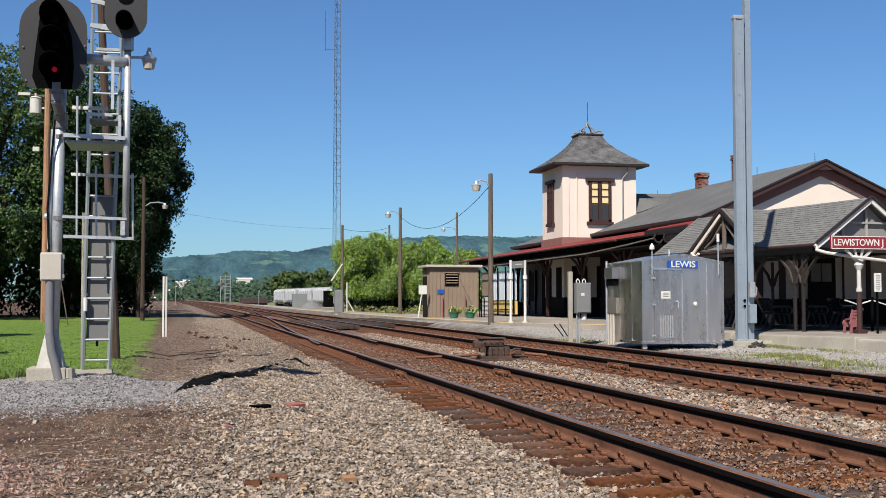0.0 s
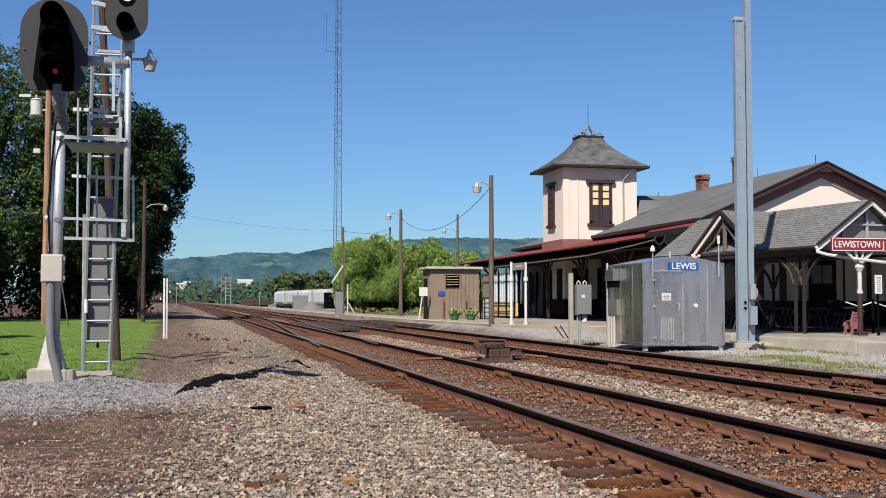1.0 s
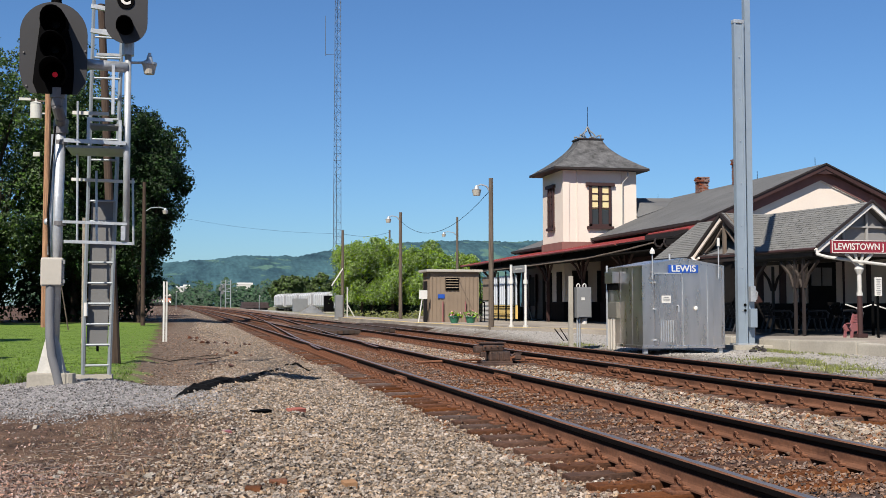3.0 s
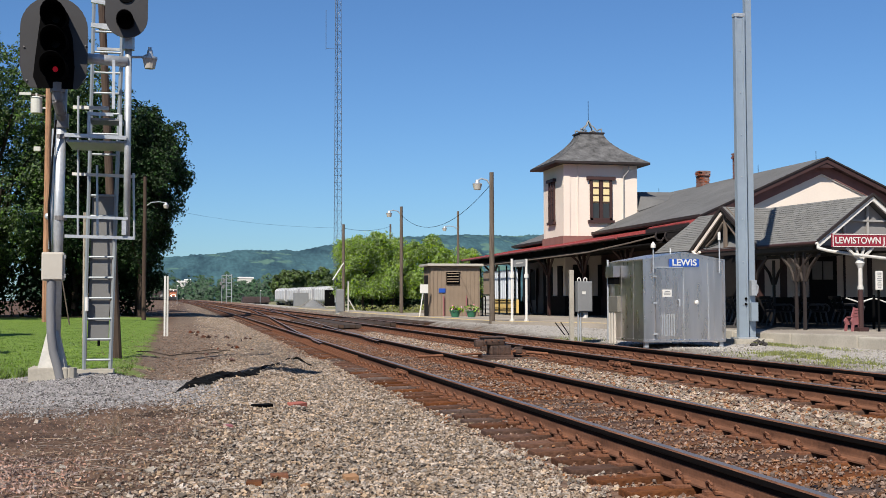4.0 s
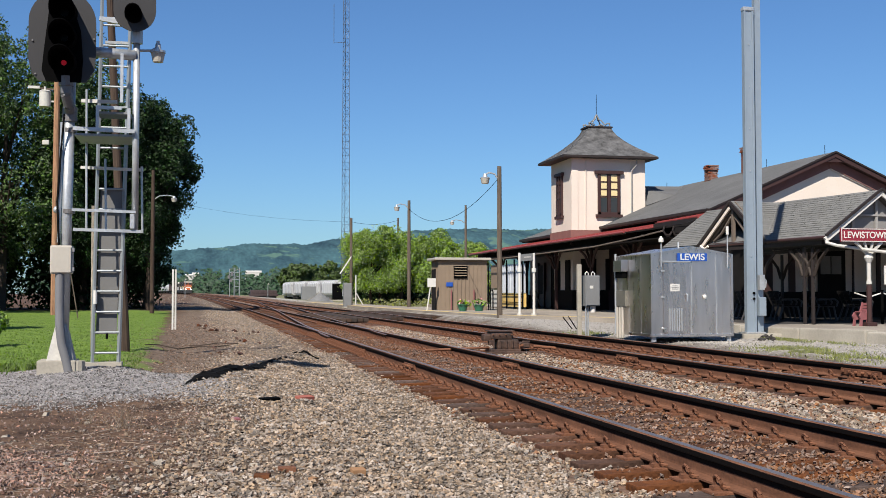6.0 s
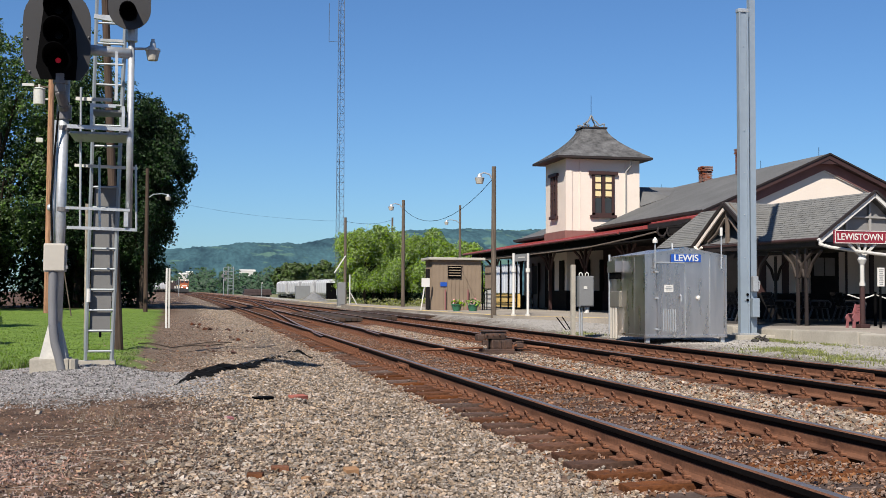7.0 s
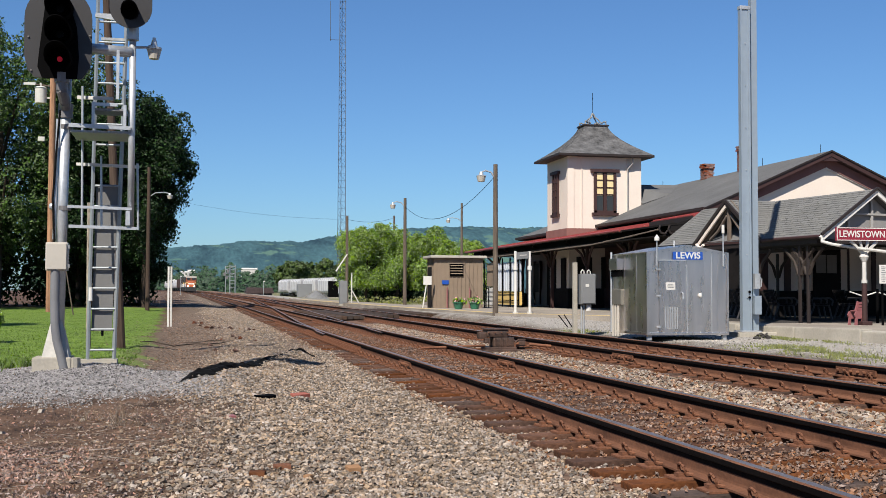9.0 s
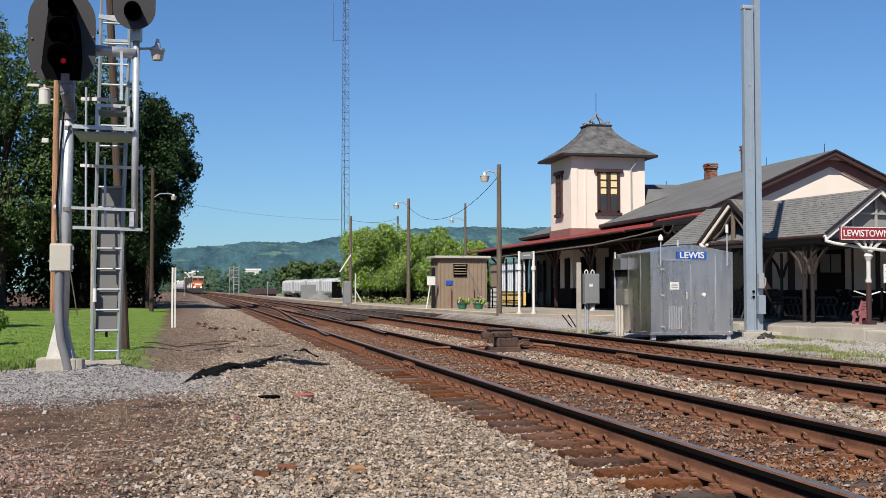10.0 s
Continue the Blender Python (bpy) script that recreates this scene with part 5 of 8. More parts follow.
# ---- beside the tracks ----
def build_signal_house():
    """The aluminium equipment house on short legs."""
    x0, x1, y0, y1, zb, ze, zr = 9.54, 11.41, 22.6, 24.6, 0.12, 1.93, 2.09
    h = thing("equipment_house", (x0, y0, 0.04), "brushed aluminium signal equipment house on short legs", "equipment house")
    w, d = x1 - x0, y1 - y0
    zb, ze, zr = zb - 0.02, ze - 0.04, zr - 0.04
    bm = bmesh.new()
    out = [(0, zb), (w, zb), (w, ze), (w / 2, zr), (0, ze)]
    lo = [bm.verts.new((a, 0, b)) for a, b in out]
    hi = [bm.verts.new((a, d, b)) for a, b in out]
    bm.faces.new(lo[::-1])
    bm.faces.new(hi)
    for i in range(5):
        j = (i + 1) % 5
        bm.faces.new((lo[i], lo[j], hi[j], hi[i]))
    bmesh.ops.recalc_face_normals(bm, faces=bm.faces)
    body = part("body", bm, M["alu"], h)
    for x in (0.06, w - 0.06):
        for y in (0.06, d - 0.06):
            part("leg", box((x, y, 0.05), (0.09, 0.09, 0.12)), M["galv"], h)
    part("base_rail", box((w / 2, -0.012, zb + 0.03), (w + 0.02, 0.05, 0.06), bevel=0.008), M["alu"], h)
    part("base_rail", box((-0.012, d / 2, zb + 0.03), (0.05, d, 0.06), bevel=0.008), M["alu"], h)
    part("roof_sheet", slab([(-0.025, -0.03, ze + 0.005), (-0.025, d + 0.07, ze + 0.005), (w / 2, d + 0.07, zr + 0.02), (w / 2, -0.03, zr + 0.01)], 0.025), M["alu"], h)
    part("roof_sheet", slab([(w + 0.025, -0.03, ze + 0.005), (w + 0.025, d + 0.07, ze + 0.005), (w / 2, d + 0.07, zr + 0.02), (w / 2, -0.03, zr + 0.01)], 0.025), M["alu"], h)
    dr = part("door", box((0.56, -0.018, 0.93), (0.60, 0.035, 1.52), bevel=0.008), M["alu_door"], h, "flush aluminium door with a louvre")
    for i in range(6):
        part("louvre", box((0.40 + i * 0.055, -0.042, 0.47), (0.022, 0.02, 0.48), bevel=0.004), M["galv"], dr)
    for z in (0.28, 0.95, 1.52):
        part("hinge", box((0.24, -0.045, z), (0.09, 0.03, 0.035), bevel=0.005), M["galv"], dr)
    part("notice", box((0.52, -0.042, 1.16), (0.21, 0.01, 0.16)), M["white"], dr, "white printed notice")
    for i, ww in enumerate((0.12, 0.16, 0.14)):
        part("text_line", box((0.52, -0.05, 1.20 - i * 0.035), (ww, 0.004, 0.011)), M["greypaint"], dr)
    part("handle", tube([(0.79, -0.04, 1.02), (0.79, -0.09, 1.0), (0.79, -0.09, 0.88)], 0.016), M["galv"], dr)
    part("drip_rail", box((0.56, -0.03, 1.72), (0.66, 0.05, 0.02)), M["galv"], h)
    part("knob", ball((1.22, -0.03, 0.96), 0.045, s=(1, 0.7, 1.2)), M["white"], h)
    for x in (1.35, 1.65):
        part("panel_seam", box((x, -0.003, 1.0), (0.02, 0.006, 1.7)), M["alu"], h)
    for x in (0.0, w):
        part("corner_trim", box((x, -0.004, (zb + ze) / 2), (0.05, 0.05, ze - zb), bevel=0.006), M["alu"], h)
    rivet = mesh_of(ball((0, 0, 0), 0.016, s=(1, 0.6, 1), sub=1), M["galv"], "rivet")
    for i in range(13):
        t = (i + 0.5) / 13
        for z in (zb + 0.05, ze - 0.05 + (zr - ze) * (1 - abs(2 * t - 1))):
            rv = new("rivet", rivet)
            rv.parent, rv.location = body, (w * t, -0.012 if z > 1 else -0.04, z)
    for x, ww in ((0.02, 0.012), (0.92, 0.012), (1.50, 0.010)):
        part("sheet_edge", box((x, -0.004, (zb + ze) / 2), (ww, 0.008, ze - zb - 0.1)), M["galv"], body)
    # side fittings: weather hood, junction box and conduits
    vh = part("vent_hood", box((-0.09, d - 0.42, 1.66), (0.17, 0.5, 0.26), bevel=0.012), M["alu"], h, "boxy sheet metal vent hood")
    part("vent_opening", box((-0.08, d - 0.42, 1.46), (0.12, 0.42, 0.16), bevel=0.01), M["black"], vh)
    part("junction_box", box((-0.05, d - 0.42, 0.92), (0.09, 0.55, 0.36), bevel=0.015), M["brassgrey"], h, "brownish metal junction box")
    for i in range(3):
        part("conduit", rod((-0.08, d - 0.5 + i * 0.16, 0.02), (-0.08, d - 0.5 + i * 0.16, 0.72), 0.03), M["palebox"], h)
    part("conduit", rod((-0.06, d - 0.03, 0.1), (-0.06, d - 0.03, 1.95), 0.025), M["galv"], h)
    for i in range(3):
        part("panel_seam", box((-0.003, 0.6 + i * 0.7, 1.0), (0.006, 0.02, 1.7)), M["alu"], h)
    # antenna stubs
    an = part("antenna", rod((0.2, -0.06, 1.6), (0.2, -0.06, 2.18), 0.014), M["galv"], h)
    bm = rod((0.2, -0.06, 2.14), (0.2, -0.06, 2.2), 0.055)
    rod((0.2, -0.06, 2.2), (0.2, -0.06, 2.27), 0.055, bm, 0.01)
    part("antenna_cap", bm, M["white"], an)
    an = part("antenna", rod((w - 0.12, -0.06, 1.6), (w - 0.12, -0.06, 2.35), 0.014), M["galv"], h)
    part("antenna_cap", rod((w - 0.12, -0.06, 2.32), (w - 0.12, -0.06, 2.5), 0.032), M["white"], an)
    part("vent_pipe", rod((0.85, 0.5, zr - 0.1), (0.85, 0.5, zr + 0.12), 0.02), M["galv"], h)
    sg = part("name_plate", box((0.93, -0.03, 1.82), (0.69, 0.02, 0.17), bevel=0.004), M["bluesign"], h, "blue plate with white letters LEWIS")
    letters("lettering", "LEWIS", 0.192, sg, pose(0.93, -0.042, 1.82, 90, 0, 0), M["white"], wide=1.1, bold=0.004)


M["alu_door"] = mat("aluminium_door", (0.86, 0.80, 0.77), 0.28, metal=1.0, vary=0.14, scale=0.9, fine=3, bump=0.12, stretch=(2.5, 2.5, 0.3))
M["brassgrey"] = mat("brown_grey_metal", (0.24, 0.225, 0.19), 0.5, metal=0.4, vary=0.15, bump=0.05)


def build_tall_post():
    p = thing("radio_mast", (12.675, 24.1, 0.05), "tall pair of galvanised steel channels on a concrete pad", "mast")
    part("footing", box((0.1, 0, 0.02), (0.95, 0.7, 0.14), bevel=0.02), M["concrete"], p)
    part("base_plate", box((0, 0, 0.11), (0.5, 0.4, 0.03)), M["galv"], p)
    def section(x0, x1, y0, y1, t, z0, z1):
        """A steel channel of one bent sheet, its back to the tracks."""
        return plate([(x0, y1), (x0, y0), (x1, y0), (x1, y1), (x1 - t, y1), (x1 - t, y0 + t), (x0 + t, y0 + t), (x0 + t, y1)], (1, 0, 0), (0, 1, 0), (0, 0, z0), z1 - z0)
    part("front_channel", section(-0.147, 0.095, -0.035, 0.08, 0.012, 0.125, 7.72), M["mastblue"], p)
    for x, w in ((-0.128, 0.038), (0.072, 0.046)):
        part("channel_lip", box((x, -0.046, 3.92), (w, 0.022, 7.59)), M["mastblue"], p)
    part("channel_cap", box((-0.026, 0.015, 7.75), (0.27, 0.16, 0.09), bevel=0.02), M["galv"], p)
    part("rear_channel", section(0.182, 0.325, 0.05, 0.19, 0.012, 0.125, 10.6), M["mastblue"], p)
    part("switch_box", box((0.215, -0.06, 0.72), (0.17, 0.16, 0.44), bevel=0.012), M["mastblue"], p)
    part("fuse_box", box((0.215, -0.06, 1.28), (0.13, 0.12, 0.36), bevel=0.012), M["galv"], p)
    part("lever", tube([(0.28, -0.06, 1.38), (0.34, -0.06, 1.32), (0.32, -0.06, 1.15)], 0.02, seg=6), M["galv"], p)
    for z in (0.9, 1.03):
        part("plug", rod((0.03, -0.05, z), (0.03, -0.075, z), 0.03), M["black"], p)
    for i in range(7):
        part("splice_bolt", rod((-0.03, -0.05, 0.9 + i), (-0.03, -0.065, 0.9 + i), 0.012, seg=6), M["galv"], p)


M["mastblue"] = mat("pale_galvanised_channel", (0.38, 0.45, 0.52), 0.42, metal=0.4, vary=0.08, scale=1, fine=10, bump=0.02)


def build_pedestal():
    p = thing("pedestal_cabinet", (9.12, 26.1, 0.03), "grey switch cabinet on a weathered white post", "equipment cabinet")
    part("post", box((0, 0, 0.88), (0.105, 0.105, 1.76), bevel=0.02), M["concrete"], p)
    cb = part("cabinet", box((0.31, 0.0, 1.11), (0.37, 0.25, 0.75), bevel=0.012), M["greypaint"], p)
    part("cabinet_door", box((0.31, -0.135, 1.11), (0.33, 0.02, 0.70), bevel=0.006), M["greypaint"], cb)
    part("notice", box((0.27, -0.15, 1.2), (0.09, 0.006, 0.07)), M["white"], cb)
    for x in (0.2, 0.36):
        part("lifting_eye", tube([(x - 0.04, 0, 1.49), (x - 0.04, 0, 1.54), (x, 0, 1.58), (x + 0.04, 0, 1.54), (x + 0.04, 0, 1.49)], 0.013, seg=6), M["white"], cb)
    for x in (0.17, 0.23):
        part("conduit", rod((x, 0, 0), (x, 0, 0.74), 0.022), M["galv"], p)
    part("meter", rod((0.35, 0, 0.58), (0.35, 0, 0.74), 0.07), M["white"], p)


def build_switch_machine():
    s = thing("switch_machine", (5.95, 21.6, -0.10), "black cast switch machine on long ties between the tracks", "switch machine", rz=0)
    part("base", box((0, 0, 0.05), (0.62, 0.44, 0.05), bevel=0.01), M["blackiron"], s)
    part("gear_case", box((0.06, 0, 0.17), (0.44, 0.34, 0.2), bevel=0.05), M["blackiron"], s)
    mc = part("motor_case", box((-0.07, 0, 0.345), (0.46, 0.36, 0.15), bevel=0.055), M["blackiron"], s)
    part("cover", box((-0.07, 0, 0.43), (0.5, 0.4, 0.025), bevel=0.008), M["blackiron"], mc)
    for x in (-0.26, -0.13, 0.0, 0.12):
        part("cover_bolt", rod((x, -0.19, 0.36), (x, -0.21, 0.36), 0.014, seg=6), M["rust"], mc)
        part("rib", box((x + 0.02, -0.18, 0.17), (0.025, 0.03, 0.17), bevel=0.005), M["blackiron"], s)
    part("lock_box", box((0.40, 0.02, 0.14), (0.24, 0.3, 0.11), bevel=0.03), M["blackiron"], s)
    part("lock_rod", rod((0.6, -0.08, 0.12), (1.05, -0.12, 0.08), 0.03), M["rust"], s)
    part("crank_cover", box((-0.36, -0.04, 0.3), (0.16, 0.22, 0.14), bevel=0.04), M["blackiron"], s)
    part("lug", box((-0.28, -0.1, 0.2), (0.1, 0.12, 0.1), bevel=0.02), M["blackiron"], s)
    part("lug", box((0.32, -0.05, 0.12), (0.12, 0.2, 0.1), bevel=0.02), M["rust"], s)
    part("hand_lever", tube([(0.28, -0.2, 0.16), (0.34, -0.24, 0.22), (0.48, -0.24, 0.22)], 0.018, seg=6), M["blackiron"], s)
    part("throw_rod", rod((-0.3, -0.05, 0.1), (-1.6, -0.05, 0.06), 0.025), M["rust"], s)
    part("cable", tube([(0.3, 0.1, 0.1), (0.5, 0.3, 0.03), (0.8, 0.35, 0.02)], 0.02), M["rubber_and_shade"], s)
    for y in (-0.3, 0.3):
        part("long_tie", box((-0.1, y, -0.03), (1.7, 0.22, 0.12), bevel=0.01), M["tie"], s)


M["blackiron"] = mat("greasy_black_iron", (0.030, 0.024, 0.021), 0.6, vary=0.5, tint=(0.095, 0.052, 0.036), scale=5, fine=40, bump=0.2)


def utility_pole(name, at, h, r, label, material, lamp=None, top=None):
    p = thing(name, at, label, "utility pole" if not lamp else "lamp pole")
    part("shaft", rod((0, 0, -0.1), (0, 0, h), r, r2=r * 0.75, seg=12), material, p)
    if lamp:
        dx, dz = lamp
        arm = part("lamp_arm", tube([(0, 0, h - dz - 0.15), (dx * 0.3, 0, h - dz + 0.12), (dx * 0.7, 0, h - dz + 0.18), (dx, 0, h - dz + 0.1)], 0.03, seg=6), M["galv"], p)
        bm = rod((dx, 0, h - dz + 0.0), (dx, 0, h - dz + 0.13), 0.10, r2=0.06, seg=16)
        rod((dx, 0, h - dz - 0.03), (dx, 0, h - dz + 0.0), 0.19, bm, 0.15, seg=16)
        part("lamp_head", bm, M["galv"], arm, "galvanised yard lamp cap")
        part("lamp_glass", rod((dx, 0, h - dz - 0.24), (dx, 0, h - dz - 0.03), 0.13, r2=0.18, seg=16), M["palebox"], arm, "ribbed pale lamp glass")
    return p


def wire(name, a, b, sag, r, label):
    a, b = Vector(a), Vector(b)
    pts = [a.lerp(b, t / 12) - Vector((0, 0, sag * 4 * (t / 12) * (1 - t / 12))) for t in range(13)]
    lone(name, tube(pts, r, seg=5), M["black"], label, "cable")


def build_yard():
    build_signal_house()
    build_tall_post()
    build_pedestal()
    build_switch_machine()
    utility_pole("lamp_pole", (10.94, 40.2, FLOOR), 5.55, 0.11, "brown wooden pole with a yard lamp", M["pole"], (-0.55, 0.42))
    utility_pole("lamp_pole", (12.43, 66.5, FLOOR), 6.45, 0.12, "brown wooden pole with a yard lamp", M["pole"], (-0.75, 0.4))
    p3 = utility_pole("utility_pole", (10.83, 80.8, FLOOR), 6.3, 0.12, "grey wooden pole beside a cabinet", M["pole"])
    utility_pole("utility_pole", (19.1, 108.0, 0.1), 8.4, 0.12, "far grey wooden pole behind the trees", M["pole"])
    utility_pole("lamp_pole", (21.6, 90.0, 0.1), 8.3, 0.12, "far wooden pole with a yard lamp", M["pole"], (-1.15, 1.4))
    wire("overhead_wire", (10.94, 40.2, 5.4), (12.43, 66.5, 6.2), 1.15, 0.011, "slack overhead wire between lamp poles")
    wire("overhead_wire", (10.83, 80.8, 6.3), (-2.0, 88.0, 8.1), 0.35, 0.006, "thin overhead wire across the tracks")
    wire("overhead_wire", (10.83, 80.8, 6.3), (19.1, 108.0, 8.3), 0.3, 0.012, "thin overhead wire between poles")
    build_shed()
    build_small(p3)


def build_shed():
    s = thing("platform_shed", (11.33, 52.9, FLOOR), "tan metal-sided platform shed with an overhanging flat roof", "shed")
    w, d, h = 2.44, 1.6, 2.42
    part("wall", box((w / 2, d / 2, h / 2), (w, d, h)), M["tan"], s)
    for i in range(12):
        part("rib", box((0.1 + i * (w - 0.2) / 11, -0.012, h / 2), (0.05, 0.024, h), bevel=0.005), M["tan"], s)
    for i in range(5):
        part("rib", box((-0.012, 0.15 + i * 0.29, h / 2), (0.024, 0.05, h)), M["tan"], s)
    part("roof", box((w / 2 - 0.02, d / 2, h + 0.07), (w + 0.36, d + 0.4, 0.12), bevel=0.03), M["palebox"], s, "pale overhanging flat roof")
    v = part("vent", box((1.1, -0.03, 1.85), (0.66, 0.05, 0.62)), M["black"], s, "louvred vent")
    part("vent_frame", box((1.1, -0.05, 2.17), (0.74, 0.05, 0.05)), M["tan"], v)
    for i in range(4):
        part("slat", slab([(0.80, -0.075, 1.66 + i * 0.13), (1.40, -0.075, 1.66 + i * 0.13), (1.40, -0.05, 1.70 + i * 0.13), (0.80, -0.05, 1.70 + i * 0.13)], 0.012), M["tan"], v)
    part("sign", box((0.55, -0.04, 1.25), (0.33, 0.02, 0.2)), M["bluesign"], s, "small blue sign")
    part("door", box((-0.02, 0.9, 1.0), (0.04, 0.9, 2.0)), M["dark"], s)
    for x, nm in ((0.62, "marker_post"), (1.75, "marker_post")):
        part(nm, rod((x, -0.12, 0), (x, -0.12, 1.0), 0.03), M["redend"], s, "red and white marker post")
    part("downspout", tube([(w + 0.03, -0.03, h - 0.1), (w + 0.06, -0.03, h - 0.5), (w + 0.06, -0.03, 0)], 0.03), M["black"], s)
    part("handrail", tube([(w + 0.15, 0, 0), (w + 0.15, 0, 0.95), (w + 0.45, 0.6, 0.95), (w + 0.45, 0.6, 0)], 0.03), M["black"], s)


def planter(at, seed):
    p = thing("planter", at, "round green pot with mixed pink and white flowers", "planter", "planters by the shed")
    bm = rod((0, 0, 0), (0, 0, 0.27), 0.17, r2=0.25, seg=16)
    rod((0, 0, 0.27), (0, 0, 0.31), 0.28, bm, seg=16)
    part("pot", bm, M["greenpot"], p)
    rnd = np.random.default_rng(seed)
    for nm, mt, n, sc in (("leaves", M["leaf_bright"], 160, 0.09), ("petals", M["flower"], 90, 0.06)):
        c = rnd.normal(0, 0.10, (n, 3)) * [1.1, 1, 0.7] + [0, 0, 0.36]
        ob = new(nm, leaf_mesh(nm, c, rnd, sc, mt))
        ob.parent = p
        tagged(ob, kind="stuff")


def build_small(p3):
    planter((11.95, 50.4, FLOOR), 1)
    planter((12.6, 49.9, FLOOR), 2)
    # old station sign on two white posts
    s = thing("platform_sign", (11.5, 39.6, 0.02), "grey platform sign between two white posts", "sign")
    for x, y in ((0.04, 0), (0.62, 0.1)):
        part("post", rod((x, y, 0), (x, y, 2.55), 0.05), M["white"], s)
        part("footing", rod((x, y, 0), (x, y, 0.32), 0.12, r2=0.10), M["offwhite"], s)
        part("collar", rod((x, y, 1.85), (x, y, 2.0), 0.085), M["white"], s)
    bd = part("board", slab([(0.09, 0.02, 2.50), (0.57, 0.1, 2.54), (0.57, 0.1, 2.28), (0.09, 0.02, 2.24)], 0.04), M["greypaint"], s)
    part("board_text", slab([(0.20, -0.005, 2.41), (0.48, 0.04, 2.43), (0.48, 0.04, 2.39), (0.20, -0.005, 2.37)], 0.006), M["offwhite"], bd)
    w = thing("stop_block", (11.45, 38.9, 0.02), "small dark block at a post's foot", "block")
    part("block", box((0, 0, 0.08), (0.3, 0.2, 0.16), bevel=0.02), M["blackiron"], w)
    # leaning rods beside the cabinet
    for a, b, m in (((10.65, 31.0, 0.0), (10.33, 31.0, 0.40), "black"), ((10.78, 31.0, 0.0), (10.5, 31.0, 0.41), "black"), ((19.15, 61.5, 0.26), (18.8, 61.5, 1.5), "white")):
        lone("marker_rod", rod(a, b, 0.016 if m == "black" else 0.035), M[m], "leaning marker rod in the gravel" if m == "black" else "leaning white marker rod", "marker")
    # the shelter with white curtain panels beyond the shed
    k = thing("platform_screen", (16.35, 55.1, FLOOR), "white-panelled wind screen with a yellow base", "screen")
    part("base", box((0, 2.35, 0.46), (0.12, 4.7, 0.7)), M["yellow"], k, "yellow base boards")
    for i in range(4):
        part("panel", box((0, 0.6 + i * 1.17, 1.6), (0.06, 1.14, 1.5)), M["bluewhite"], k, "white ribbed panel")
        for j in range(3):
            part("rib", box((-0.045, 0.25 + i * 1.17 + j * 0.36, 1.6), (0.03, 0.05, 1.5)), M["bluewhite"], k)
    for i in range(4):
        part("post", box((-0.12, 0.1 + i * 1.5, 1.3), (0.06, 0.06, 2.6)), M["black"], k)
    for z in (0.35, 0.75):
        part("rail", box((-0.12, 2.35, z), (0.04, 4.7, 0.04)), M["black"], k)
    part("end_panel", box((-0.02, 5.7, 1.75), (0.06, 1.9, 1.3)), M["tan"], k, "tan end panel")
    part("end_base", box((-0.02, 5.7, 0.55), (0.06, 1.9, 0.95)), M["offwhite"], k, "pale slatted end base")
    for z in (0.3, 0.55, 0.8):
        part("end_rail", box((-0.07, 5.7, z), (0.03, 1.9, 0.03)), M["greypaint"], k)
    bn = thing("waste_bin", (17.8, 59.6, FLOOR), "teal waste bin on the platform", "bin")
    part("drum", rod((0, 0, 0), (0, 0, 0.65), 0.25), M["teal"], bn)
    part("lid", rod((0, 0, 0.65), (0, 0, 0.75), 0.27, r2=0.15), M["teal"], bn)
    # small white board on a leaning stake, and cabinets down the line
    q = thing("small_board", (10.85, 52.6, 0.2), "small white board on a leaning stake", "sign")
    part("stake", rod((-0.15, 0, 0), (0.05, 0, 1.3), 0.03), M["white"], q)
    part("board", box((0.08, -0.04, 1.4), (0.4, 0.03, 0.42)), M["white"], q)
    for nm, x, y, w, d, h, z, mt, lb in (("relay_cabinet", 10.0, 76.5, 0.52, 0.5, 1.65, 0.2, "greypaint", "tall grey relay cabinet beside a pole"),
                                         ("relay_cabinet", 14.35, 118.0, 1.0, 0.6, 1.75, 0.45, "black", "dark relay cabinet by the gravel pile"),
                                         ("relay_cabinet", 14.4, 150.0, 1.9, 1.5, 1.95, 0.15, "greypaint", "grey equipment house down the line")):
        c = thing(nm, (x, y, z - 0.1), lb, "equipment cabinet")
        part("body", box((0, 0, h / 2 + 0.05), (w, d, h), bevel=0.03), M[mt], c)
        part("cabinet_door", box((0, -d / 2 - 0.012, h / 2 + 0.08), (w * 0.8, 0.02, h * 0.85), bevel=0.005), M[mt], c)
        part("base", box((0, 0, 0.04), (w + 0.1, d + 0.1, 0.1)), M["concrete"], c)
    st = thing("leaning_post", (10.95, 79.5, 0.2), "white post and slanting brace beside a pole", "post")
    part("post", rod((0.05, 0, 0), (0.05, 0, 2.2), 0.05), M["offwhite"], st)
    part("brace", rod((0.1, 0, 0.9), (0.6, 0, 0), 0.04), M["offwhite"], st)
    part("slanting_board", bar((-0.82, -0.16, 2.25), (0.0, -0.1, 3.5), 0.04, 0.08), M["white"], p3, "white slanting board")
    rnd = np.random.default_rng(6)
    n = 2500
    a, r = rnd.random(n) * 6.283, np.sqrt(rnd.random(n)) * 1.7
    pile = np.stack([13.85 + r * np.cos(a) * 1.1, 130 + r * np.sin(a), 0.1 + 1.25 * np.clip(1 - r / 1.75, 0, 1)], 1)
    stones("gravel_pile", pile, rnd.uniform(0.025, 0.06, n), M["gravel_pale"], "conical pile of grey gravel", "gravel", rnd)
    bm = bmesh.new()
    bmesh.ops.create_cone(bm, cap_ends=True, segments=24, radius1=1.8, radius2=0.1, depth=1.2, matrix=Matrix.Translation((13.85, 130, 0.55)))
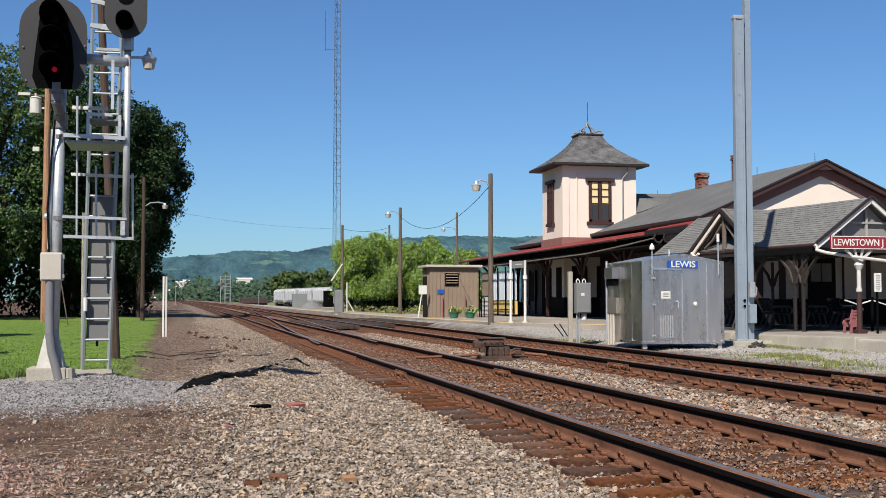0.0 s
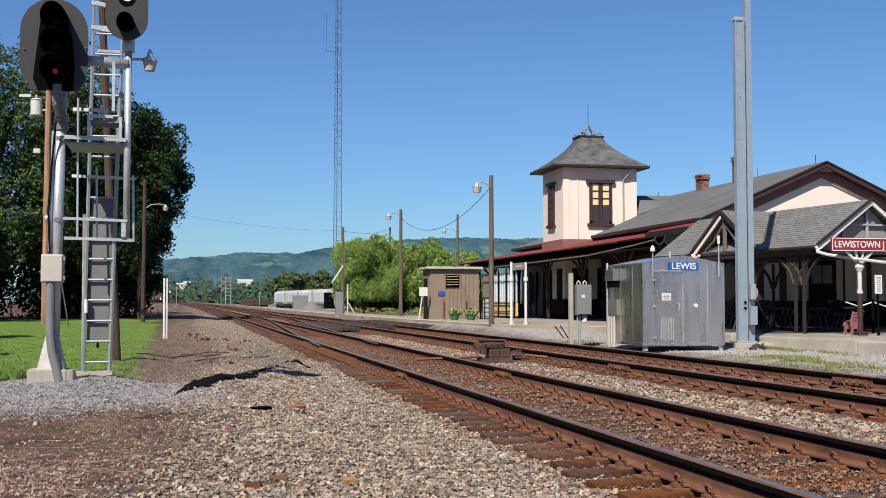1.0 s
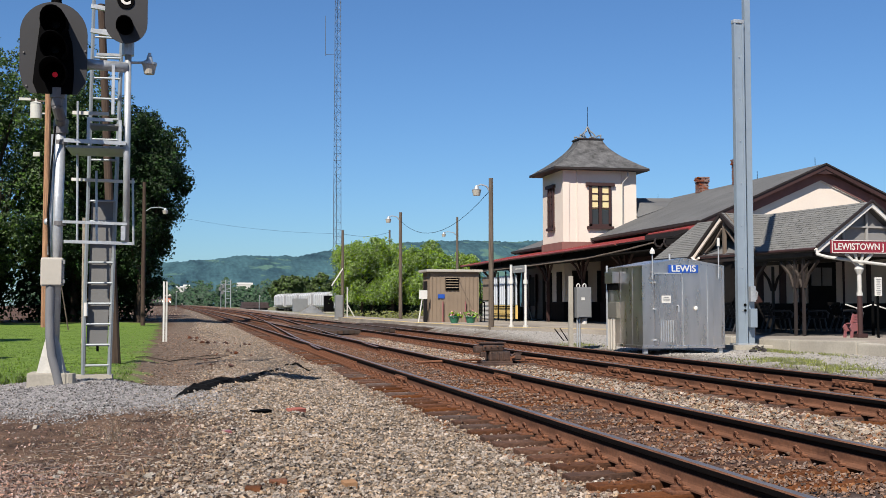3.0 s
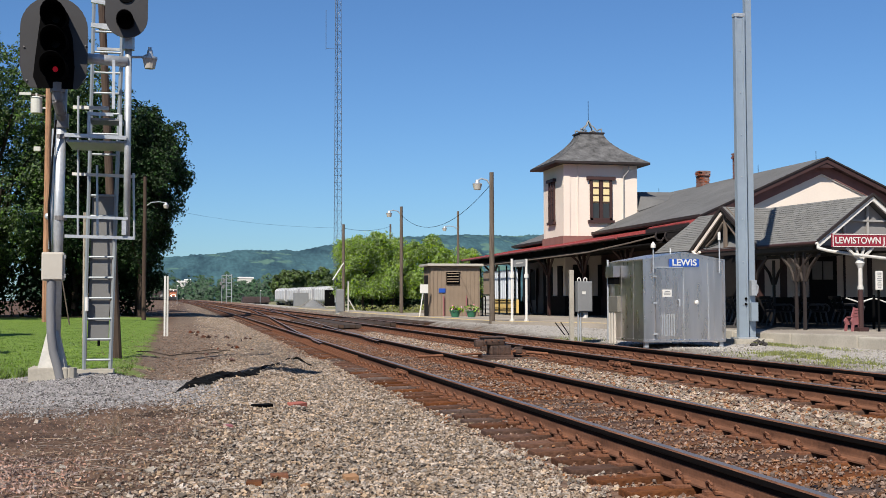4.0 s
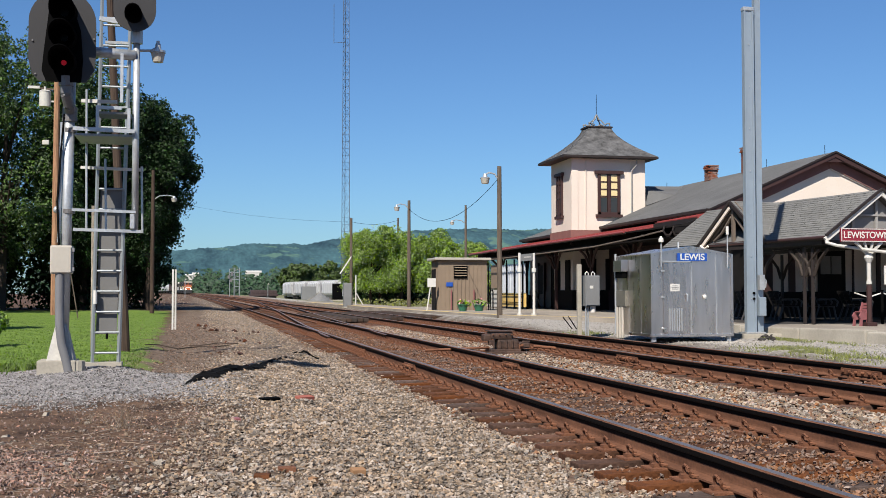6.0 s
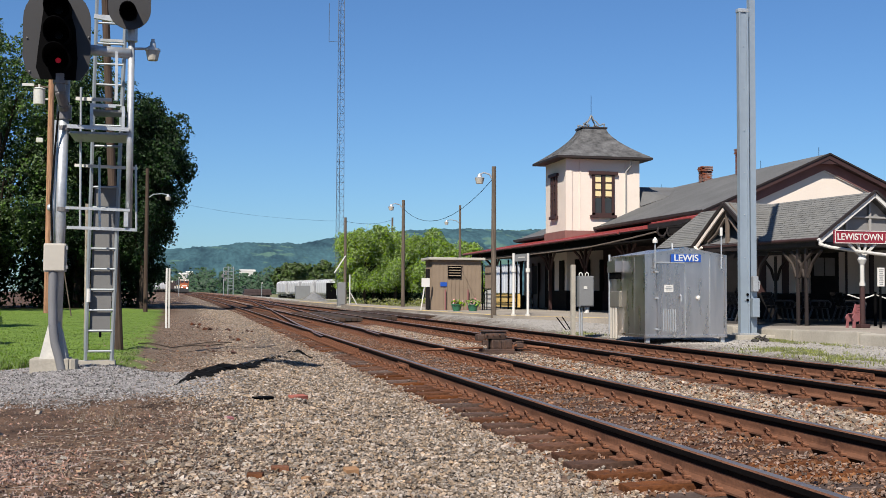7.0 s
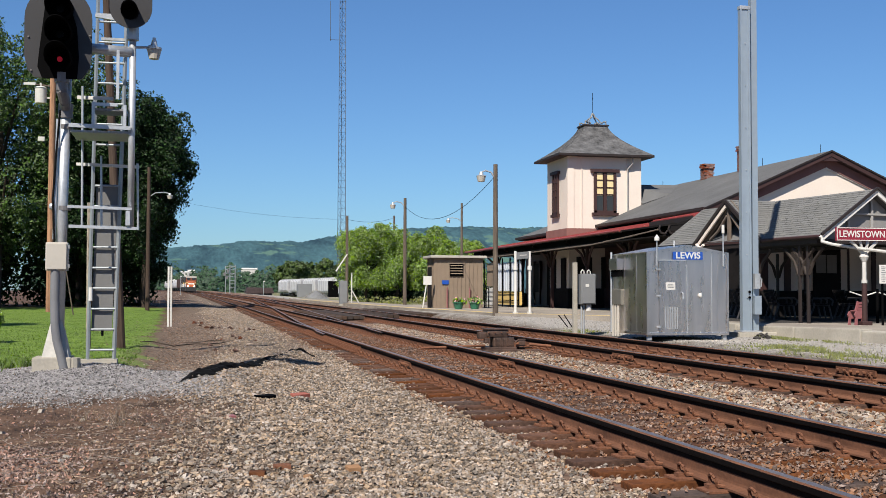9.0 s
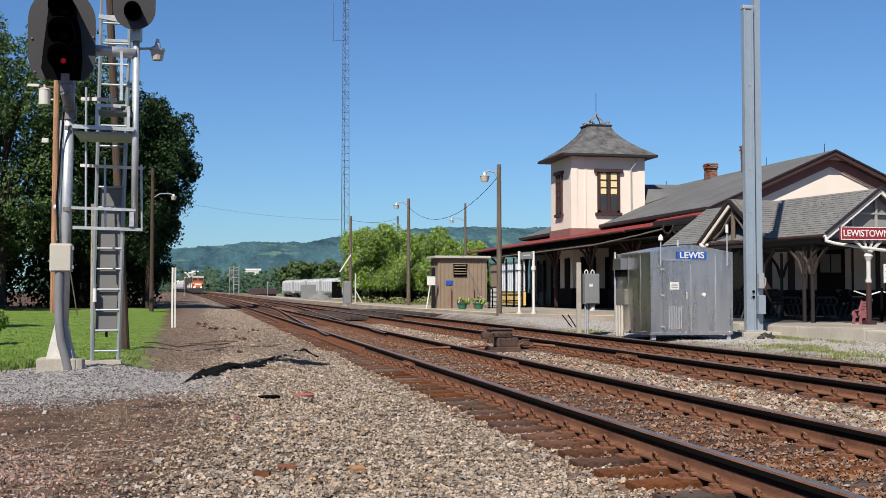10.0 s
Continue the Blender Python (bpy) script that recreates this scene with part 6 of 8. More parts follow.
    lone("gravel_pile_core", bm, M["greypaint"], "conical pile of grey gravel", "gravel", kind="stuff")


M["bluewhite"] = mat("bluish_white_panel", (0.62, 0.66, 0.72), 0.6, vary=0.06, bump=0.03)
M["teal"] = mat("teal_plastic", (0.06, 0.16, 0.17), 0.5, vary=0.1, bump=0.03)

# ---- the railway signal ----
def head_outline():
    """Backboard: round at the top, chamfered to a flat foot."""
    r, top, foot = 0.435, 0.63, -0.62
    return [(0.31, foot), (r - 0.02, foot + 0.16), (r, foot + 0.34)] + [(r * math.cos(math.pi * i / 16), top - r + r * math.sin(math.pi * i / 16)) for i in range(17)] + [(-r, foot + 0.3), (-r + 0.05, foot + 0.1), (-0.29, foot)]


def stadium(w, h, n=14):
    """An upright rounded outline, w wide and h high, about its centre."""
    r = w / 2
    return [(r * math.cos(math.pi * i / n), h / 2 - r + r * math.sin(math.pi * i / n)) for i in range(n + 1)] + \
           [(r * math.cos(math.pi + math.pi * i / n), -h / 2 + r + r * math.sin(math.pi + math.pi * i / n)) for i in range(n + 1)]


def hood(bm, c, r, length):
    """An open-bottomed sun visor round a lens that faces -y."""
    n = 14
    prev = None
    for i in range(n + 1):
        a = radians(-55 + 290 * i / n)
        reach = length * (0.45 + 0.55 * max(0.0, math.sin(a)) ** 0.6)
        o = Vector((c[0] + r * math.cos(a), c[1], c[2] + r * math.sin(a)))
        cur = [bm.verts.new(o), bm.verts.new(o + Vector((0, -reach, -0.03))), bm.verts.new(o + Vector((-0.012 * math.cos(a), 0, -0.012 * math.sin(a)))), bm.verts.new(o + Vector((-0.012 * math.cos(a), -reach, -0.03 - 0.012 * math.sin(a))))]
        if prev:
            for q in ((0, 1), (1, 3), (3, 2)):
                bm.faces.new((prev[q[0]], prev[q[1]], cur[q[1]], cur[q[0]]))
        prev = cur


def build_signal():
    bx, by = -1.80, 15.9
    s = thing("railway_signal", (bx, by, 0.02), "galvanised railway signal mast with a red lit three-lens head", "railway signal")
    G = M["galv"]
    part("footing", box((-0.06, 0.2, 0.0), (0.5, 0.5, 0.30), bevel=0.02), M["concrete"], s)
    bm = bmesh.new()
    bmesh.ops.create_cone(bm, cap_ends=True, segments=4, radius1=0.25, radius2=0.10, depth=0.5, matrix=Matrix.Translation((-0.02, 0.2, 0.39)) @ Matrix.Rotation(radians(45), 4, "Z"))
    part("mast_base", bm, M["castbase"], s, "white tapered cast mast base")
    part("mast", rod((0.0, 0.2, 0.5), (0.05, 0.2, 4.0), 0.075, seg=16), G, s, smooth=True)
    part("conduit", tube([(0.10, -0.03, 0.0), (0.06, -0.03, 0.18), (0.01, -0.03, 0.36), (-0.02, -0.03, 0.6), (-0.03, -0.02, 0.9), (-0.03, -0.02, 1.4)], 0.06, seg=20), M["greypipe"], s, "bent grey conduit pipe")
    part("conduit_stub", rod((0.22, 0.05, 0), (0.22, 0.05, 0.14), 0.09), M["concrete"], s)
    part("side_conduit", rod((-0.07, 0.14, 1.75), (-0.045, 0.14, 3.4), 0.022), G, s)
    jb = part("junction_box", box((-0.01, 0.02, 1.51), (0.29, 0.2, 0.385), bevel=0.03), M["palebox"], s, "pale junction box")
    part("cover", box((-0.01, -0.09, 1.51), (0.26, 0.02, 0.35), bevel=0.01), M["palebox"], jb)
    for z in (1.38, 1.64):
        part("hinge", box((0.145, -0.05, z), (0.03, 0.05, 0.05), bevel=0.005), M["greypaint"], jb)
    # clamps, bracket pipe and the head
    part("mast_clamp", rod((0.05, 0.2, 3.42), (0.05, 0.2, 3.62), 0.1), M["greyclamp"], s)
    part("elbow", tube([(0.05, 0.2, 3.55), (0.06, 0.0, 3.62), (0.03, -0.1, 3.75), (0.03, -0.1, 4.0)], 0.075, seg=12), M["greyclamp"], s)
    part("head_collar", rod((0.03, -0.1, 3.86), (0.03, -0.1, 3.99), 0.10), M["greyclamp"], s)
    hd = part("head", plate(head_outline(), (1, 0, 0), (0, 0, 1), (-0.02, -0.14, 4.525), 0.03), M["boardgrey"], s, "dark grey rounded signal backboard")
    # Lens door in black, its wedge shaped to paint the visors' shadow.
    part("lens_door", plate([(-0.17, 0.42), (-0.12, 0.52), (-0.02, 0.55), (0.08, 0.52), (0.14, 0.42), (0.24, 0.1), (0.27, -0.30), (0.25, -0.60), (-0.20, -0.60), (-0.26, -0.45), (-0.24, -0.22)], (1, 0, 0), (0, 0, 1), (-0.02, -0.172, 4.5), 0.01), M["black"], hd, "black lens door widened to stand for the visors' shade")
    part("lamp_case", box((-0.02, 0.02, 4.5), (0.42, 0.26, 0.95), bevel=0.04), M["black"], hd)
    for i, z in enumerate((4.84, 4.5, 4.16)):
        bm = bmesh.new()
        hood(bm, (0.005, -0.178, z), 0.172, 0.55)
        part("visor", bm, M["black"], hd, "black sun visor", smooth=True)
        part("lens_plate", rod((0.005, -0.165, z), (0.005, -0.185, z), 0.165, seg=20), M["black"], hd)
        part("lens", rod((0.005, -0.186, z), (0.005, -0.2, z), 0.036 if z < 4.2 else 0.05, seg=16), M["red_lens"] if z < 4.2 else M["darklens"], hd, "lit red lens" if z < 4.2 else "unlit dark lens")
    part("top_bracket", rod((0.0, -0.1, 5.1), (0.0, -0.1, 5.35), 0.07), M["black"], hd)
    for z in (2.18, 3.3):
        part("band_clamp", rod((0.02 + z * 0.012, 0.2, z - 0.03), (0.02 + z * 0.012, 0.2, z + 0.03), 0.088, seg=16), M["greyclamp"], s)
    part("clamp_ear", ball((-0.11, 0.16, 2.2), 0.04, s=(1, 1, 1.2)), M["galv"], s)
    part("cable", tube([(-0.06, 0.1, 1.7), (-0.09, 0.1, 2.3), (-0.05, 0.1, 3.0), (0.0, 0.0, 3.5)], 0.014, seg=6), M["rubber_and_shade"], s)
    for x, z in ((-0.36, 4.0), (-0.40, 4.45), (0.36, 4.0), (0.39, 4.5)):
        part("board_bolt", rod((x, -0.175, z), (x, -0.19, z), 0.012, seg=6), M["greyclamp"], hd)
    # second mast, its head and the working lamp
    rx = 0.93
    part("rear_mast", rod((rx, 0.2, 1.92), (rx, 0.2, 4.72), 0.047, seg=14), G, s, smooth=True)
    part("head_collar", rod((rx, 0.2, 4.55), (rx, 0.2, 4.76), 0.085), G, s)
    part("cross_pipe", rod((0.05, 0.2, 4.42), (rx, 0.2, 4.38), 0.075, seg=14), G, s, smooth=True)
    h2 = part("head", plate(stadium(0.57, 1.05), (1, 0, 0), (0, 0, 1), (rx - 0.02, 0.02, 5.2), 0.03), M["boardgrey"], s, "smaller dark signal backboard")
    part("lamp_case", box((rx - 0.02, 0.16, 5.2), (0.3, 0.2, 0.7), bevel=0.04), M["black"], h2)
    bm = bmesh.new()
    hood(bm, (rx - 0.03, -0.01, 4.90), 0.118, 0.34)
    part("visor", bm, M["black"], h2)
    part("lens_plate", rod((rx - 0.03, -0.0, 4.90), (rx - 0.03, -0.02, 4.90), 0.112, seg=20), M["black"], h2)
    lp = part("letter_plate", rod((rx - 0.03, -0.0, 5.275), (rx - 0.03, -0.03, 5.275), 0.115, seg=24), M["black"], h2, "round black plate with a white letter C")
    letters("lettering", "C", 0.18, lp, pose(rx - 0.03, -0.035, 5.275, 90, 0, 0), M["white"], bold=0.01)
    part("lamp_arm", tube([(rx, 0.2, 4.45), (rx + 0.2, 0.2, 4.46), (rx + 0.27, 0.2, 4.5)], 0.018), G, s)
    bm = rod((rx + 0.29, 0.2, 4.46), (rx + 0.29, 0.2, 4.56), 0.05, r2=0.035, seg=16)
    rod((rx + 0.29, 0.2, 4.56), (rx + 0.29, 0.2, 4.60), 0.025, bm, seg=10)
    rod((rx + 0.29, 0.2, 4.43), (rx + 0.29, 0.2, 4.46), 0.105, bm, seg=18)
    wl = part("work_lamp", bm, M["galv"], s, "galvanised working lamp cap")
    part("lamp_glass", rod((rx + 0.29, 0.2, 4.30), (rx + 0.29, 0.2, 4.43), 0.07, r2=0.098, seg=12), M["palebox"], wl, "ribbed pale lamp glass")
    # platforms and guard rails
    for z, x1, w in ((3.32, 0.92, 0.07), (2.2, 0.95, 0.05)):
        part("platform_rail", bar((0.1, 0.12, z), (x1, 0.12, z - 0.02), 0.04, w * 0.75), G, s)
    part("grating", slab([(0.12, 0.15, 3.26), (0.92, 0.15, 3.26), (0.92, 1.04, 3.26), (0.12, 1.04, 3.26)], 0.03), M["ladder"], s, "grey bar grating floor")
    for i in range(9):
        part("grating_bar", bar((0.16 + i * 0.09, 0.15, 3.236), (0.16 + i * 0.09, 1.04, 3.236), 0.01, 0.02), M["ladder"], s)
    part("platform_rail", bar((0.1, 1.05, 3.28), (0.92, 1.05, 3.28), 0.05, 0.06), G, s)
    part("guard_rail", bar((0.12, 1.0, 2.88), (1.0, 1.0, 2.86), 0.035, 0.042), M["white"], s)
    part("guard_rail", bar((0.12, 0.12, 1.93), (1.02, 0.12, 1.91), 0.04, 0.042), G, s)
    part("guard_rail", bar((0.12, 1.0, 3.85), (0.62, 1.0, 3.85), 0.04, 0.05), M["white"], s)
    part("guard_post", bar((0.9, 0.10, 1.95), (0.9, 0.10, 2.15), 0.06, 0.06), G, s)
    for a, b in (((0.74, 0.12, 3.7), (0.74, 0.12, 4.38)), ((0.42, 0.12, 3.62), (0.74, 0.12, 3.62)), ((0.42, 0.12, 3.3), (0.42, 0.12, 3.65)), ((0.84, 0.12, 3.3), (0.84, 0.12, 3.62))):
        part("cage_bar", bar(a, b, 0.04, 0.045), G, s)
    part("grating", slab([(0.42, 0.14, 3.57), (0.86, 0.14, 3.57), (0.86, 0.6, 3.57), (0.42, 0.6, 3.57)], 0.03), M["greypaint"], s, "small upper grating step")
    for x, z0, z1 in ((0.2, 1.95, 4.0), (0.47, 1.95, 3.0), (0.98, 1.93, 2.9)):
        part("stay_rod", rod((x + 0.02, 0.9, z0), (x, 0.9, z1), 0.016), G, s)
    for i, z in enumerate((4.7, 5.05)):
        part("cage_bar", bar((0.4, 0.5, z + 0.25), (0.75, 0.5, z + 0.2), 0.06, 0.06), G, s)
        part("cage_bar", bar((0.45, 0.9, z), (0.78, 0.9, z), 0.04, 0.04), G, s)
    # ladder
    ld = part("ladder", bar((0.27, 1.5, 0.0), (0.37, 1.3, 5.6), 0.03, 0.065), M["ladder"], s, "steel access ladder with a grey blocking panel")
    part("stile", bar((0.645, 1.5, 0.0), (0.79, 1.3, 5.6), 0.03, 0.065), M["ladder"], ld)
    for i in range(17):
        z = 0.17 + i * 0.305
        t = z / 5.6
        part("rung", rod((0.27 + 0.1 * t, 1.5 - 0.2 * t, z), (0.645 + 0.145 * t, 1.5 - 0.2 * t, z), 0.017, seg=8), M["ladder"], ld)
    bm = slab([(0.315, 1.55, 0.45), (0.61, 1.55, 0.45), (0.68, 1.47, 2.6), (0.365, 1.47, 2.6)], 0.02)
    part("blocking_panel", bm, M["greypanel2"], ld, "grey anti-climb panel")
    part("panel_hinge", rod((0.31, 1.4, 0.9), (0.31, 1.4, 1.1), 0.03), M["white"], ld)
    part("panel_lock", rod((0.48, 1.44, 0.38), (0.48, 1.44, 0.46), 0.02), M["black"], ld)
    part("ladder_footing", box((0.42, 1.55, -0.02), (0.55, 0.3, 0.1)), M["concrete"], ld)


M["castbase"] = mat("chalky_cast_base", (0.56, 0.54, 0.50), 0.8, vary=0.2, scale=4, fine=30, bump=0.2)
M["greypipe"] = mat("grey_plastic_pipe", (0.19, 0.19, 0.20), 0.5, vary=0.1, bump=0.03)
M["greyclamp"] = mat("cast_grey_iron", (0.20, 0.19, 0.19), 0.5, metal=0.3, vary=0.15, bump=0.08)
M["darklens"] = mat("dark_lens", (0.004, 0.004, 0.003), 0.3, vary=0.1, bump=0, spec=0.06)
M["ladder"] = mat("ladder_steel", (0.36, 0.39, 0.41), 0.5, metal=0.4, vary=0.12, bump=0.04)
M["greypanel2"] = mat("grey_sheet_panel", (0.185, 0.182, 0.178), 0.55, vary=0.12, scale=2, bump=0.04)

# ---- trees ----
def leaf_mesh(name, centres, rnd, size, material, out=None, wide=0.55, fold=0.25):
    """Folded leaves, one triangle each side of a fold, at many places. out: the way each one faces."""
    n = len(centres)
    nrm = rnd.normal(size=(n, 3))
    if out is not None:
        nrm = nrm * 0.6 + out * 1.0
    nrm[:, 2] += 0.35
    nrm /= np.linalg.norm(nrm, axis=1, keepdims=True)
    a = np.cross(nrm, rnd.normal(size=(n, 3)))
    a /= np.linalg.norm(a, axis=1, keepdims=True)
    b = np.cross(nrm, a)
    s = (size * rnd.uniform(0.6, 1.5, n))[:, None]
    c = np.asarray(centres)
    v = np.stack([c - a * s, c - b * s * wide + nrm * s * fold - a * s * 0.1, c + a * s, c + b * s * wide + nrm * s * fold + a * s * 0.1], 1).reshape(-1, 3)
    k = 4 * np.arange(n)[:, None]
    f = np.concatenate([k + [0, 1, 2], k + [0, 2, 3]])
    return raw(name, v, f, material)


def sprays(rnd, lobes, leaves, per, reach):
    """Leaves gathered in many small sprays over the outside of the lobes, each spray a flattened tuft that leans outwards and up."""
    n = leaves // per
    c, d = crown_points(rnd, lobes, n, 0.5)
    d = d + [0, 0, 0.45]
    d /= np.linalg.norm(d, axis=1, keepdims=True)
    r = reach * rnd.uniform(0.5, 1.4, (n, 1, 1))
    o = np.clip(rnd.normal(0, 0.5, (n, per, 3)), -0.9, 0.9)
    along = np.einsum("nki,ni->nk", o, d)[:, :, None]
    o = o - along * d[:, None, :] * 0.7
    o[:, :, 2] -= 0.5 * (o ** 2).sum(-1)
    p = c[:, None, :] + o * r
    way = d[:, None, :] + 0.5 * o
    return p.reshape(-1, 3), way.reshape(-1, 3)


def crown_points(rnd, lobes, n, shell=0.35):
    """Places in the outer part of many lobes (x, y, z, rx, ry, rz), with the way out of each."""
    lobes = np.asarray(lobes, float)
    vol = (lobes[:, 3] * lobes[:, 4] * lobes[:, 5]) ** 0.66
    pick = rnd.choice(len(lobes), n, p=vol / vol.sum())
    d = rnd.normal(size=(n, 3))
    d /= np.linalg.norm(d, axis=1, keepdims=True)
    r = 1.0 - shell * rnd.random(n) ** 1.5 + np.clip(rnd.normal(0, 0.05, n), -0.1, 0.08)
    L = lobes[pick]
    return L[:, :3] + d * L[:, 3:] * r[:, None], d


def lobed(rnd, centre, radii, n, frac=(0.17, 0.36)):
    """Smaller lobes over an ellipsoid crown, giving an uneven outline."""
    out = []
    for i in range(n):
        d = rnd.normal(size=3)
        d /= np.linalg.norm(d)
        k = rnd.uniform(0.5, 1.03)
        s = rnd.uniform(*frac)
        out.append((*(np.array(centre) + d * np.array(radii) * k), *(np.array(radii) * s * rnd.uniform(0.8, 1.2, 3))))
    return out


def tree(at, h, radii, seed, leaves, size, material, label, lobes=34, low=0.3, group="", trunk=0.25, clear=0.9, frac=(0.17, 0.36), per=18, reach=0.55, wide=0.55):
    rnd = np.random.default_rng(seed)
    t = thing("tree", at, label, "tree", group)
    bm = bmesh.new()
    top = h * 0.62
    rod((0, 0, -0.2), (0.1, 0.1, top * 0.5), trunk, bm, trunk * 0.75, 10)
    rod((0.1, 0.1, top * 0.5), (0.2, 0, top), trunk * 0.75, bm, trunk * 0.3, 8)
    for i in range(9):
        z = h * (low + 0.45 * rnd.random())
        a = rnd.random() * 6.283
        e = (math.cos(a) * radii[0] * 0.7, math.sin(a) * radii[1] * 0.7, z + radii[2] * 0.35)
        rod((0.12, 0.05, z * 0.8), e, trunk * 0.4, bm, trunk * 0.1, 6)
    part("trunk", bm, M["bark"], t)
    ls = lobed(rnd, (0, 0, h - radii[2]), radii, lobes, frac)
    p, d = sprays(rnd, ls, leaves, per, reach)
    keep = p[:, 2] > clear * (1.0 + 0.6 * rnd.random(len(p)))
    p, d = p[keep], d[keep]
    cr = new("crown", leaf_mesh("crown", p, rnd, size, material, d, wide))
    cr.parent = t
    return t


def build_trees():
    big = "tall dark green broadleaf tree over the lawn"
    for x, y, h, r, sd, n in ((-6.8, 82, 16.2, (4.2, 4.4, 7.2), 21, 54000), (-13.0, 80, 20.6, (5.6, 5.0, 9.8), 22, 66000), (-9.5, 96, 17.5, (5.0, 5.0, 8.0), 24, 9000), (-8.4, 88, 19.6, (4.2, 4.2, 8.8), 27, 34000)):
        tree((x, y, -0.1), h, r, sd, n, 0.105, M["leaf"] if x > -8 else M["leaf_sunlit"], big, 60, 0.2, "row of tall trees", 0.35, 2.6)
    tree((-3.5, 84, -0.1), 15.6, (3.5, 3.6, 5.0), 26, 54000, 0.108, M["leaf"], big, 64, 0.2, "row of tall trees", 0.32, 4.6, (0.16, 0.34))
    tree((-3.9, 87, -0.1), 9.4, (2.3, 3.0, 4.5), 36, 24000, 0.11, M["leaf"], "dark broadleaf tree below the tall ones", 40, 0.2, "row of tall trees", 0.2, 1.6)
    # Mostly left of the view; the nearer three are added to shade the row.
    for x, y, h, r, sd, n in ((-19.5, 84, 20.5, (6.0, 5.0, 9.5), 23, 14000), (-25.0, 78, 21.0, (6.0, 5.0, 10.0), 25, 5000), (-17.5, 67, 17.0, (4.5, 4.5, 6.5), 28, 6000), (-23.0, 63, 20.0, (5.5, 5.0, 8.0), 29, 5000), (-30.0, 68, 22.0, (6.0, 5.0, 9.0), 30, 5000)):
        tree((x, y, -0.1), h, r, sd, n, 0.3, M["leaf_sunlit"], big, 44, 0.2, "row of tall trees", 0.35, 2.6)
    # Hidden behind the front crowns; added to throw shadow streaks over the path.
    for x, y, h, sd in ((-7.6, 99, 12.5, 81), (-8.2, 110, 14.0, 82), (-9.0, 122, 13.5, 83)):
        tree((x, y, -0.1), h, (3.2, 3.2, 4.6), sd, 5000, 0.28, M["leaf"], "hidden broadleaf tree added to shade the dirt path", 36, 0.2, "row of tall trees", 0.28, 2.4)
    for x, y, h, r, sd, n in ((14.5, 96, 7.2, (2.5, 2.2, 3.4), 31, 30000), (17.4, 97, 6.5, (2.3, 2.2, 3.1), 32, 26000), (20.6, 96, 6.0, (2.6, 2.4, 2.9), 33, 30000), (16.0, 100, 7.1, (2.5, 2.2, 3.3), 34, 14000), (23.6, 98, 5.9, (2.3, 2.2, 2.8), 35, 24000)):
        tree((x, y, 0.1), h, r, sd, n, 0.115, M["leaf_bright"], "low bright green tree behind the platform", 26, 0.15, "bright trees behind the platform", 0.16, 1.0, (0.2, 0.36), 24, 0.6, 0.32)
    rnd = np.random.default_rng(40)
    ls = []
    for i in range(45):
        x = -36 + i * 0.72
        ls += lobed(rnd, (x, 89.5 + rnd.uniform(-2, 4), 3.4), (1.9, 1.6, 5.0), 5, (0.35, 0.6))
    p, d = crown_points(rnd, ls, 27000, 0.6)
    ob = new("undergrowth", leaf_mesh("undergrowth", p, rnd, 0.2, M["leaf"], d))
    tagged(ob, "dense dark undergrowth below the tall trees", "bushes", kind="stuff")
    ls = []
    for i in range(20):
        ls += lobed(rnd, (15.2 + i * 0.7, 104 + rnd.uniform(-1, 1), 1.2), (1.3, 1.2, 1.5), 3, (0.5, 0.8))
    p, d = crown_points(rnd, ls, 12000, 0.5)
    ob = new("hedge", leaf_mesh("hedge", p, rnd, 0.14, M["leaf"], d))
    tagged(ob, "dark green hedge behind the bright trees", "hedge", kind="stuff")
    p = np.stack([rnd.uniform(12.6, 21, 1700), rnd.uniform(87, 92, 1700), 0.15 + 0.5 * rnd.random(1700) ** 2], 1)
    p = p[np.sin(p[:, 0] * 2.1) + np.sin(p[:, 0] * 5.3 + 1) > -0.6]
    ob = new("verge_weeds", leaf_mesh("verge_weeds", p, rnd, 0.10, M["weedgreen"]))
    tagged(ob, "yellow-green weeds at the platform's back edge", "weeds", kind="stuff")
    sh = thing("shrub", (-4.75, 26.0, -0.1), "clipped green shrub at the lawn's edge", "shrub")
    ls = lobed(rnd, (0, 0, 0.5), (0.6, 0.6, 0.5), 10, (0.4, 0.6))
    p, d = crown_points(rnd, ls, 4000, 0.5)
    c = new("crown", leaf_mesh("crown", p, rnd, 0.04, M["leaf_bright"], d))
    c.parent = sh
    part("stem", rod((0, 0, -0.1), (0, 0, 0.5), 0.03), M["bark"], sh)
    # Out of view on the left, put there to cast a shadow on the lawn.
    tree((-10.0, 36.5, -0.1), 6.6, (1.7, 1.7, 2.3), 63, 9000, 0.09, M["leaf"], "small unseen tree added to shade the lawn", 26, 0.2, "", 0.12)
    build_lawn()


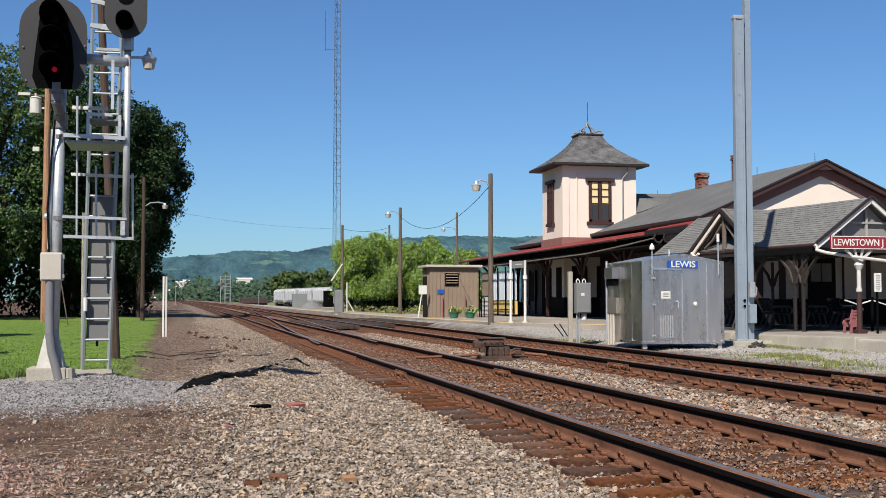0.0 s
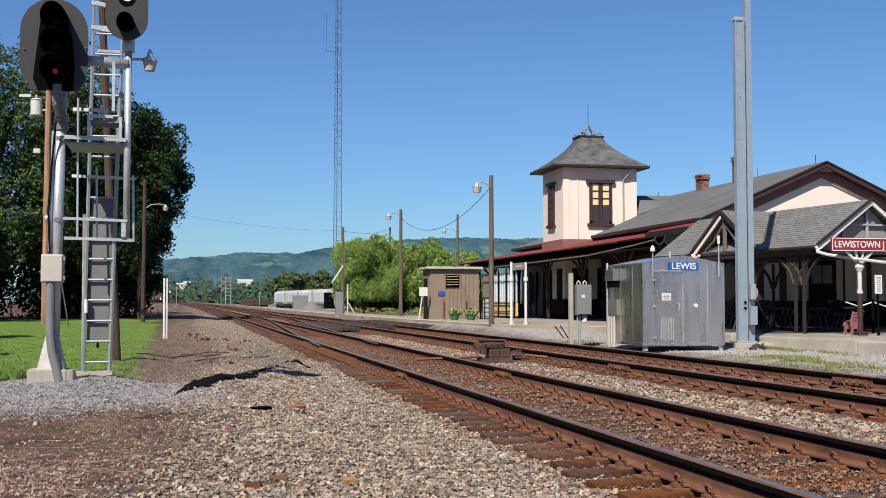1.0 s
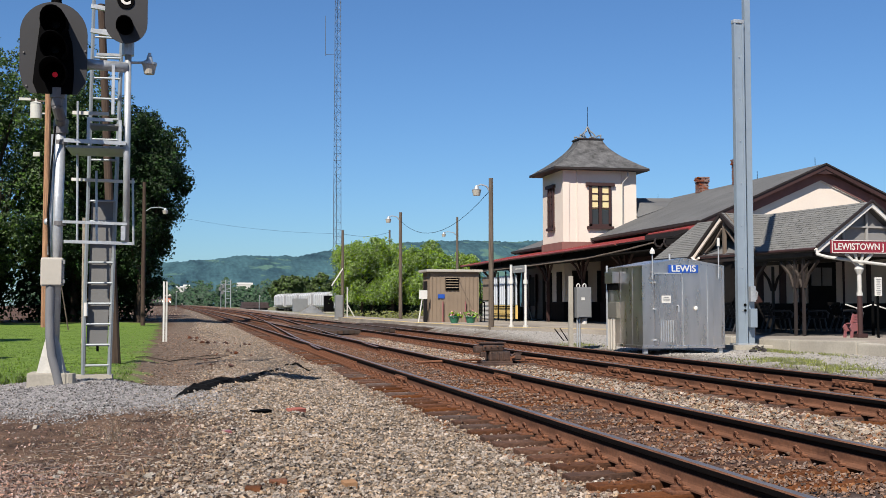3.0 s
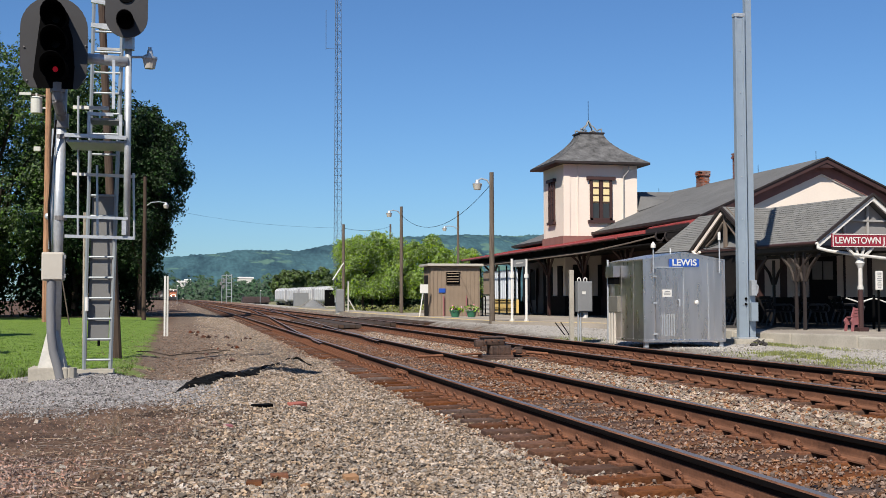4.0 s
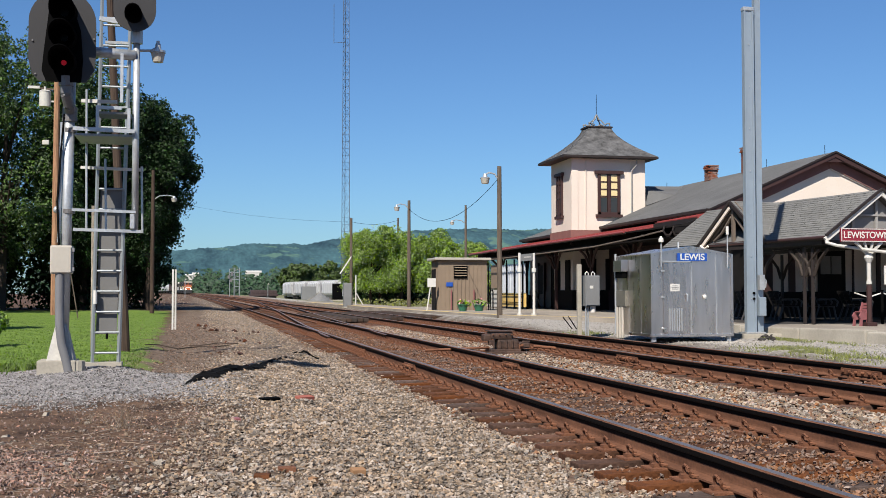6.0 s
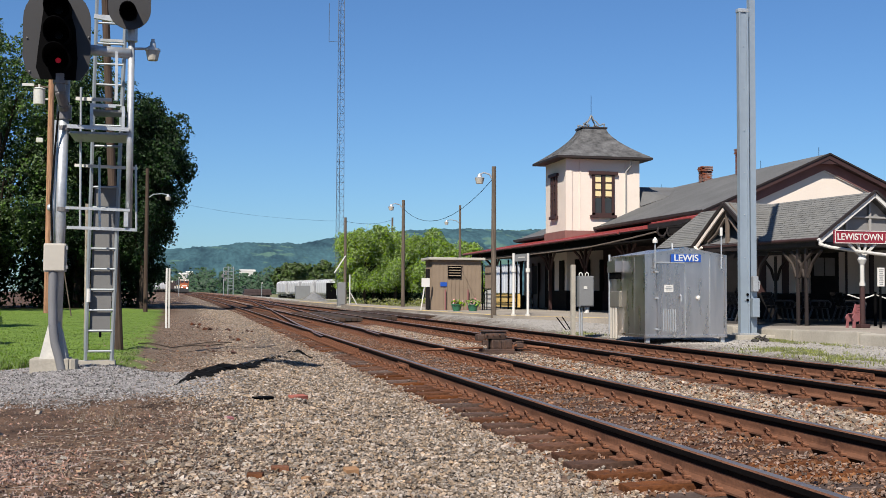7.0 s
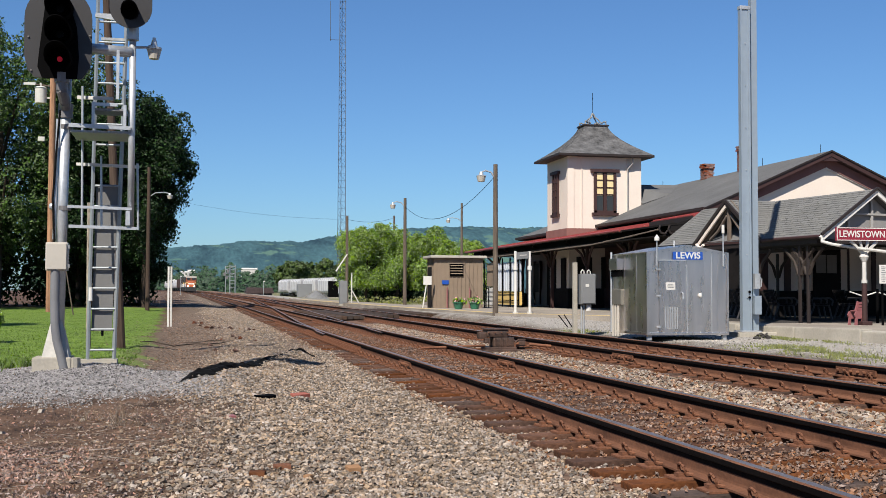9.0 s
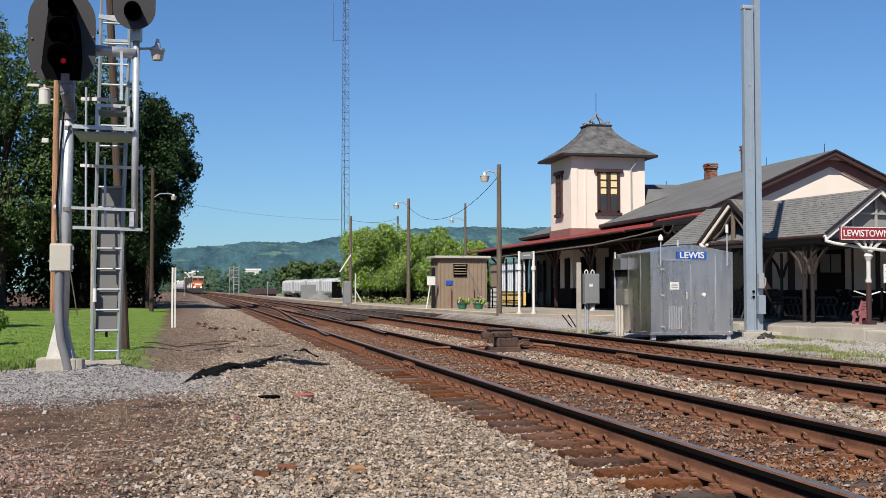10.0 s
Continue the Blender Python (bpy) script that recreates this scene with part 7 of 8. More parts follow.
def build_lawn():
    """Short grass blades on the lawn, denser near its edge, and weeds in the right-hand gravel."""
    r = random.Random(61)
    rnd = np.random.default_rng(61)

    def blades(name, spots, h, w, material, label):
        n = len(spots)
        a = rnd.random(n) * 6.283
        hh = h * rnd.uniform(0.5, 1.4, n)
        side = np.stack([np.cos(a), np.sin(a), 0 * a], 1) * w * rnd.uniform(0.6, 1.4, n)[:, None]
        lean = np.stack([rnd.normal(0, 0.4, n), rnd.normal(0, 0.4, n), np.ones(n)], 1) * hh[:, None]
        v = np.stack([spots - side, spots + side, spots + lean], 1).reshape(-1, 3)
        ob = new(name, raw(name, v, np.arange(3 * n).reshape(-1, 3), material))
        tagged(ob, label, "grass", kind="stuff")
    pts = []
    while len(pts) < 34000:
        y = 17.5 + 50 * r.random() ** 2.2
        x = -0.23 * y - 1 + r.random() * (0.23 * y)
        edge = -0.35 - 0.018 * y + 0.45 * noise.noise((x * 0.7, y * 0.4, 9.0))
        if x < edge and y < 76 and (y > 18.2 + 0.5 * noise.noise((x, y, 4.0)) or r.random() < 0.1):
            pts.append((x, y, height(x, y) - 0.005))
    pts = np.array(pts)
    blades("lawn_grass", pts, 0.030, 0.010, M["grass"], "mown green lawn grass in sun and shade")
    pts = []
    while len(pts) < 5200:
        cx, cy, sx, sy = r.choice(((10.75, 18.9, 0.40, 0.7), (10.75, 18.3, 0.35, 0.8), (10.4, 17.4, 0.28, 0.7), (10.25, 15.9, 0.16, 0.35), (12.85, 22.0, 0.14, 0.9), (12.8, 23.0, 0.12, 0.5)))
        x, y = r.gauss(cx, sx), r.gauss(cy, sy)
        if x < 9.75 or inside_platform(x + 0.1, y) or noise.noise((x * 2.3, y * 1.4, 2.0)) < -0.12:
            continue
        pts.append((x, y, height(x, y)))
    for _ in range(900):
        a = (r.gauss(9.9, 0.25), r.gauss(28.2, 0.7))
        pts.append((*a, height(*a)))
    for _ in range(9000):
        x, y = r.uniform(12.8, 24), r.uniform(64, 96)
        if noise.noise((x * 0.5, y * 0.2, 8.0)) > -0.15:
            pts.append((x, y, height(x, y)))
    blades("gravel_weeds", np.array(pts), 0.045, 0.009, M["weedgreen"], "yellow-green weeds growing in the gravel")
    pts = []
    for _ in range(1500):
        x, y = r.gauss(-3.2, 0.5), r.gauss(17.6, 0.3)
        pts.append((x, y, height(x, y)))
    blades("grass_tuft", np.array(pts), 0.12, 0.012, M["grass"], "long grass tufts beside the signal footing")


M["weedgreen"] = mat("yellow_green_weed", (0.205, 0.222, 0.075), 0.8, vary=0.3, per="island", amount=0.4, bump=0)


# ---- distance ----


def build_distance():
    rnd = np.random.default_rng(70)
    # Distance haze is painted into the bluish base colours of woods and fields.
    m = mat("wooded_hillside_haze", (0.021, 0.066, 0.103), 0.95, vary=0.45, tint=(0.047, 0.106, 0.122), scale=0.02, fine=0.16, bump=0.0, stretch=(1, 0.15, 1))
    n, l = m.node_tree.nodes, m.node_tree.links     # mown fields between the woods
    bs = n["Principled BSDF"]
    fld, edge, mx = n.new("ShaderNodeTexNoise"), n.new("ShaderNodeMapRange"), n.new("ShaderNodeMix")
    pos, mp = n.new("ShaderNodeTexCoord"), n.new("ShaderNodeMapping")
    mp.inputs["Scale"].default_value = (0.014, 0.005, 0.05)
    l.new(pos.outputs["Object"], mp.inputs["Vector"])
    l.new(mp.outputs[0], fld.inputs["Vector"])
    fld.inputs["Scale"].default_value, fld.inputs["Detail"].default_value = 1.0, 3
    edge.inputs["From Min"].default_value, edge.inputs["From Max"].default_value = 0.60, 0.64
    l.new(fld.outputs["Fac"], edge.inputs["Value"])
    mx.data_type = "RGBA"
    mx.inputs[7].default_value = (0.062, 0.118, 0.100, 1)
    l.new(bs.inputs["Base Color"].links[0].from_socket, mx.inputs[6])
    l.new(edge.outputs[0], mx.inputs[0])
    l.new(mx.outputs[2], bs.inputs["Base Color"])
    for nm, y, h0, amp, sd in (("hill", 2250, 107, 16, 1.0), ("hill", 1950, 34, 14, 5.0)):
        xs, ts = np.linspace(-0.13 * y, 0.5 * y, 380), np.linspace(0, 1, 46)
        v, w = [], len(xs)
        for t in ts:
            for x in xs:
                top = h0 + 0.35 * amp * noise.noise((x * 0.0036, sd, 0.0)) + 0.25 * amp * noise.noise((x * 0.013, sd, 3.0))
                if y > 2000:
                    top += 0.068 * (min(x, 620) + 50) + 5 * math.exp(-((x - 332) / 55) ** 2) - 5 * math.exp(-((x - 262) / 20) ** 2) + 14 * step(330, 600, x) + 0.012 * max(0, x - 620)
                z = -8 + (top + 8) * math.sin(t * math.pi * 0.55) / 0.988
                z += 6.0 * noise.noise((x * 0.012, t * 6, sd)) * min(1, t * 4) + 4.2 * noise.noise((x * 0.05, t * 30, sd + 2)) + 3.6 * noise.noise((x * 0.16, t * 80, sd + 4))
                v.append((x, y + t * 700 + 90 * noise.noise((x * 0.004, t * 2, sd)), z))
        f = [(j * w + i, j * w + i + 1, (j + 1) * w + i + 1, (j + 1) * w + i) for j in range(len(ts) - 1) for i in range(w - 1)]
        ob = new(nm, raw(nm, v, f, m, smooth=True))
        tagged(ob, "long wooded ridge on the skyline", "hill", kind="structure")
    # an unseen ridge behind the camera, added to block the horizon's glow
    v, w = [], 120
    for t in np.linspace(0, 1, 14):
        for x in np.linspace(-1600, 1600, w):
            top = 62 + 10 * noise.noise((x * 0.004, 8.0, 0.0)) + 4 * noise.noise((x * 0.03, 8.0, 3.0))
            v.append((x, -330 - t * 260 + 0.00012 * x * x, -4 + (top + 4) * math.sin(t * math.pi * 0.5) + 3 * noise.noise((x * 0.05, t * 9, 4.0))))
    f = [(j * w + i, j * w + i + 1, (j + 1) * w + i + 1, (j + 1) * w + i) for j in range(13) for i in range(w - 1)]
    tagged(new("hill", raw("hill", v, f, m, smooth=True)), "unseen ridge added to block the low sky behind the camera", "hill", kind="structure")
    # far woods across the valley
    ls = []
    for i in range(560):
        y = rnd.uniform(560, 1000)
        x = rnd.uniform(-0.14 * y, 0.16 * y)
        h = rnd.uniform(11, 24) * (0.7 + 0.5 * (y - 560) / 440)
        if abs(x / y - 0.047) < 0.013 or abs(x / y + 0.005) < 0.012:      # clearings before the pale buildings
            h = min(h, (0.0215 if x > 10 else 0.0170) * y)
        ls += [(x, y, h * 0.45 - 1, h * 0.5, h * 0.5, h * 0.55), (x + rnd.normal(0, 3), y, h * 0.6, h * 0.3, h * 0.3, h * 0.35)]
    for cx, h in ((46.5, 18.3), (-5.0, 15.8)):      # a belt of trees before the pale buildings
        for k in range(11):
            ls.append((cx + (k - 5) * 2.3, 978 + 4 * (k % 3), h * 0.45 - 1, 3.0, 3.0, h * 0.55))
    p, d = sprays(rnd, ls, 62000, 12, 1.6)
    ob = new("far_woods", leaf_mesh("far_woods", p, rnd, 0.76, M["leaf_far"], d * 0.5 + [0.0, -1.0, 1.0], 0.8, 0.1))
    tagged(ob, "hazy green woods across the valley", "woods", kind="stuff")
    # trees behind the hopper cars
    for x, y, h, r, sd in ((29, 330, 13.5, (7, 6, 6), 51), (38, 335, 12.5, (8, 6, 6), 52), (48, 330, 12, (8, 6, 6), 53), (58, 335, 11.5, (8, 6, 6), 54)):
        tree((x * 1.2, y * 1.2, -0.8), h * 1.04, (r[0] * 1.2, r[1] * 1.2, r[2] * 1.06), sd, 12000, 0.5, M["leaf_mid"], "rounded dark tree behind parked hopper cars", 30, 0.1, "trees behind the hoppers", 0.35)
    # pale buildings in the valley
    for x, y, w, h, z in ((47.5, 1072, 14, 2.4, 19.4), (45.0, 1060, 8, 2.2, 13.6), (-8.0, 1070, 7, 2.6, 16.0), (-2.5, 1074, 6, 2.2, 17.6)):
        b = thing("valley_building", (x, y - 70, -6), "pale low building far across the valley", "building", "pale valley buildings")
        part("wall", box((0, 0, (z + 6) / 2), (w, 6, z + 6 + h)), M["offwhite"], b)
        part("roof", slab([(-w / 2, -3.3, z + 6 + h / 2), (w / 2, -3.3, z + 6 + h / 2), (w / 2, 0, z + 7 + h / 2), (-w / 2, 0, z + 7 + h / 2)], 0.2), M["white"], b)
    build_lattice_tower()
    build_far_signal()
    build_hoppers()
    build_left_poles()


def build_lattice_tower():
    t = thing("radio_tower", (20.6, 160.0, 0.0), "tall slender steel lattice radio tower", "radio tower")
    H, w0, w1 = 62.0, 0.70, 0.38
    for k in range(3):
        a = radians(90 + 120 * k)
        part("leg", rod((w0 * math.cos(a), w0 * math.sin(a), 0), (w1 * math.cos(a), w1 * math.sin(a), H), 0.042, seg=6), M["steelblue"], t)
    n = 62
    for k in range(3):
        bm = bmesh.new()
        for i in range(n):
            z0, z1 = H * i / n, H * (i + 1) / n
            r0, r1 = w0 + (w1 - w0) * i / n, w0 + (w1 - w0) * (i + 1) / n
            a, b = radians(90 + 120 * k), radians(210 + 120 * k)
            if i % 2:
                a, b = b, a
            rod((r0 * math.cos(a), r0 * math.sin(a), z0), (r1 * math.cos(b), r1 * math.sin(b), z1), 0.019, bm, seg=4)
            rod((r0 * math.cos(a), r0 * math.sin(a), z0), (r0 * math.cos(b), r0 * math.sin(b), z0), 0.016, bm, seg=4)
        part("bracing", bm, M["steelblue"], t)
    part("aerial", rod((-1.75, 0, 37.2), (-1.75, 0, 43), 0.04, seg=5), M["steelblue"], t)
    part("aerial_arm", rod((0, 0, 37.4), (-1.75, 0, 37.4), 0.03, seg=5), M["steelblue"], t)


def build_far_signal():
    s = thing("far_signal_mast", (7.9, 245.0, 0.4), "distant galvanised signal mast with ladder and cage", "railway signal")
    for x in (-0.35, 0.75):
        part("mast", rod((x, 0, 0), (x, 0, 6.3), 0.1, seg=8), M["ladder"], s)
    part("mast", rod((-1.3, 0, 0), (-1.3, 0, 6.0), 0.08, seg=8), M["ladder"], s)
    for i in range(7):
        part("cage_bar", bar((-0.4 if i < 3 else -1.35, 0, 1.5 + i * 0.75), (0.8, 0, 1.5 + i * 0.75), 0.1, 0.1), M["ladder"], s)
    for z in (3.75, 5.25):
        part("cage_brace", bar((-1.3, 0, z), (0.75, 0, z + 0.75), 0.06, 0.06), M["ladder"], s)
    for x, z in ((-0.8, 4.9), (-1.5, 4.3), (-1.0, 3.6)):
        part("head", plate(stadium(0.5, 0.8), (1, 0, 0), (0, 0, 1), (x, -0.2, z), 0.1), M["greyclamp"], s)
    for x, y, h in ((-2.6, 232, 3.8), (14.2, 236, 2.9)):
        q = thing("lamp_pole", (x, y, 0.2), "small distant pale lamp pole", "lamp pole")
        part("shaft", rod((0, 0, 0), (0, 0, h), 0.07, seg=6), M["ladder"], q)
        part("lamp_head", ball((0.1, 0, h), 0.2, s=(1, 1, 0.6)), M["white"], q)


def build_hoppers():
    def car(at, label, rz):
        h = thing("hopper_car", at, label, "freight car", "parked hopper cars", rz)
        prof = [(-1.4, 1.2), (1.4, 1.2), (1.6, 1.6), (1.6, 3.75), (1.35, 4.15), (0.8, 4.35), (-0.8, 4.35), (-1.35, 4.15), (-1.6, 3.75), (-1.6, 1.6)]
        part("body", plate(prof, (1, 0, 0), (0, 0, 1), (0, 6.7, 0), 13.4), M["hopper"], h)
        for s in (-1, 1):
            part("end_slope", slab([(-1.5, s * 6.7, 3.6), (1.5, s * 6.7, 3.6), (1.2, s * 7.7, 1.4), (-1.2, s * 7.7, 1.4)], 0.08), M["greypaint2"], h)
            part("ladder", box((-1.3, s * 7.4, 2.6), (0.4, 0.06, 2.8)), M["greypaint2"], h)
        for i in range(7):
            y = -6.5 + i * 2.17
            part("rib", plate([(a * 1.04, b * 1.01) for a, b in prof], (1, 0, 0), (0, 0, 1), (0, y + 0.08, 0), 0.14), M["greypaint2"], h)
        part("running_board", box((0, 0, 4.42), (1.2, 14.8, 0.08)), M["hopper"], h)
        for s in (-1, 1):
            part("end_platform", box((0, s * 8.0, 1.2), (2.8, 1.4, 0.2)), M["hopper"], h)
            part("truck", box((0, s * 6.6, 0.55), (2.2, 2.4, 0.4)), M["locoblack"], h)
            for d in (-0.85, 0.85):
                part("axle", rod((-0.95, s * 6.6 + d, 0.46), (0.95, s * 6.6 + d, 0.46), 0.46, seg=16), M["locoblack"], h)
            for k in range(2):
                part("discharge_gate", box((0, s * (1.6 + 2.2 * k), 0.95), (1.6, 1.2, 0.7)), M["hopper"], h)
        return h
    first = car((29.0, 241.8, -0.42), "pale grey covered hopper car parked on a siding", 5.5)
    for i in range(1, 4):
        copy_thing(first, pose(29.0 - 1.63 * i, 241.8 + 16.9 * i, -0.42 + 0.04 * i, 0, 0, 5.5))
    for i in range(4):
        g = thing("flat_wagon", (13.5 + i * 1.6, 272 + i * 6, -0.35), "dark low wagon far down the yard", "freight car", "dark far wagons")
        part("deck", box((0, 0, 1.1), (3.0, 8, 0.5), bevel=0.05), M["darkwagon"], g)
        part("load", box((0, 0, 1.8), (2.6, 7, 1.0), bevel=0.2), M["darkwagon"], g)
        for d in (-2.8, 2.8):
            part("truck", box((0, d, 0.45), (2.2, 1.8, 0.9), bevel=0.1), M["locoblack"], g)


M["palewood"] = mat("pale_weathered_wood", (0.20, 0.165, 0.125), 0.85, vary=0.5, tint=(0.36, 0.31, 0.25), scale=4, fine=12, bump=0.3, stretch=(4, 4, 1))
M["greypaint2"] = mat("hopper_rib_paint", (0.33, 0.33, 0.34), 0.55, vary=0.1, bump=0.03)
M["darkwagon"] = mat("rusty_dark_wagon", (0.07, 0.05, 0.05), 0.8, vary=0.3, bump=0.1)


def build_left_poles():
    p = utility_pole("utility_pole", (-7.62, 63.8, -0.1), 13.2, 0.2, "orange-brown wooden utility pole with transformers", M["pole_new"])
    for z, dx in ((11.35, -0.62), (5.0, 0.0)):
        if dx:
            part("transformer", rod((dx, 0, z), (dx, 0, z + 0.85), 0.3, seg=24), M["offwhite"], p, "pale grey transformer can")
            part("bushing", rod((dx, 0, z + 0.85), (dx, 0, z + 1.1), 0.06), M["offwhite"], p)
            part("tank_lid", rod((dx, 0, z + 0.83), (dx, 0, z + 0.9), 0.33, r2=0.24, seg=24), M["offwhite"], p)
            part("hanger", bar((dx, 0, z + 0.3), (0, 0, z + 0.3), 0.08, 0.08), M["offwhite"], p)
    part("crossarm", bar((-1.5, 0, 12.4), (-0.9, 0, 12.4), 0.12, 0.14), M["offwhite"], p)
    part("arm_strut", bar((-1.0, 0, 12.38), (0, 0, 12.3), 0.06, 0.08), M["pole"], p)
    part("insulator", box((-0.55, 0, 9.4), (0.35, 0.2, 0.25), bevel=0.04), M["offwhite"], p)
    lean = utility_pole("utility_pole", (-1.49, 24.5, -0.12), 7.6, 0.10, "dark brown wooden pole behind the ladder", M["pole_shaded"])
    lean.matrix_basis = pose(-1.49, 24.5, -0.12, 0, -3.0, 0)
    utility_pole("lamp_pole", (-2.85, 73.0, -0.1), 9.0, 0.14, "dark brown wooden pole with a curved lamp arm", M["pole_shaded"], (1.3, 1.75))
    q = thing("white_post", (-0.78, 38.3, -0.12), "tall white twin marker post by the track", "post")
    part("post", box((-0.045, 0, 1.0), (0.06, 0.06, 2.0), bevel=0.01), M["white"], q)
    part("post", box((0.045, 0.02, 1.0), (0.06, 0.06, 2.0), bevel=0.01), M["offwhite"], q)
    part("reflector", ball((0.14, 0, 1.55), 0.03, s=(1, 0.5, 1.2)), M["white"], q)
    gp = thing("thin_pole", (-2.1, 24.0, -0.12), "thin pale weathered pole on the lawn", "pole")
    part("shaft", rod((0, 0, 0), (-0.02, 0, 3.0), 0.05, r2=0.04, seg=10), M["palewood"], gp)
    st = thing("guy_stake", (-5.6, 56, -0.1), "thin leaning pale guy rod on the lawn", "stake")
    part("rod", rod((0, 0, 0), (-0.35, 0, 2.1), 0.03), M["pole"], st)

# ---- the train ----
VEHICLES = []


def wheels(parent, ys, r=0.5):
    for y in ys:
        part("axle", rod((-0.8, y, r), (0.8, y, r), r, seg=18), M["locoblack"], parent)


def locomotive(label, nose, body, roof, back):
    """A hood locomotive 22 m long whose nose points to -y; origin at railhead in the middle."""
    t = thing("locomotive", (0, 0, 0), label, "locomotive", "train")
    part("underframe", box((0, 0, 1.35), (3.0, 21.6, 0.4), bevel=0.04), M["locoblack"], t)
    part("fuel_tank", box((0, 0, 0.8), (2.7, 5.5, 0.8), bevel=0.2), M["locoblack"], t)
    part("pilot", box((0, -10.7, 0.75), (2.9, 0.3, 1.1), bevel=0.05), M["locoblack"], t)
    part("nose_stripe", box((0, -10.52, 2.45), (1.7, 0.06, 0.4)), M["white"], t)
    for s in (-1, 1):
        part("truck", box((0, s * 6.6, 0.75), (2.4, 4.6, 0.5), bevel=0.06), M["locoblack"], t)
        wheels(t, [s * 6.6 + d for d in (-1.7, 0, 1.7)])
    part("short_hood", box((0, -9.4, 2.35), (2.0, 2.2, 1.6), bevel=0.2), nose, t, "short nose hood")
    cb = part("cab", box((0, -7.2, 3.0), (3.0, 2.4, 2.9), bevel=0.15), body, t, "cab with dark windscreens")
    part("cab_roof", box((0, -7.2, 4.42), (3.05, 2.55, 0.5), bevel=0.12), roof, cb, "cab roof")
    part("cab_stripe", box((0, -8.42, 2.7), (2.7, 0.04, 0.35)), M["yellow"], cb)
    for x in (-0.75, 0.75):
        part("windscreen", box((x, -8.42, 3.85), (1.05, 0.05, 0.62), bevel=0.02), M["glass"], cb)
    for s in (-1, 1):
        part("side_window", box((s * 1.5, -7.2, 3.8), (0.05, 1.6, 0.6), bevel=0.02), M["glass"], cb)
    for x in (-0.22, 0.22):
        part("headlight", rod((x, -8.46, 4.36), (x, -8.40, 4.36), 0.17, seg=14), M["headlight"], cb, "lit headlight")
    for x in (-0.9, 0.9):
        part("ditch_light", rod((x, -10.92, 1.75), (x, -10.82, 1.75), 0.17, seg=14), M["headlight"], t, "lit ditch light")
    part("long_hood", box((0, 2.2, 2.95), (1.9, 16.2, 2.8), bevel=0.12), back, t)
    part("radiator", box((0, 8.6, 4.1), (3.0, 3.0, 0.7), bevel=0.1), back, t)
    for i in range(4):
        part("roof_fan", rod((0, -2 + i * 2.2, 4.33), (0, -2 + i * 2.2, 4.5), 0.7, seg=14), M["locoblack"], t)
    for s in (-1, 1):
        for i in range(9):
            part("stanchion", rod((s * 1.45, -5 + i * 1.8, 1.5), (s * 1.45, -5 + i * 1.8, 2.5), 0.03, seg=5), M["white"], t)
        part("handrail", rod((s * 1.45, -5, 2.5), (s * 1.45, 9.6, 2.5), 0.025, seg=5), M["white"], t)
    return t


def freight_car(label, body, box_like):
    t = thing("freight_car", (0, 0, 0), label, "freight car", "train")
    if box_like:
        part("body", box((0, 0, 2.9), (3.0, 16.4, 3.4), bevel=0.06), body, t)
        for i in range(11):
            part("rib", box((0, -7.6 + i * 1.52, 2.9), (3.12, 0.12, 3.2)), body, t)
    else:
        prof = [(-1.35, 1.25), (1.35, 1.25), (1.58, 1.9), (1.6, 3.2), (1.4, 3.95), (0.8, 4.5), (-0.8, 4.5), (-1.4, 3.95), (-1.6, 3.2), (-1.58, 1.9)]
        part("body", plate(prof, (1, 0, 0), (0, 0, 1), (0, 8.0, 0), 16.0), body, t)
    part("underframe", box((0, 0, 1.15), (2.4, 17.4, 0.3)), M["locoblack"], t)
    for s in (-1, 1):
        part("truck", box((0, s * 6.6, 0.6), (2.2, 2.4, 0.4)), M["locoblack"], t)
        wheels(t, [s * 6.6 + d for d in (-0.85, 0.85)], 0.45)
    return t


M["dullorange"] = mat("grimy_locomotive_orange", (0.26, 0.075, 0.035), 0.5, vary=0.15, bump=0.02)


def build_train():
    VEHICLES.append((locomotive("orange locomotive with a pale cab roof and lit headlights", M["orange"], M["dullorange"], M["palebox"], M["locoblack"]), 0.0))
    VEHICLES.append((locomotive("dark locomotive coupled behind the leading one", M["locoblack"], M["locoblack"], M["locoblack"], M["locoblack"]), 22.6))
    VEHICLES.append((copy_thing(VEHICLES[1][0], pose(0, 0, 0)), 45.2))
    VEHICLES.append((freight_car("dark boxcar behind the locomotives", M["darkwagon"], True), 66.4))
    VEHICLES.append((copy_thing(VEHICLES[-1][0], pose(0, 0, 0)), 84.4))
    VEHICLES.append((copy_thing(VEHICLES[-1][0], pose(0, 0, 0)), 102.4))
    VEHICLES.append((freight_car("white covered hopper car in the train", M["hopper"], False), 120.4))
    for i in range(4):
        VEHICLES.append((copy_thing(VEHICLES[-1][0], pose(0, 0, 0)), 138.4 + 18.0 * i))


def train_front(t):
    """How far down the line the leading locomotive's middle is."""
    return 616.0 - 30.0 * t


def motions():
    for ob, back in VEHICLES:
        rows = []
        for i in range(11):
            t = float(i)
            y = train_front(t) + back
            x = TRACKS["near"] + bend(y)
            slope = bend(y + 1) - bend(y)
            rows.append((t, pose(x, y, railtop(TRACKS["near"], y), 0, 1.4, math.degrees(-math.atan(slope)))))
        walk(ob, rows)


build_train()

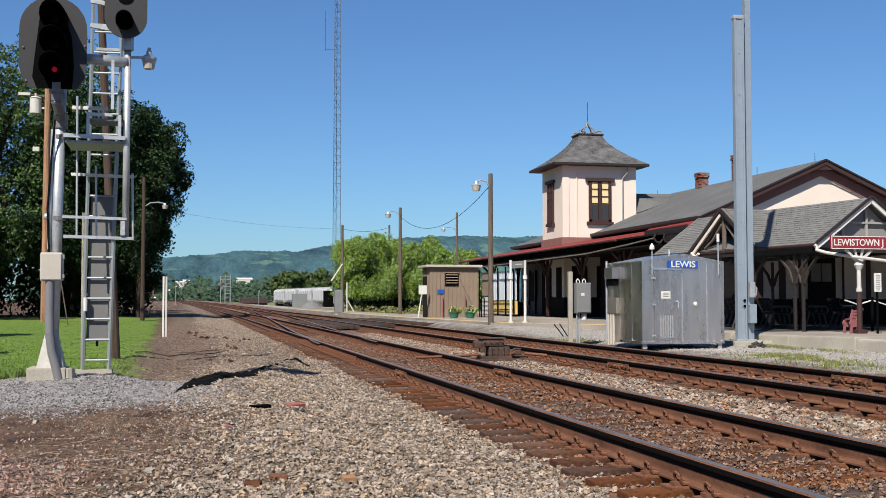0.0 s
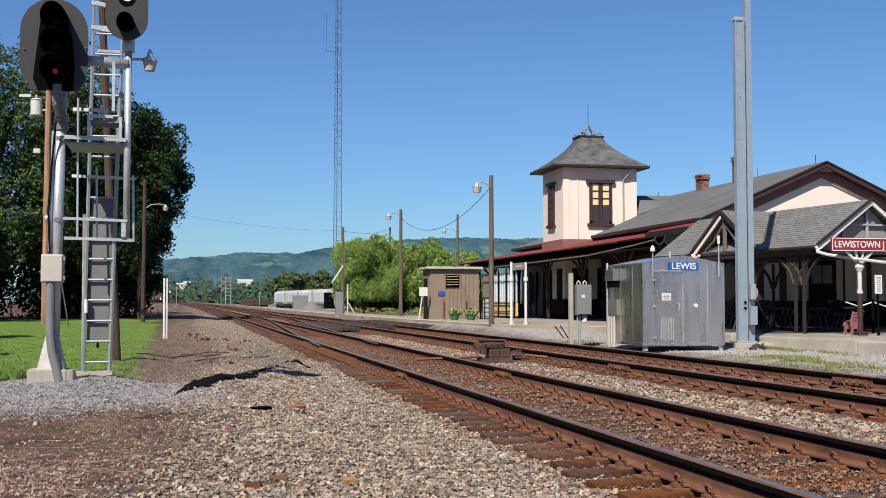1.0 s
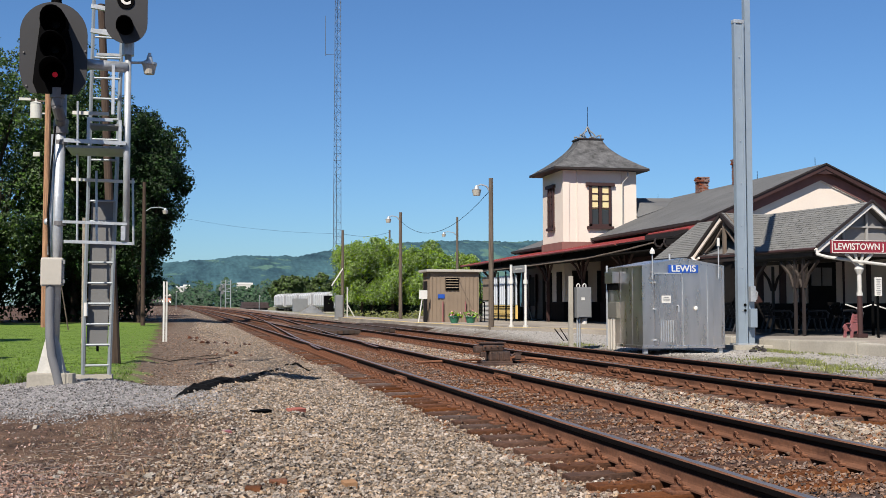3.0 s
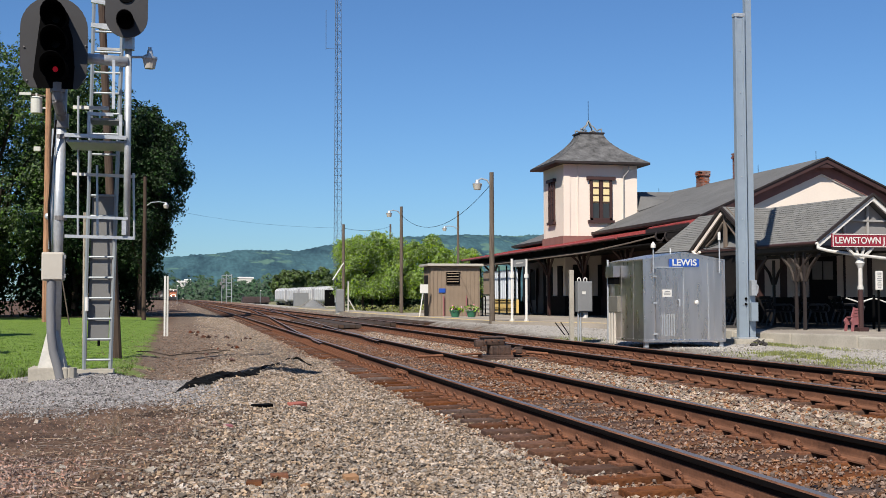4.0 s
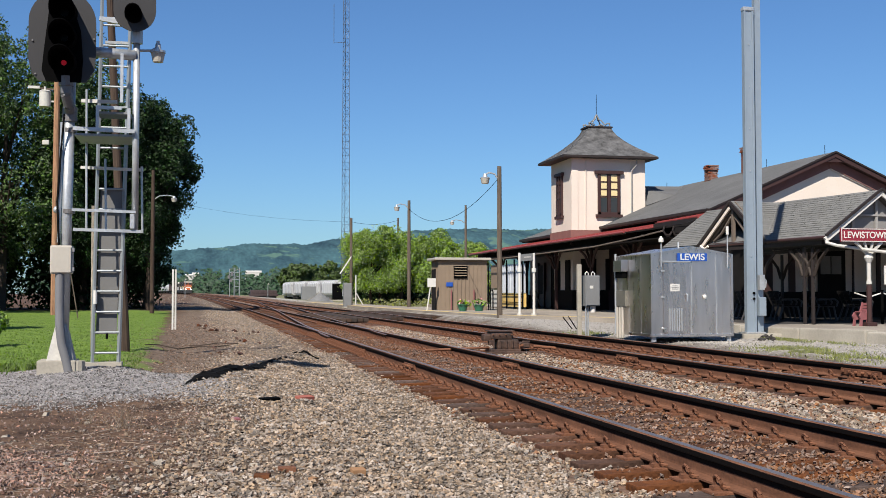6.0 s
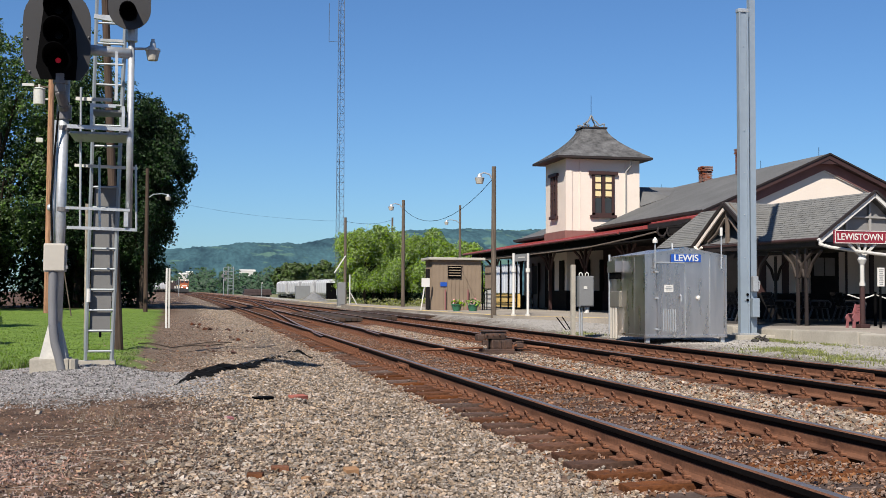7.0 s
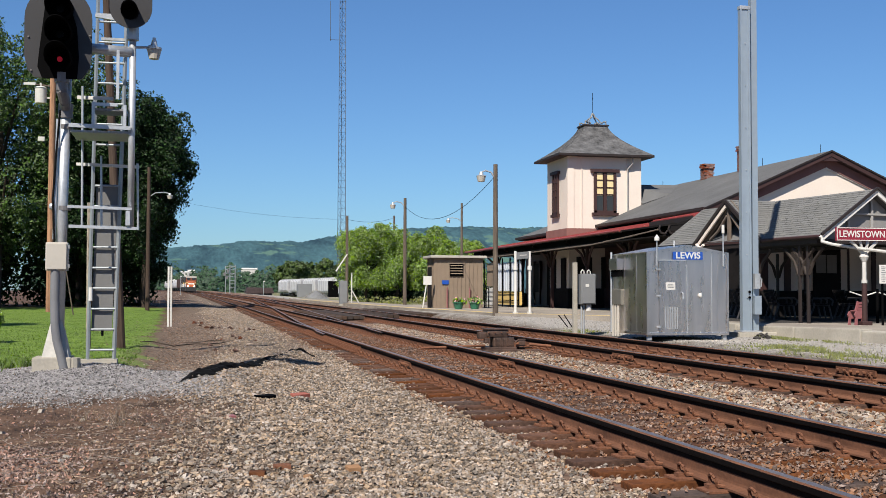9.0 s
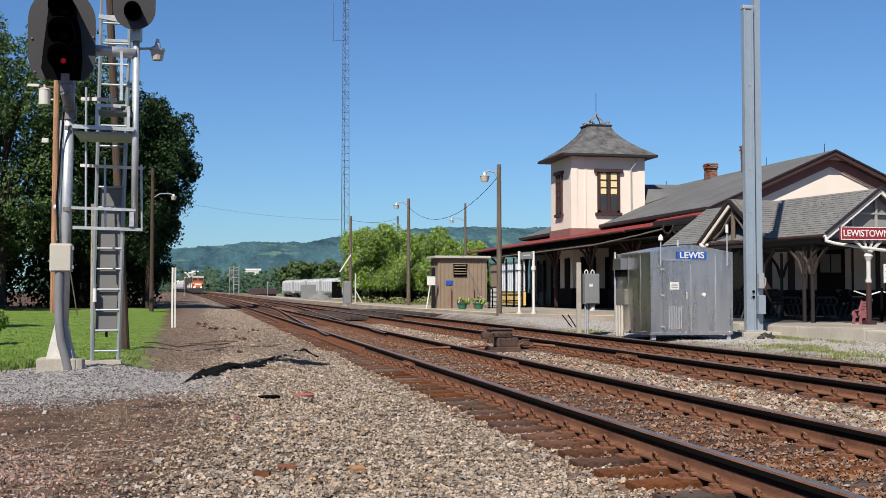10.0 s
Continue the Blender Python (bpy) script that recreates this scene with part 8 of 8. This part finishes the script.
# ---- small things on the ground ----
def build_litter():
    rnd = random.Random(77)

    def block(name, x, y, s, rz, material, label, cat, tilt=0):
        b = lone(name, box((0, 0, s[2] / 2), s, bevel=min(s) * 0.12), material, label, cat)
        b.matrix_basis = pose(x, y, height(x, y) - 0.005, tilt, 0, rz)
        for v in b.data.vertices:
            v.co += Vector((noise.noise(v.co * 20), noise.noise(v.co * 20 + Vector((5, 0, 0))), 0)) * 0.006
    block("loose_brick", 1.19, 12.85, (0.21, 0.10, 0.068), 32, M["litterbrick"], "loose red brick lying on the ballast", "brick", 8)
    block("wood_offcut", 0.77, 12.47, (0.23, 0.09, 0.055), 24, M["black"], "charred black wood offcut on the ballast", "offcut", 6)
    block("brick_piece", 1.08, 7.68, (0.10, 0.07, 0.045), 10, M["rust_stone"], "orange brick fragment among the ballast", "brick", 10)
    block("brick_piece", 0.74, 7.38, (0.06, 0.04, 0.03), 50, M["rust_stone"], "orange brick fragment among the ballast", "brick", 5)
    for x, y, w_, rz, mt in ((0.60, 7.72, 0.12, 5, "rust"), (0.42, 7.45, 0.11, -15, "tie"), (0.36, 10.9, 0.08, 20, "redend")):
        block("wood_scrap", x, y, (w_, 0.06, 0.035), rz, M[mt], "flat brown scrap among the ballast", "scrap", 6)
    for x, y, l in ((0.35, 9.9, 0.18), (0.6, 9.9, 0.08)):
        block("wood_chip", x, y, (l, 0.04, 0.02), rnd.uniform(-10, 20), M["black"], "dark wood chip on the dirt", "wood chip")
    spots = []
    for cx, cy, n_ in ((1.05, 31.0, 9), (0.75, 36.5, 7), (1.6, 37.5, 5), (0.2, 41.0, 5), (0.9, 26.5, 5), (0.45, 19.2, 4)):
        for i in range(n_):
            x, y = rnd.gauss(cx, 0.25), rnd.gauss(cy, 0.8)
            spots.append((x, y, height(x, y) + 0.02))
    stones("wood_debris", np.array(spots), np.random.default_rng(5).uniform(0.05, 0.20, len(spots)), M["splinter"], "splintered rust-brown tie fragments beside the ballast", "debris", np.random.default_rng(6), True)
    br = [(-1.2 + 0.25 * k, 27.0 + 0.28 * k + 0.3 * math.sin(k * 1.7)) for k in range(9)]
    lone("fallen_branch", tube([(x, y, height(x, y) + 0.03) for x, y in br], 0.013, seg=6), M["bark"], "long thin dark branch lying across the dirt path", "branch")
    lone("fallen_branch", tube([(x + 0.5, y + 1.6, height(x + 0.5, y + 1.6) + 0.03) for x, y in br[2:8]], 0.010, seg=6), M["bark"], "thin dark branch lying on the dirt path", "branch")
    # a jagged black strip that paints the shade along the foot of the ballast, and two cables that rise from its end
    v, f, nu, nv = [], [], 90, 9
    for i in range(nu):
        t = i / (nu - 1)
        full = max(0.15, step(0.0, 0.2, t) * (1.0 - 0.75 * step(0.3, 0.95, t)))
        w = 0.17 * full * (0.9 + 0.4 * noise.noise((t * 9, 2.0, 0.0)))
        hump = 0.105 * full * (0.9 + 0.35 * noise.noise((t * 13, 5.0, 0.0)))
        s = 1.1 * t - 0.1
        for j in range(nv):
            o = (j / (nv - 1) - 0.5) * 2
            x, y = -0.06 + 1.96 * s + o * w * (1 + 0.9 * noise.noise((t * 34, o * 2, 7.0))) + 0.05 * noise.noise((t * 8, 0.0, 4.0)), 14.9 + 6.9 * s - 0.3 * o * w
            v.append((x, y, height(x, y) - 0.012 + hump * (1 - o * o) + 0.05 * full * noise.noise((t * 38, o * 3, 1.0)) * (1 - abs(o))))
    f = [(i * nv + j, i * nv + j + 1, (i + 1) * nv + j + 1, (i + 1) * nv + j) for i in range(nu - 1) for j in range(nv - 1)]
    ob = new("ditch_sheeting", raw("ditch_sheeting", v, f, M["rubber_and_shade"]))
    tagged(ob, "crumpled black strip that paints the shade along the ballast's foot", "sheeting")
    for i in range(2):
        pts = []
        for k in range(15):
            q = k / 14
            x, y = 1.75 + 0.5 * q + 0.05 * i, 21.7 + 0.6 * math.sin(math.pi * q) + 0.25 * i * math.sin(6.283 * q)
            pts.append((x, y, height(x, y) + 0.015 + (0.045 + 0.02 * i) * abs(math.sin(2.2 * math.pi * q + 0.6 * i)) * math.sin(math.pi * q)))
        lone("ditch_cable", tube(pts, 0.012, seg=6), M["rubber_and_shade"], "black cable looping over the ballast", "cable", group="cables by the ballast")
    n = np.random.default_rng(79)
    # dry stalks
    v, f = [], []
    for i in range(520):
        cx, cy = rnd.choice(((-1.05, 9.3), (-0.75, 8.2), (-0.9, 7.0), (-0.2, 8.3), (-0.8, 12.3), (-0.5, 6.4)))
        x, y = rnd.gauss(cx, 0.3), rnd.gauss(cy, 0.4)
        z = height(x, y)
        a, l, up = rnd.uniform(0, 6.283), rnd.uniform(0.03, 0.13), rnd.uniform(0.02, 0.6)
        d = Vector((math.cos(a) * l, math.sin(a) * l, up * l))
        w = Vector((-math.sin(a), math.cos(a), 0)) * 0.0022
        k = len(v)
        p = Vector((x, y, z))
        v += [p - w, p + w, p + d * 0.6 + Vector((0, 0, 0.012)) + w, p + d * 0.6 + Vector((0, 0, 0.012)) - w, p + d]
        f += [(k, k + 1, k + 2), (k, k + 2, k + 3), (k + 3, k + 2, k + 4)]
    ob = new("dry_weeds", raw("dry_weeds", v, f, M["weed"]))
    tagged(ob, "dry brown weed stalks on bare dirt", "weeds", kind="stuff")
    # fallen twigs and two dry brushy plants
    v, f = [], []

    def twig(p, d, l, r):
        d = d.normalized()
        side = d.cross(Vector((0, 0, 1)))
        side = side.normalized() if side.length > 0.05 else Vector((1, 0, 0))
        up = side.cross(d)
        segs, q, dd = 4, p.copy(), d.copy()
        ring0 = None
        for k in range(segs + 1):
            rr = r * (1 - 0.7 * k / segs)
            ring = []
            for m in range(3):
                a = 2.094 * m
                v.append(q + side * math.cos(a) * rr + up * math.sin(a) * rr)
                ring.append(len(v) - 1)
            if ring0:
                for m in range(3):
                    f.append((ring0[m], ring0[(m + 1) % 3], ring[(m + 1) % 3]))
                    f.append((ring0[m], ring[(m + 1) % 3], ring[m]))
            ring0 = ring
            dd = (dd + Vector((rnd.gauss(0, 0.18), rnd.gauss(0, 0.18), rnd.gauss(0, 0.06)))).normalized()
            q = q + dd * l / segs
    for i in range(420):
        cx, cy, sx, sy = rnd.choice(((-1.0, 8.0, 0.45, 0.8), (-0.8, 9.6, 0.5, 0.5), (-0.6, 6.6, 0.45, 0.5), (-1.1, 8.4, 0.3, 0.6), (0.1, 8.0, 0.5, 1.2)))
        x, y = rnd.gauss(cx, sx), rnd.gauss(cy, sy)
        a = rnd.uniform(0, 6.283)
        twig(Vector((x, y, height(x, y) + 0.012)), Vector((math.cos(a), math.sin(a), rnd.uniform(-0.02, 0.12))), rnd.uniform(0.06, 0.32), rnd.uniform(0.0016, 0.004))
    for i in range(16):
        x, y = rnd.gauss(-0.95, 0.4), rnd.gauss(8.2, 0.7)
        a = rnd.gauss(0.1, 0.5)
        twig(Vector((x, y, height(x, y) + 0.022)), Vector((math.cos(a), math.sin(a), rnd.uniform(-0.02, 0.08))), rnd.uniform(0.12, 0.32), rnd.uniform(0.0025, 0.005))
    ob = new("fallen_twigs", raw("fallen_twigs", v, f, M["twig"]))
    tagged(ob, "thin grey-brown fallen twigs over the dirt", "twigs", kind="stuff")
    for x, y, n_, l0 in ((-0.62, 10.3, 60, 0.26), (-1.0, 10.9, 34, 0.2), (0.0, 9.4, 20, 0.15)):
        v, f = [], []
        for i in range(n_):
            a = rnd.uniform(0, 6.283)
            o = rnd.uniform(0.1, 0.9)
            px_, py_ = x + rnd.gauss(0, 0.07), y + rnd.gauss(0, 0.07)
            twig(Vector((px_, py_, height(px_, py_))), Vector((math.cos(a) * o, math.sin(a) * o, 1.0)), rnd.uniform(0.4, 1.0) * l0, 0.0022)
        ob = new("dry_plant", raw("dry_plant", v, f, M["weed"]))
        tagged(ob, "dry brushy brown plant standing on the dirt", "dead plant", kind="stuff")
    c = []
    for i in range(6500):
        x, y = (rnd.gauss(-1.25, 0.24), rnd.gauss(8.1, 0.4)) if i % 3 else (rnd.gauss(-0.75, 0.3), rnd.gauss(6.6, 0.35))
        if i % 6 == 0:
            x, y = rnd.uniform(-2, 0.3), rnd.uniform(5.6, 12)
        c.append((x, y, height(x, y) + 0.008))
    ob = new("dead_leaves", leaf_mesh("dead_leaves", np.array(c), n, 0.0145, M["deadleaf"]))
    tagged(ob, "dead brown leaves on the ground", "leaves", kind="stuff")


M["splinter"] = mat("rusty_tie_splinter", (0.055, 0.029, 0.022), 0.9, vary=0.45, tint=(0.115, 0.054, 0.038), scale=6, fine=40, bump=0.4, per="island", amount=0.5)
M["litterbrick"] = mat("loose_brick_red", (0.36, 0.12, 0.09), 0.85, vary=0.2, bump=0.3)
M["rust_stone"] = mat("orange_fragment", (0.34, 0.19, 0.10), 0.85, vary=0.2, bump=0.3)
M["palestone"] = mat("pale_flat_stone", (0.38, 0.34, 0.29), 0.85, vary=0.2, bump=0.3)
M["twig"] = mat("grey_brown_twig", (0.27, 0.205, 0.16), 0.9, vary=0.3, per="island", amount=0.5, bump=0)

build_ground()
build_tracks()
build_crossover()
build_braces()
build_crossing()
build_station()
build_yard()
build_signal()
build_trees()
build_distance()
build_stones()
build_litter()
motions()
